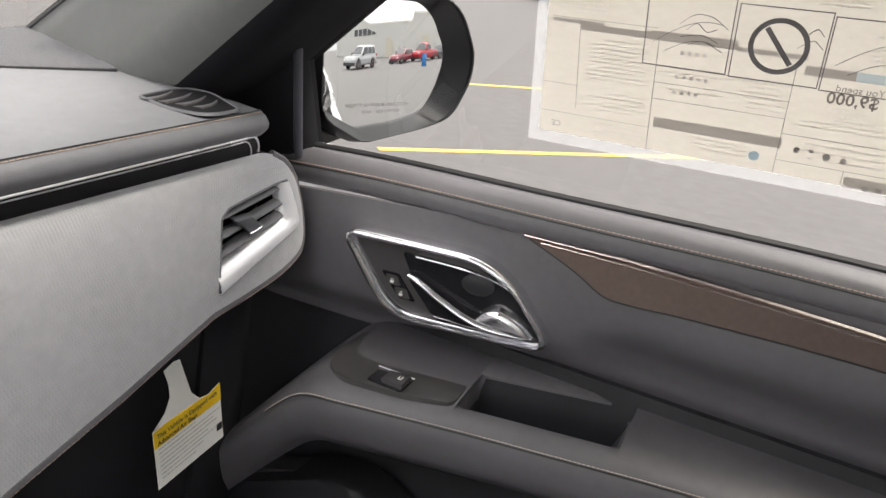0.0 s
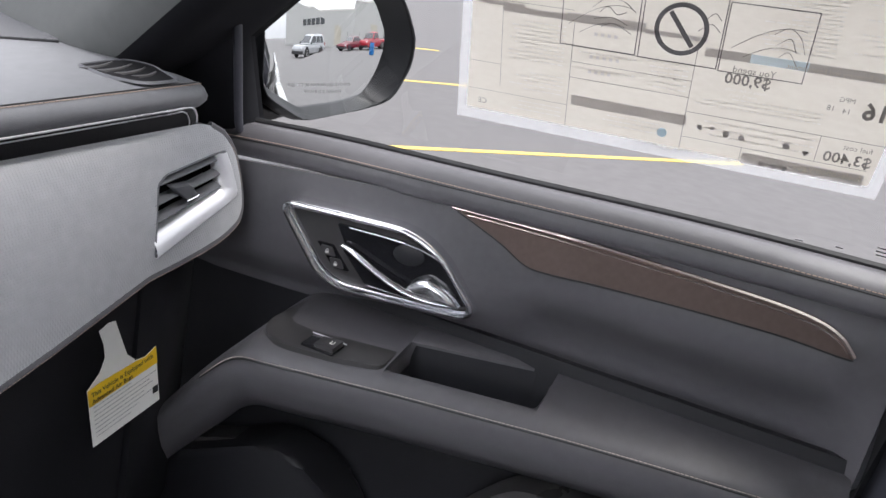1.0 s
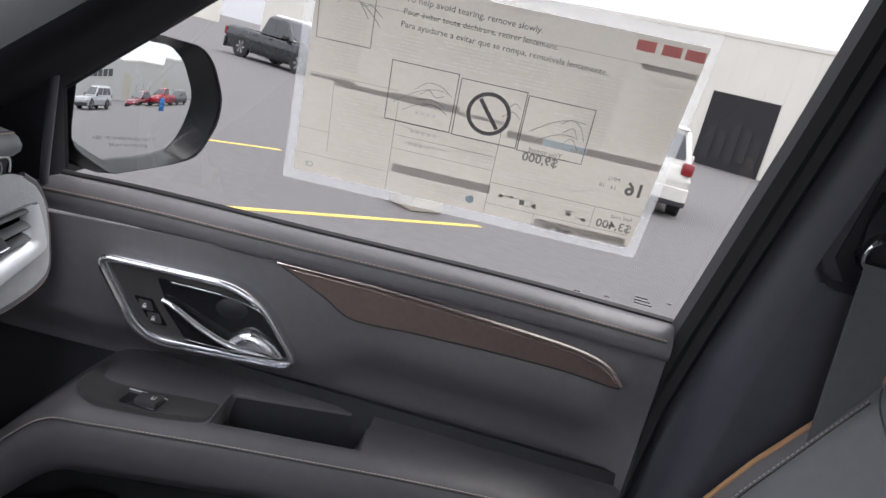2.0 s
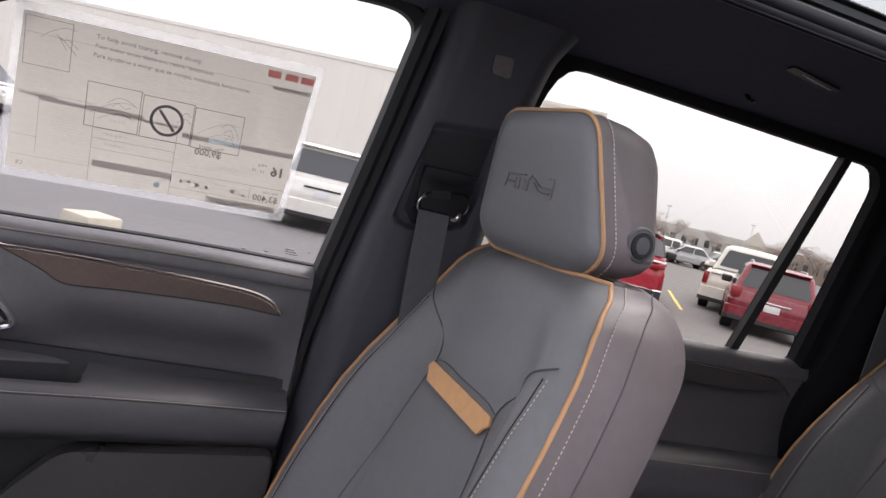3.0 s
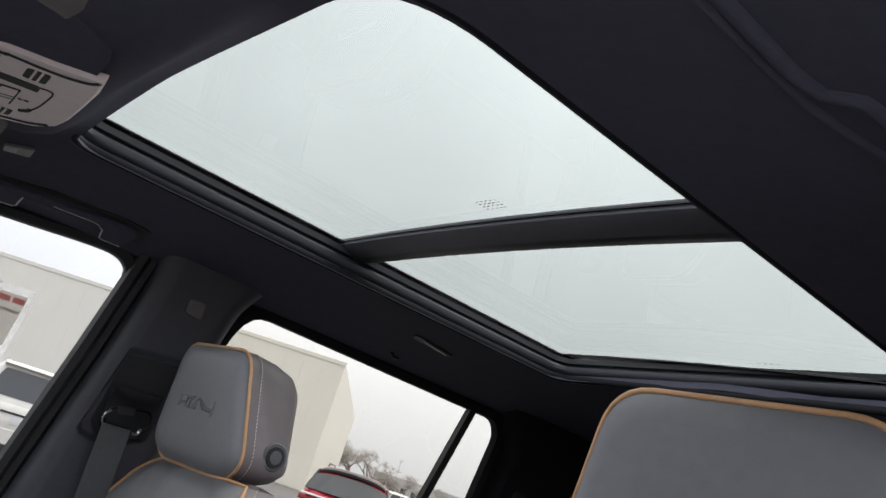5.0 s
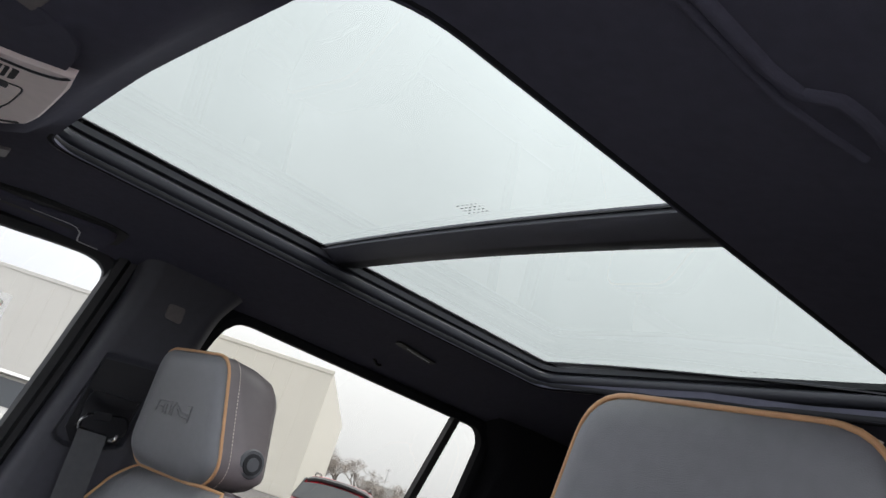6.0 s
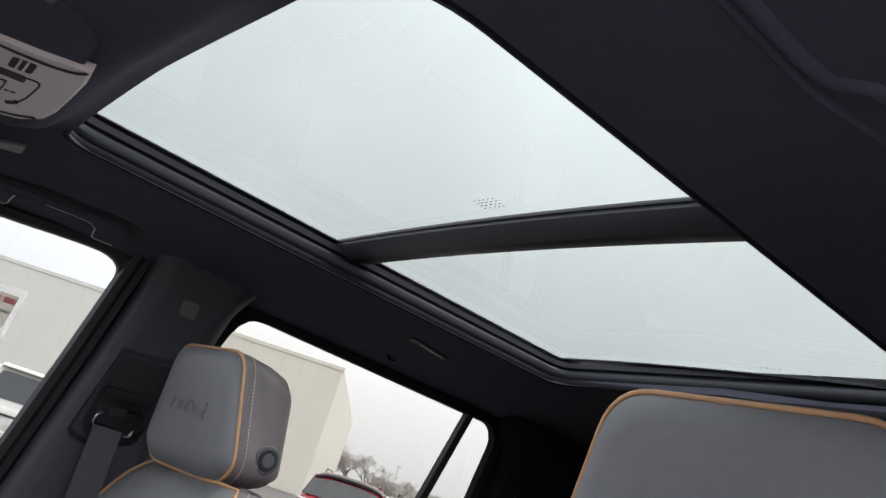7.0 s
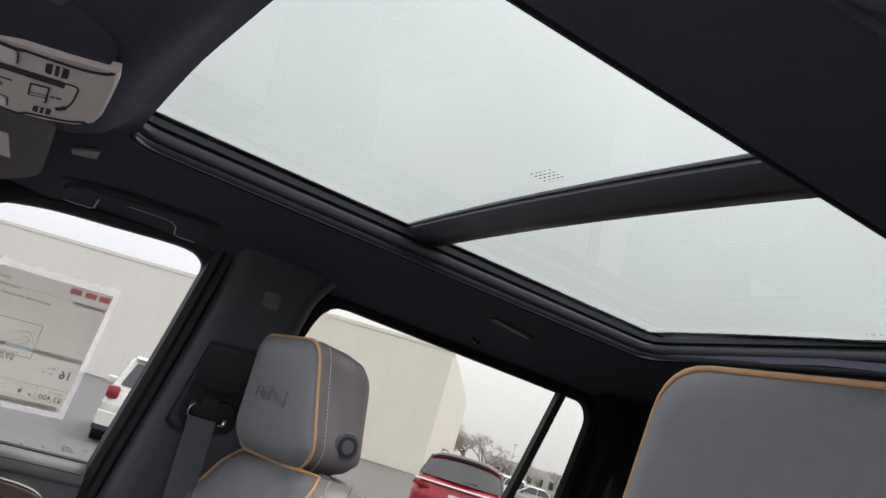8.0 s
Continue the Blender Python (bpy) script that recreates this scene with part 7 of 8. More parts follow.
def build_car(name, label, category, colour, loc, heading, L=4.7, W=1.85, H=1.72, kind="suv", group=""):
    """A parked vehicle: y runs from tail (0) to nose (L) before it is turned to its heading."""
    car = thing(name, label, category, group=group)
    P = PAINTS[colour]
    hwd = W / 2
    g0 = 0.27
    hood = H * (0.65 if kind == "crossover" else 0.60 if kind != "sedan" else 0.62)
    belt = hood
    cross = kind == "crossover"

    def c(nm, bm, m, label="", angle=40, parent=None):
        return part(nm, bm, m, parent or car, label, angle=angle)

    def plan(w, y0, y1, r):
        return rounded([(-w, y0), (w, y0), (w, y1), (-w, y1)], r, 5)
    # body: rounded slabs from sill to waist, the nose falling away
    rings = []
    for f, ins in ((0.0, 0.12), (0.05, 0.05), (0.14, 0.015), (0.30, 0.0), (0.55, 0.0), (0.62, -0.012), (0.68, 0.008), (0.86, 0.03), (0.95, 0.055), (1.0, 0.11)):
        z = g0 + (hood - g0) * f
        # the tail bulges about the bumper
        y0 = ins * 0.9 + (0.05 * max(0.0, f - 0.45) if kind != "pickup" else 0.0)
        y1 = L - ins - 0.10 * max(0.0, f - 0.5)
        ring = []
        for x, y in plan(hwd - ins, y0, y1, [0.40 if cross else 0.22, 0.40 if cross else 0.22, 0.42, 0.42]):
            drop = 0.16 * max(0.0, (y / L - 0.70) / 0.30) ** 2 * f
            if cross:
                # a rounded tailgate, fuller in the middle
                y += 0.10 * abs(x / hwd) ** 2.5 * max(0.0, 1 - y / 1.2)
            ring.append((x, y, z - drop))
        rings.append(ring)
    c("body", loft(rings), P, angle=38)
    # greenhouse: rear foot, rear top, front top, front foot
    a, b, d, e = {"pickup": (L * 0.355, L * 0.385, L * 0.57, L * 0.70), "sedan": (L * 0.12, L * 0.27, L * 0.52, L * 0.72), "van": (L * 0.015, L * 0.04, L * 0.74, L * 0.90), "crossover": (L * 0.02, L * 0.115, L * 0.52, L * 0.71)}.get(kind, (L * 0.02, L * 0.075, L * 0.54, L * 0.70))
    wb, wt = hwd - 0.05, hwd * 0.74

    def gpt(sx, y, f):
        """f: 0 at the waist, 1 at the roof."""
        return (sx * (wb + (wt - wb) * f), y, belt - 0.02 + (H - belt + 0.02) * f)
    secs = []
    for f in (0.0, 0.25, 0.5, 0.75, 0.84, 0.90, 0.94, 0.97, 0.99, 1.0):
        q = max(0.0, (f - 0.78) / 0.22)
        ins = 0.20 * (1 - math.sqrt(max(0.0, 1 - q * q)))
        ya, yd = a + (b - a) * f + ins * 0.8, e + (d - e) * f - ins
        w = wb + (wt - wb) * f - ins
        rr = 0.30 if cross else 0.16
        secs.append([(x, y + (0.14 * abs(x / wb) ** 2.2 * max(0.0, 1 - (y - ya) / 1.0) if cross else 0.0), belt - 0.02 + (H - belt + 0.02) * f - (0.055 * f * f * (x / wt) ** 2 if cross else 0.0)) for x, y in plan(w, ya, yd, [rr, rr, 0.30, 0.30])])
    c("cabin", loft(secs), P, angle=38)

    def slab(pts, off):
        """A pane on the body: pushed a little way out along its normal."""
        bm2 = bmesh.new()
        q = [Vector(p) for p in pts]
        nrm = Vector()
        for i in range(len(q)):
            nrm += q[i - 1].cross(q[i])
        nrm.normalize()
        cen = sum(q, Vector()) / len(q)
        if nrm.dot(cen - Vector((0, (a + e) / 2, belt + 0.2))) < 0:
            nrm = -nrm
        lo = [bm2.verts.new(p - nrm * 0.03) for p in q]
        hi = [bm2.verts.new(p + nrm * off) for p in q]
        bm2.faces.new(lo[::-1])
        bm2.faces.new(hi)
        for i in range(len(q)):
            bm2.faces.new((lo[i], lo[(i + 1) % len(q)], hi[(i + 1) % len(q)], hi[i]))
        return bm2
    gh = H - belt
    cuts = [0.07, 0.48, 0.93] if kind in ("pickup", "sedan") else [0.06, 0.30, 0.60, 0.94]
    for sx in (-1, 1):
        for u0, u1 in zip(cuts, cuts[1:]):
            def yy(u, f):
                ya, yd = a + (b - a) * f, e + (d - e) * f
                return ya + (yd - ya) * u
            ol = rounded([(u0 + 0.014, 0.10), (u1 - 0.014, 0.10), (u1 - 0.014, 0.80), (u0 + 0.014, 0.80)], 0.035, 3)
            c("side_window", slab([gpt(sx, yy(u, f), f) for u, f in ol], 0.006), CAR_GLASS, angle=20)
    for front in (False, True):
        if cross and not front:
            def tail(u, v):
                s1, f = -0.95 + 1.90 * u, 0.10 + 0.64 * v - 0.10 * abs(2 * u - 1) ** 3 * v
                x = s1 * (wb + (wt - wb) * f)
                return (x, a + (b - a) * f + 0.16 * abs(x / wb) ** 2.2 + 0.22 * max(0.0, abs(s1) - 0.84) - 0.016, belt - 0.02 + (H - belt + 0.02) * f - 0.055 * f * f * (x / wt) ** 2)
            c("rear_window", sheet(tail, 24, 6, 0.02), CAR_GLASS, "dark wrapped glass", angle=50)
            continue
        lo_w, hi_w = 0.86, 0.80
        f0, f1 = (0.10, 0.86) if front else (0.14, 0.80)
        pts = []
        for s, f in rounded([(-lo_w, f0), (lo_w, f0), (hi_w, f1), (-hi_w, f1)], 0.07, 4):
            y = (e + (d - e) * f) if front else (a + (b - a) * f)
            pts.append((s * (wb + (wt - wb) * f), y, belt - 0.02 + (H - belt + 0.02) * f))
        c("windscreen" if front else "rear_window", slab(pts, 0.012), CAR_GLASS, "dark glass", angle=20)
    if not kind == "pickup" and not kind == "sedan":
        yb = a + (b - a) * 0.92
        c("roof_spoiler", loft([[(x, yb + o + (0.13 * abs(x / wt) ** 2.2 if cross else 0.0), H - 0.085 + k - (0.055 * (x / wt) ** 2 + 0.05 * abs(x / wt) ** 6 if cross else 0.0)) for o, k in ((0.0, 0.0 - (0.05 if cross else 0.0)), (-0.12, 0.012 - (0.03 if cross else 0.0)), (-0.13, 0.03), (0.10, 0.075), (0.12, 0.03))] for x in [wt * (0.98 if cross else 0.92) * (-1 + 0.1 * i) for i in range(21)]]), TRIM_DARK if cross else P, "dark roof spoiler" if cross else "")
    # wheels
    wr = {"pickup": 0.41, "sedan": 0.32}.get(kind, 0.36)
    for sx in (-1, 1):
        for y in (L * 0.20, L * 0.80):
            bm = bmesh.new()
            pr = [(0.0, wr * 0.62), (0.02, wr * 0.66), (0.02, wr * 0.94), (-0.01, wr), (-0.19, wr), (-0.22, wr * 0.94), (-0.22, wr * 0.6)]
            rr = []
            for k in range(28):
                an = 2 * math.pi * k / 28
                rr.append([(sx * (hwd - 0.005 + px), y + pz * math.cos(an), wr + pz * math.sin(an)) for px, pz in pr])
            loft(rr + rr[:1], closed=False, bm=bm)
            wl = c("wheel", bm, TYRE, "black tyre", 30)
            bm = bmesh.new()
            for k in range(6):
                an = 2 * math.pi * k / 6
                p = [(math.cos(an + q) * r, math.sin(an + q) * r) for q, r in ((-0.25, 0.05), (0.25, 0.05), (0.16, wr * 0.64), (-0.16, wr * 0.64))]
                lo = [bm.verts.new((sx * (hwd - 0.03), y + u, wr + v)) for u, v in p]
                hi = [bm.verts.new((sx * (hwd + 0.008), y + u, wr + v)) for u, v in p]
                bm.faces.new(lo)
                bm.faces.new(hi)
                for j in range(4):
                    bm.faces.new((lo[j], lo[(j + 1) % 4], hi[(j + 1) % 4], hi[j]))
            c("rim", bm, RIM, "alloy rim", 20, wl)
            bm = bmesh.new()
            bmesh.ops.create_cone(bm, cap_ends=True, segments=28, radius1=wr * 1.14, radius2=wr * 1.14, depth=0.02, matrix=Matrix.Translation((sx * (hwd - 0.007), y, wr + 0.02)) @ Euler((0, radians(90), 0)).to_matrix().to_4x4())
            c("wheel_arch", bm, TRIM_DARK, angle=30)
    # bumpers follow the rounded plan
    def band(z0, z1, out, m, nm, label="", y_to=0.35, front=False):
        ol = [(x, y) for x, y in rounded([(-hwd - out, 0.6), (-hwd - out, -out), (hwd + out, -out), (hwd + out, 0.6)], [0.0, 0.42 if cross else 0.23, 0.42 if cross else 0.23, 0.0], 6) if y < y_to]
        if front:
            ol = [(x, L - y) for x, y in ol]
        rg = [[(x, y, z) for x, y in ol] for z in (z0, z0 + 0.02, z1 - 0.02, z1)]
        k = [0.03, 0.0, 0.0, 0.03]
        rg = [[(x * (1 - kk * 0.5), y + (kk if not front else -kk), z) for x, y, z in r] for kk, r in zip(k, rg)]
        bm = loft(rg, closed=False)
        c(nm, bm, m, label, 40)
    zt = g0 + (hood - g0) * (0.24 if cross else 0.44)
    if cross:
        band(g0 - 0.04, zt, 0.012, TRIM_DARK, "rear_bumper", "dark lower bumper")
        band(zt - 0.015, zt + 0.03, 0.020, CHROME, "bumper_trim", "bright bumper strip", 0.22)
        for sx in (-1, 1):
            c("exhaust_tip", box(sx * hwd * 0.55, sx * hwd * 0.80, -0.035, 0.05, g0 - 0.01, g0 + 0.06, 0.02), CHROME, "bright exhaust tip")
    else:
        band(g0 + 0.02, zt, 0.03, TRIM_DARK if kind == "pickup" and colour != "white" else P, "rear_bumper")
        band(g0 - 0.02, g0 + 0.10, 0.034, TRIM_DARK, "bumper_valance", "dark lower edge")
    band(g0 - 0.02, g0 + 0.22, 0.015, TRIM_DARK, "front_bumper", front=True)
    for sx in (-1, 1):
        if cross:
            ol = [(sx * hwd * 0.62, belt - 0.200), (sx * hwd * 0.62, belt - 0.150), (sx * hwd * 0.95, belt - 0.085), (sx * hwd * 0.97, belt - 0.185)]
            c("tail_lamp", prism(rounded(ol, 0.015), "y", 0.03, 0.30, 0.006), LAMP_RED, "slim red tail lamp")
        elif kind == "pickup":
            c("tail_lamp", box(sx * hwd * 0.86, sx * (hwd - 0.002), -0.012, 0.12, belt - 0.42, belt - 0.10, 0.02), LAMP_RED, "tall red tail lamp")
        elif kind == "suv":
            c("tail_lamp", box(sx * hwd * 0.74, sx * (hwd - 0.012), -0.005, 0.24, belt - 0.20, belt + 0.05, 0.05), LAMP_RED, "tall red tail lamp")
        else:
            c("tail_lamp", box(sx * hwd * 0.72, sx * (hwd - 0.012), -0.005, 0.20, belt - 0.30, belt - 0.04, 0.04), LAMP_RED, "red tail lamp")
        c("head_lamp", box(sx * hwd * 0.58, sx * hwd * 0.90, L - 0.26, L - 0.06, hood - 0.36, hood - 0.22, 0.05), LAMP_CLEAR)
        c("door_mirror", box(sx * (hwd - 0.06), sx * (hwd + 0.19), L * 0.63, L * 0.66, belt - 0.02, belt + 0.15, 0.045, 3), TRIM_DARK if colour != "white" else P)
        for y in (L * 0.30, L * 0.47):
            c("door_handle", box(sx * (hwd - 0.05), sx * (hwd + 0.008), y, y + 0.2, belt - 0.17, belt - 0.13, 0.012), P)
    c("number_plate", box(-0.16, 0.16, -0.012, 0.04, belt - 0.36, belt - 0.21, 0.006), PLATE, "blank number plate")
    if kind == "pickup":
        c("load_bed", box(-hwd * 0.84, hwd * 0.84, 0.10, L * 0.35, belt - 0.45, belt + 0.008, 0.0), TRIM_DARK, "dark load bed cover")
        c("tailgate_line", box(-hwd * 0.82, hwd * 0.82, -0.004, 0.06, belt - 0.12, belt - 0.105, 0.0), TRIM_DARK)
    elif cross:
        bar = [(x, 0.052 + 0.13 * abs(x / hwd) ** 2.6) for x in [hwd * 0.97 * (-1 + 0.1 * i) for i in range(21)]]
        c("chrome_bar", loft([[(x, y - 0.045, belt - 0.075), (x, y - 0.055, belt - 0.06), (x, y - 0.045, belt - 0.035), (x, y + 0.05, belt - 0.035), (x, y + 0.05, belt - 0.075)] for x, y in bar]), SATIN, "bright bar across the tailgate")
        c("wiper", tube([(0.02, a + (b - a) * 0.16 - 0.02, belt + gh * 0.16), (0.34, a + (b - a) * 0.20 - 0.02, belt + gh * 0.20)], 0.014, 6), TRIM_DARK)
    else:
        c("tailgate_bar", box(-hwd * 0.40, hwd * 0.40, -0.002, 0.08, belt - 0.185, belt - 0.15, 0.012), TRIM_DARK if colour == "white" else CHROME)
    if kind in ("suv", "van", "crossover"):
        for sx in (-1, 1):
            x = sx * wt * 0.84
            c("roof_rail", tube([(x, L * 0.17, H - 0.03), (x, L * 0.20, H + 0.025), (x, L * 0.47, H + 0.025), (x, L * 0.51, H - 0.03)], 0.016, 6), TRIM_DARK if cross else RIM)
    an = math.atan2(-heading[0], heading[1])
    car.matrix_basis = Matrix.Translation((loc[0], loc[1], 0)) @ Euler((0, 0, an)).to_matrix().to_4x4()
    return car


HD = (LD.x, LD.y)
# tail centre and heading of each
build_car("parked_suv", "older off-white SUV parked on the asphalt, seen from behind", "car", "white", (15.0, -2.3), (0.99, -0.14), 4.75, 1.87, 1.75)
build_car("parked_crossover", "bright red crossover parked with its tail to the camera", "car", "red", (13.30, -8.25), (0.82, -0.57), 5.0, 1.96, 1.74, "crossover")
build_car("parked_pickup", "white pickup truck parked beside a red car", "truck", "white", (15.84, -13.64), HD, 5.6, 2.0, 1.85, "pickup")
build_car("parked_hatchback", "dark red car parked near a yellow line", "car", "maroon", (12.45, -11.63), (0.78, -0.62), 4.4, 1.8, 1.55)
build_car("parked_pickup", "black double-cab pickup truck parked across the lot", "truck", "black", (33.0, 12.4), (-0.52, -0.855), 5.9, 2.06, 1.96, "pickup")
build_car("parked_van", "white passenger van parked behind a black truck", "van", "white", (37.2, 12.4), (-0.30, -0.95), 5.4, 2.0, 2.1, "van")
build_car("parked_suv", "silver SUV parked by a pale building", "car", "silver", (7.7, -31.5), (-0.75, 0.60), 4.8, 1.9, 1.62)
build_car("parked_sedan", "maroon sedan parked by a pale building", "car", "maroon", (14.0, -30.6), (-0.85, 0.5), 4.6, 1.8, 1.45, "sedan")
build_car("parked_pickup", "red pickup truck parked near a blue barrel", "truck", "red", (18.5, -31.8), (-0.85, 0.5), 5.6, 2.0, 1.9, "pickup")
build_car("parked_suv", "dark grey SUV standing on the open lot", "car", "grey", (22.5, -34.0), (-0.85, 0.5), 4.7, 1.85, 1.7)
rnd = random.Random(11)
for i, (az, dist, col, kd) in enumerate(((122.3, 62, "white", "sedan"), (123.6, 60, "grey", "suv"), (124.8, 64, "silver", "sedan"), (126.2, 58, "white", "suv"), (127.4, 63, "blue", "sedan"), (128.6, 57, "silver", "sedan"), (129.9, 60, "white", "sedan"), (131.2, 58, "grey", "sedan"), (132.6, 60, "white", "suv"))):
    build_car("far_parked_car", "distant %s car in a row along the lot" % col, "car", col, (dist * math.sin(radians(az)), dist * math.cos(radians(az))), (0.35 * (1 if i % 2 else -1), 0.9), 4.6, 1.8, 1.5 if kd == "sedan" else 1.7, kd, group="far parked cars")

# pale concrete block
blk = tagged(part("concrete_block", box(0.27, 0.75, -0.22, 0.22, 0, 0.34, 0.03), CONCRETE), "pale chipped concrete block on the asphalt", "block")
blk.matrix_basis = Matrix.Translation((8.42, 1.53, 0)) @ Euler((0, 0, math.atan2(-0.54, 0.57))).to_matrix().to_4x4()
# blue barrel
bar = bmesh.new()
prof = [(0.27, 0), (0.29, 0.05), (0.28, 0.3), (0.295, 0.32), (0.28, 0.34), (0.28, 0.6), (0.295, 0.62), (0.28, 0.64), (0.28, 0.9), (0.26, 0.92)]
loft([[(r * math.cos(2 * math.pi * k / 20), r * math.sin(2 * math.pi * k / 20), z) for k in range(20)] for r, z in prof], bm=bar)
ob = tagged(part("barrel", bar, mat("blue plastic", (0.02, 0.16, 0.42), 0.4)), "blue plastic barrel standing on the lot", "barrel")
ob.location = (11.7, -21.2, 0)

# rooftop vents on the long building
for s, y, h in ((9, 3, 0.7), (20, 3, 0.5), (30, 4, 0.9), (38, 3, 0.6), (26, 3, 0.45)):
    bpart("roof_vent", box(s, s + 0.3, y, y + 0.3, 8.5, 8.65 + h * 0.6, 0.05), GREY_WALL)
    bpart("roof_vent_cap", box(s - 0.08, s + 0.38, y - 0.08, y + 0.38, 8.65 + h * 0.6, 8.77 + h * 0.6, 0.05), GREY_WALL)
bpart("eave_trim", box(-0.2, 62, -0.06, 0.02, 8.45, 8.72, 0.02), WHITE_WALL)
# dark shapes on the slab, for things dimly seen in the open bay
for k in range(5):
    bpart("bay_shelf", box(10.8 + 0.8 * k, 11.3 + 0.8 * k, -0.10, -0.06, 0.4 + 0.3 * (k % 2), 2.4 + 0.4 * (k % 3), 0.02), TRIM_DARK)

# second building, behind the car, seen in the mirror
C2 = Vector((19.5, -50.0, 0))
d1 = Vector((0.90, -0.44, 0)).normalized()
d2 = Vector((-0.44, -0.90, 0)).normalized()
b2 = thing("grey_building", "pale grey commercial building with a grey door", "building", at=tuple(C2))


def b2part(name, bm, m, label=""):
    bm.transform(Matrix(((d1.x, d2.x, 0, 0), (d1.y, d2.y, 0, 0), (0, 0, 1, 0), (0, 0, 0, 1))))
    return part(name, bm, m, b2, label, smooth=False)


b2part("wall", box(0, 26, 0, 32, 0, 7.5, 0.05), GREY_WALL, "pale grey wall")
b2part("parapet", box(-0.1, 26.1, -0.1, 32.1, 7.5, 7.8, 0.03), WHITE_WALL)
b2part("bay_door", box(8, 11, -0.08, 0.1, 0, 3.6, 0.02), CONCRETE, "grey roller door")
b2part("door", box(-0.08, 0.1, 4, 6.5, 0, 3.4, 0.02), CONCRETE, "grey double door")
for k in range(5):
    b2part("window", box(-0.07, 0.1, 11 + 2.2 * k, 12.8 + 2.2 * k, 3.2, 4.2, 0.02), CAR_GLASS)
# fence by the building
for k in range(8):
    p = C2 + Vector((-3 + 1.6 * k, 5.0, 0))
    ob = tagged(part("fence_post", tube([p, p + Vector((0, 0, 2.0))], 0.04, 6), TRIM_DARK), "thin dark fence post by the building", "fence", group="fence posts")

# ---------------- far buildings, poles, bare trees ----------------
def far_box(name, label, az0, az1, dist, h, m, depth=12.0):
    p = [Vector((dist * math.sin(radians(a)), dist * math.cos(radians(a)), 0)) for a in (az0, az1)]
    out = Vector((math.sin(radians((az0 + az1) / 2)), math.cos(radians((az0 + az1) / 2)), 0)) * depth
    ring = [p[0], p[1], p[1] + out, p[0] + out]
    bm = loft([[tuple(q) for q in ring], [tuple(q + Vector((0, 0, h))) for q in ring]])
    root = thing(name, label, "building")
    part("wall", bm, m, root, smooth=False)
    for k in range(1, 9):
        a, b = p[0].lerp(p[1], (k - 0.30) / 9), p[0].lerp(p[1], (k + 0.15) / 9)
        inn = -out.normalized() * 0.1
        bm = loft([[tuple(q) for q in (a + inn + Vector((0, 0, h * 0.35)), b + inn + Vector((0, 0, h * 0.35)), b + Vector((0, 0, h * 0.35)), a + Vector((0, 0, h * 0.35)))], [tuple(q) for q in (a + inn + Vector((0, 0, h * 0.65)), b + inn + Vector((0, 0, h * 0.65)), b + Vector((0, 0, h * 0.65)), a + Vector((0, 0, h * 0.65)))]])
        part("window", bm, CAR_GLASS, root, smooth=False)
    return root


far_box("far_store", "long low grey store far across the lot", 123.0, 130.2, 150, 4.6, GREY_WALL)
far_box("far_store", "low brown building far off", 131.0, 137.0, 140, 4.2, mat("brown wall", (0.22, 0.17, 0.14), 0.7))
house = far_box("far_house", "pale gabled house far across the road", 130.0, 131.6, 128, 3.6, WHITE_WALL, 7.0)
hp0, hp1 = [Vector((128 * math.sin(radians(q)), 128 * math.cos(radians(q)), 3.6)) for q in (129.9, 131.7)]
ho = Vector((math.sin(radians(130.8)), math.cos(radians(130.8)), 0)) * 7.6
hm = (hp0 + hp1) / 2 + Vector((0, 0, 2.3))
part("roof", loft([[hp0 - ho * 0.05, hp1 - ho * 0.05, hm - ho * 0.05], [hp0 + ho, hp1 + ho, hm + ho]]), mat("pale gable boards", (0.60, 0.57, 0.51), 0.8), house, "pale gable", smooth=False)
far_box("far_store", "long pale building beyond the lot", 55.0, 68.0, 110, 6.0, WHITE_WALL)

BARK = mat("grey brown bark", (0.28, 0.25, 0.23), 0.9, var=0.25, var_scale=3)
TWIG = mat("fine bare twigs", (0.40, 0.36, 0.33), 0.9, var=0.25, var_scale=2)


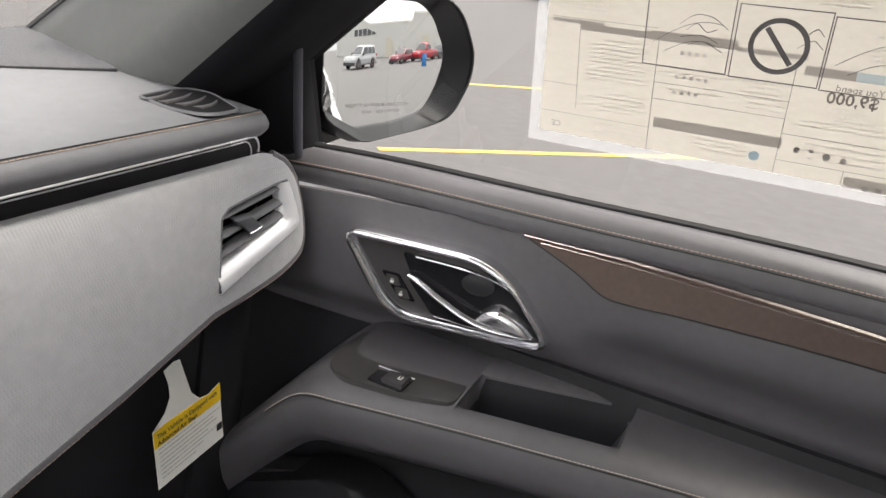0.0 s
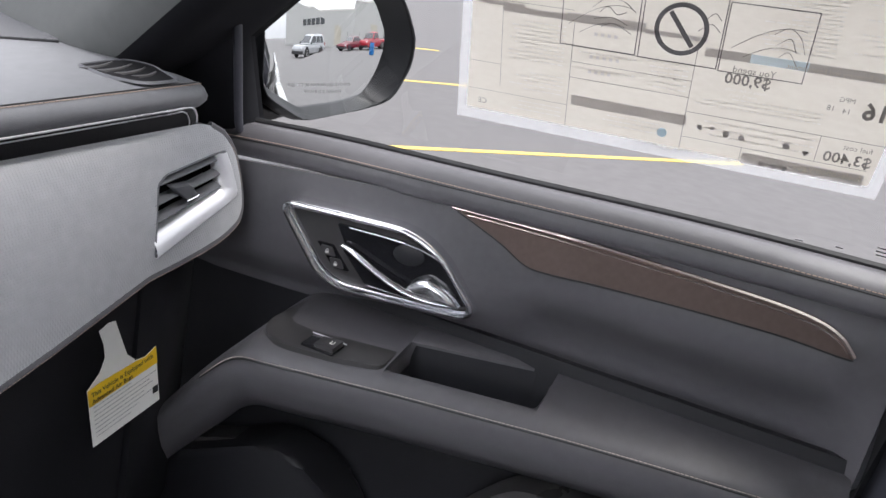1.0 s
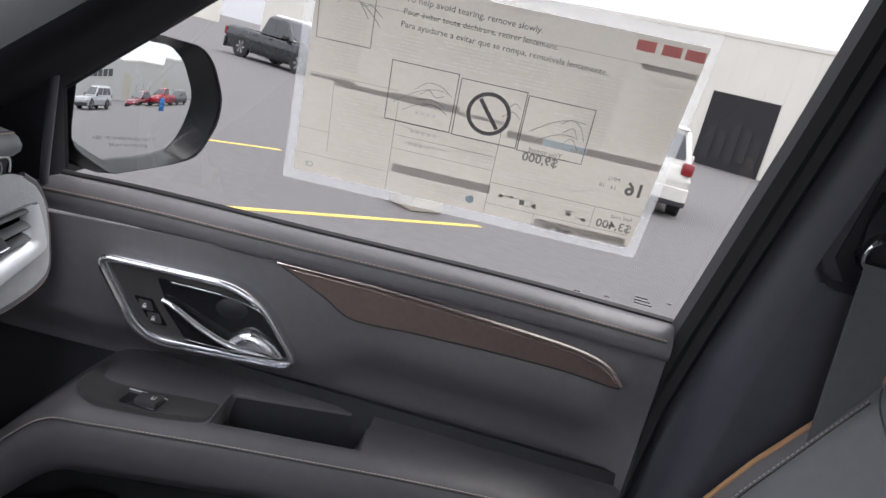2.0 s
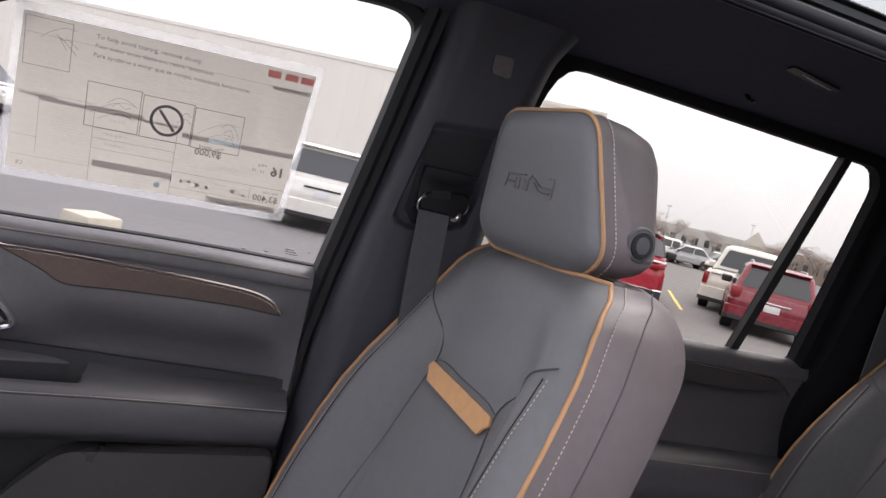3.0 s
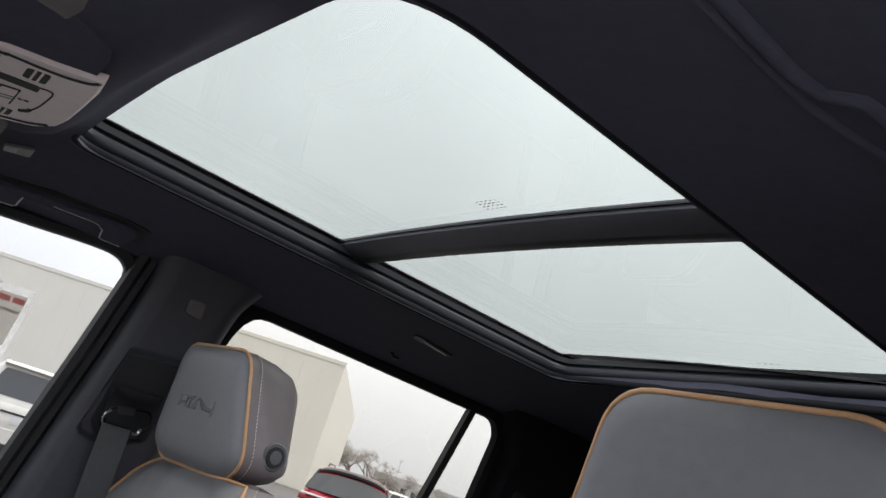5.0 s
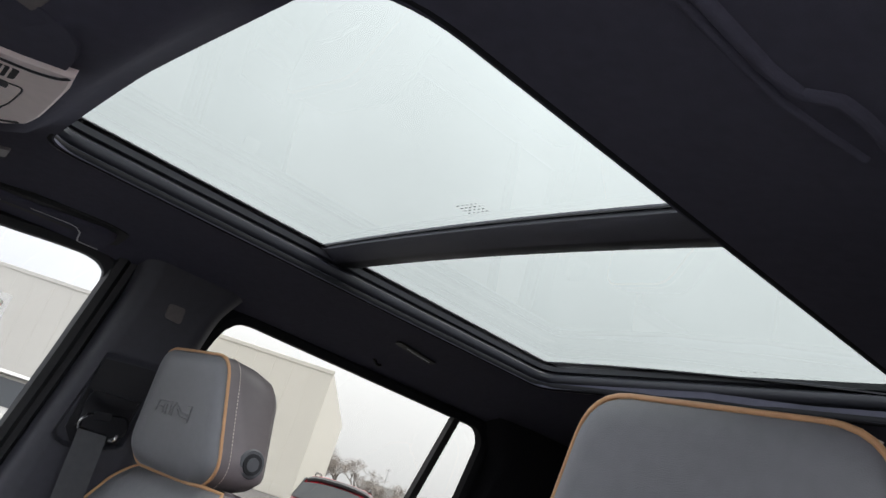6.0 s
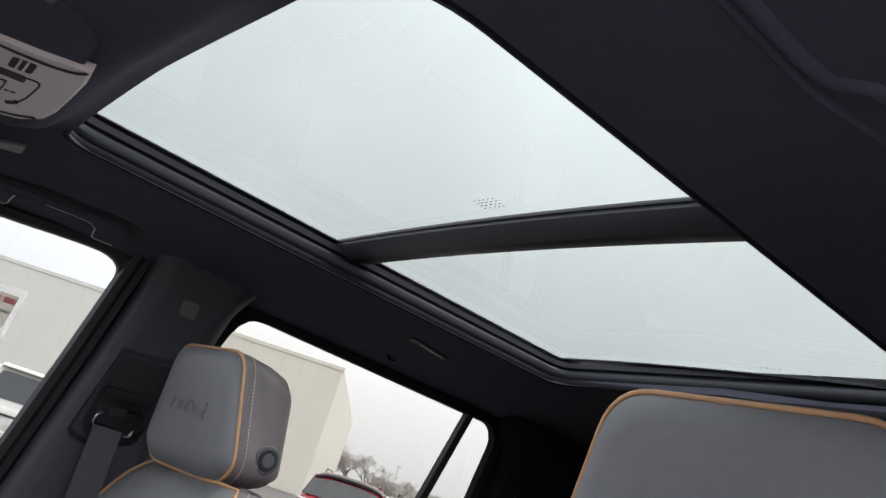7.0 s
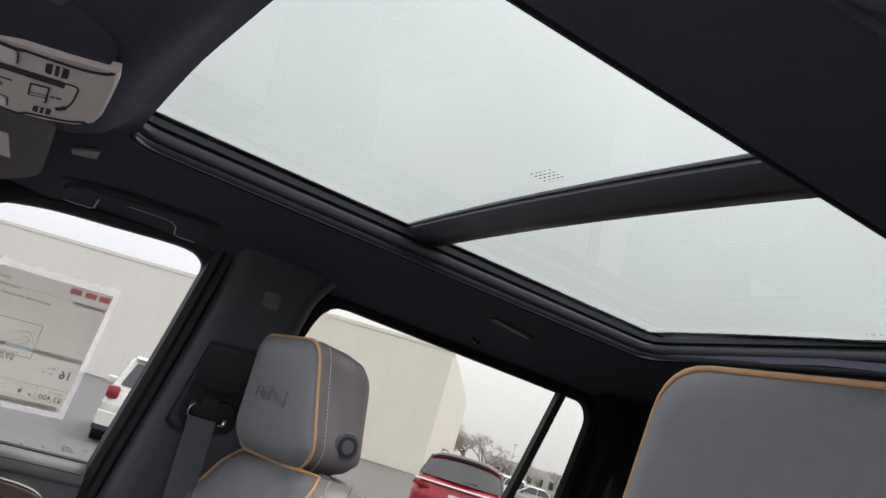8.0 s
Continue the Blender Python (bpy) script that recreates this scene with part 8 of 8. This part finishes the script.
def build_tree(seed, h):
    rnd = random.Random(seed)
    t = thing("bare_tree", "leafless winter tree with a fine twiggy crown", "tree", group="bare trees")
    trunk = bmesh.new()
    twigs = bmesh.new()

    def grow(p, d, length, r, depth):
        q = p + d * length
        mid = p.lerp(q, 0.5) + Vector((rnd.uniform(-1, 1), rnd.uniform(-1, 1), 0)) * length * 0.06
        tube([p, mid, q], lambda s: r * (1 - 0.4 * s), 5 if depth < 3 else 3, bm=trunk if depth < 3 else twigs)
        if depth >= 6:
            return
        n = 4 if depth < 2 else 3
        for k in range(n):
            ax = Vector((rnd.uniform(-1, 1), rnd.uniform(-1, 1), rnd.uniform(-0.1, 0.5))).normalized()
            nd = (d * 0.62 + ax * 0.85).normalized()
            grow(p.lerp(q, rnd.uniform(0.45, 1.0)), nd, length * rnd.uniform(0.60, 0.80), max(0.012, r * 0.52), depth + 1)
    grow(Vector((0, 0, 0)), Vector((0, 0, 1)), h * 0.26, h * 0.020, 0)
    part("trunk", trunk, BARK, t, "grey trunk and limbs", angle=80)
    part("crown", twigs, TWIG, t, "fine bare twigs", angle=80)
    return t


trees = [build_tree(3, 13.0), build_tree(8, 11.5)]
spots = [(121.2, 105, 0.95), (122.6, 118, 1.0), (124.0, 120, 0.62), (125.4, 132, 0.80), (126.9, 125, 0.62), (128.2, 135, 0.72), (129.2, 140, 0.6), (123.3, 128, 0.7), (132.4, 120, 0.8), (133.6, 126, 0.85), (134.9, 110, 0.8), (137.0, 125, 0.9), (120.0, 130, 1.0), (60.0, 120, 1.0), (66.0, 125, 1.1)]
for i, (az, dist, s) in enumerate(spots):
    m = Matrix.Translation((dist * math.sin(radians(az)), dist * math.cos(radians(az)), 0)) @ Euler((0, 0, i * 1.3)).to_matrix().to_4x4() @ Matrix.Scale(s, 4)
    if i < 2:
        trees[i].matrix_basis = m
    else:
        copy_thing(trees[i % 2], m)
for az, dist, h in ((124.6, 140, 7.2), (130.4, 150, 7.6)):
    p = Vector((dist * math.sin(radians(az)), dist * math.cos(radians(az)), 0))
    ob = thing("lamp_post", "tall thin grey car park lamp post", "street lamp", group="lamp posts", at=tuple(p))
    part("pole", tube([(0, 0, 0), (0, 0, h)], 0.05, 6), RIM, ob)
    part("lamp_head", box(-0.5, 0.5, -0.2, 0.2, h, h + 0.15, 0.03), RIM, ob)
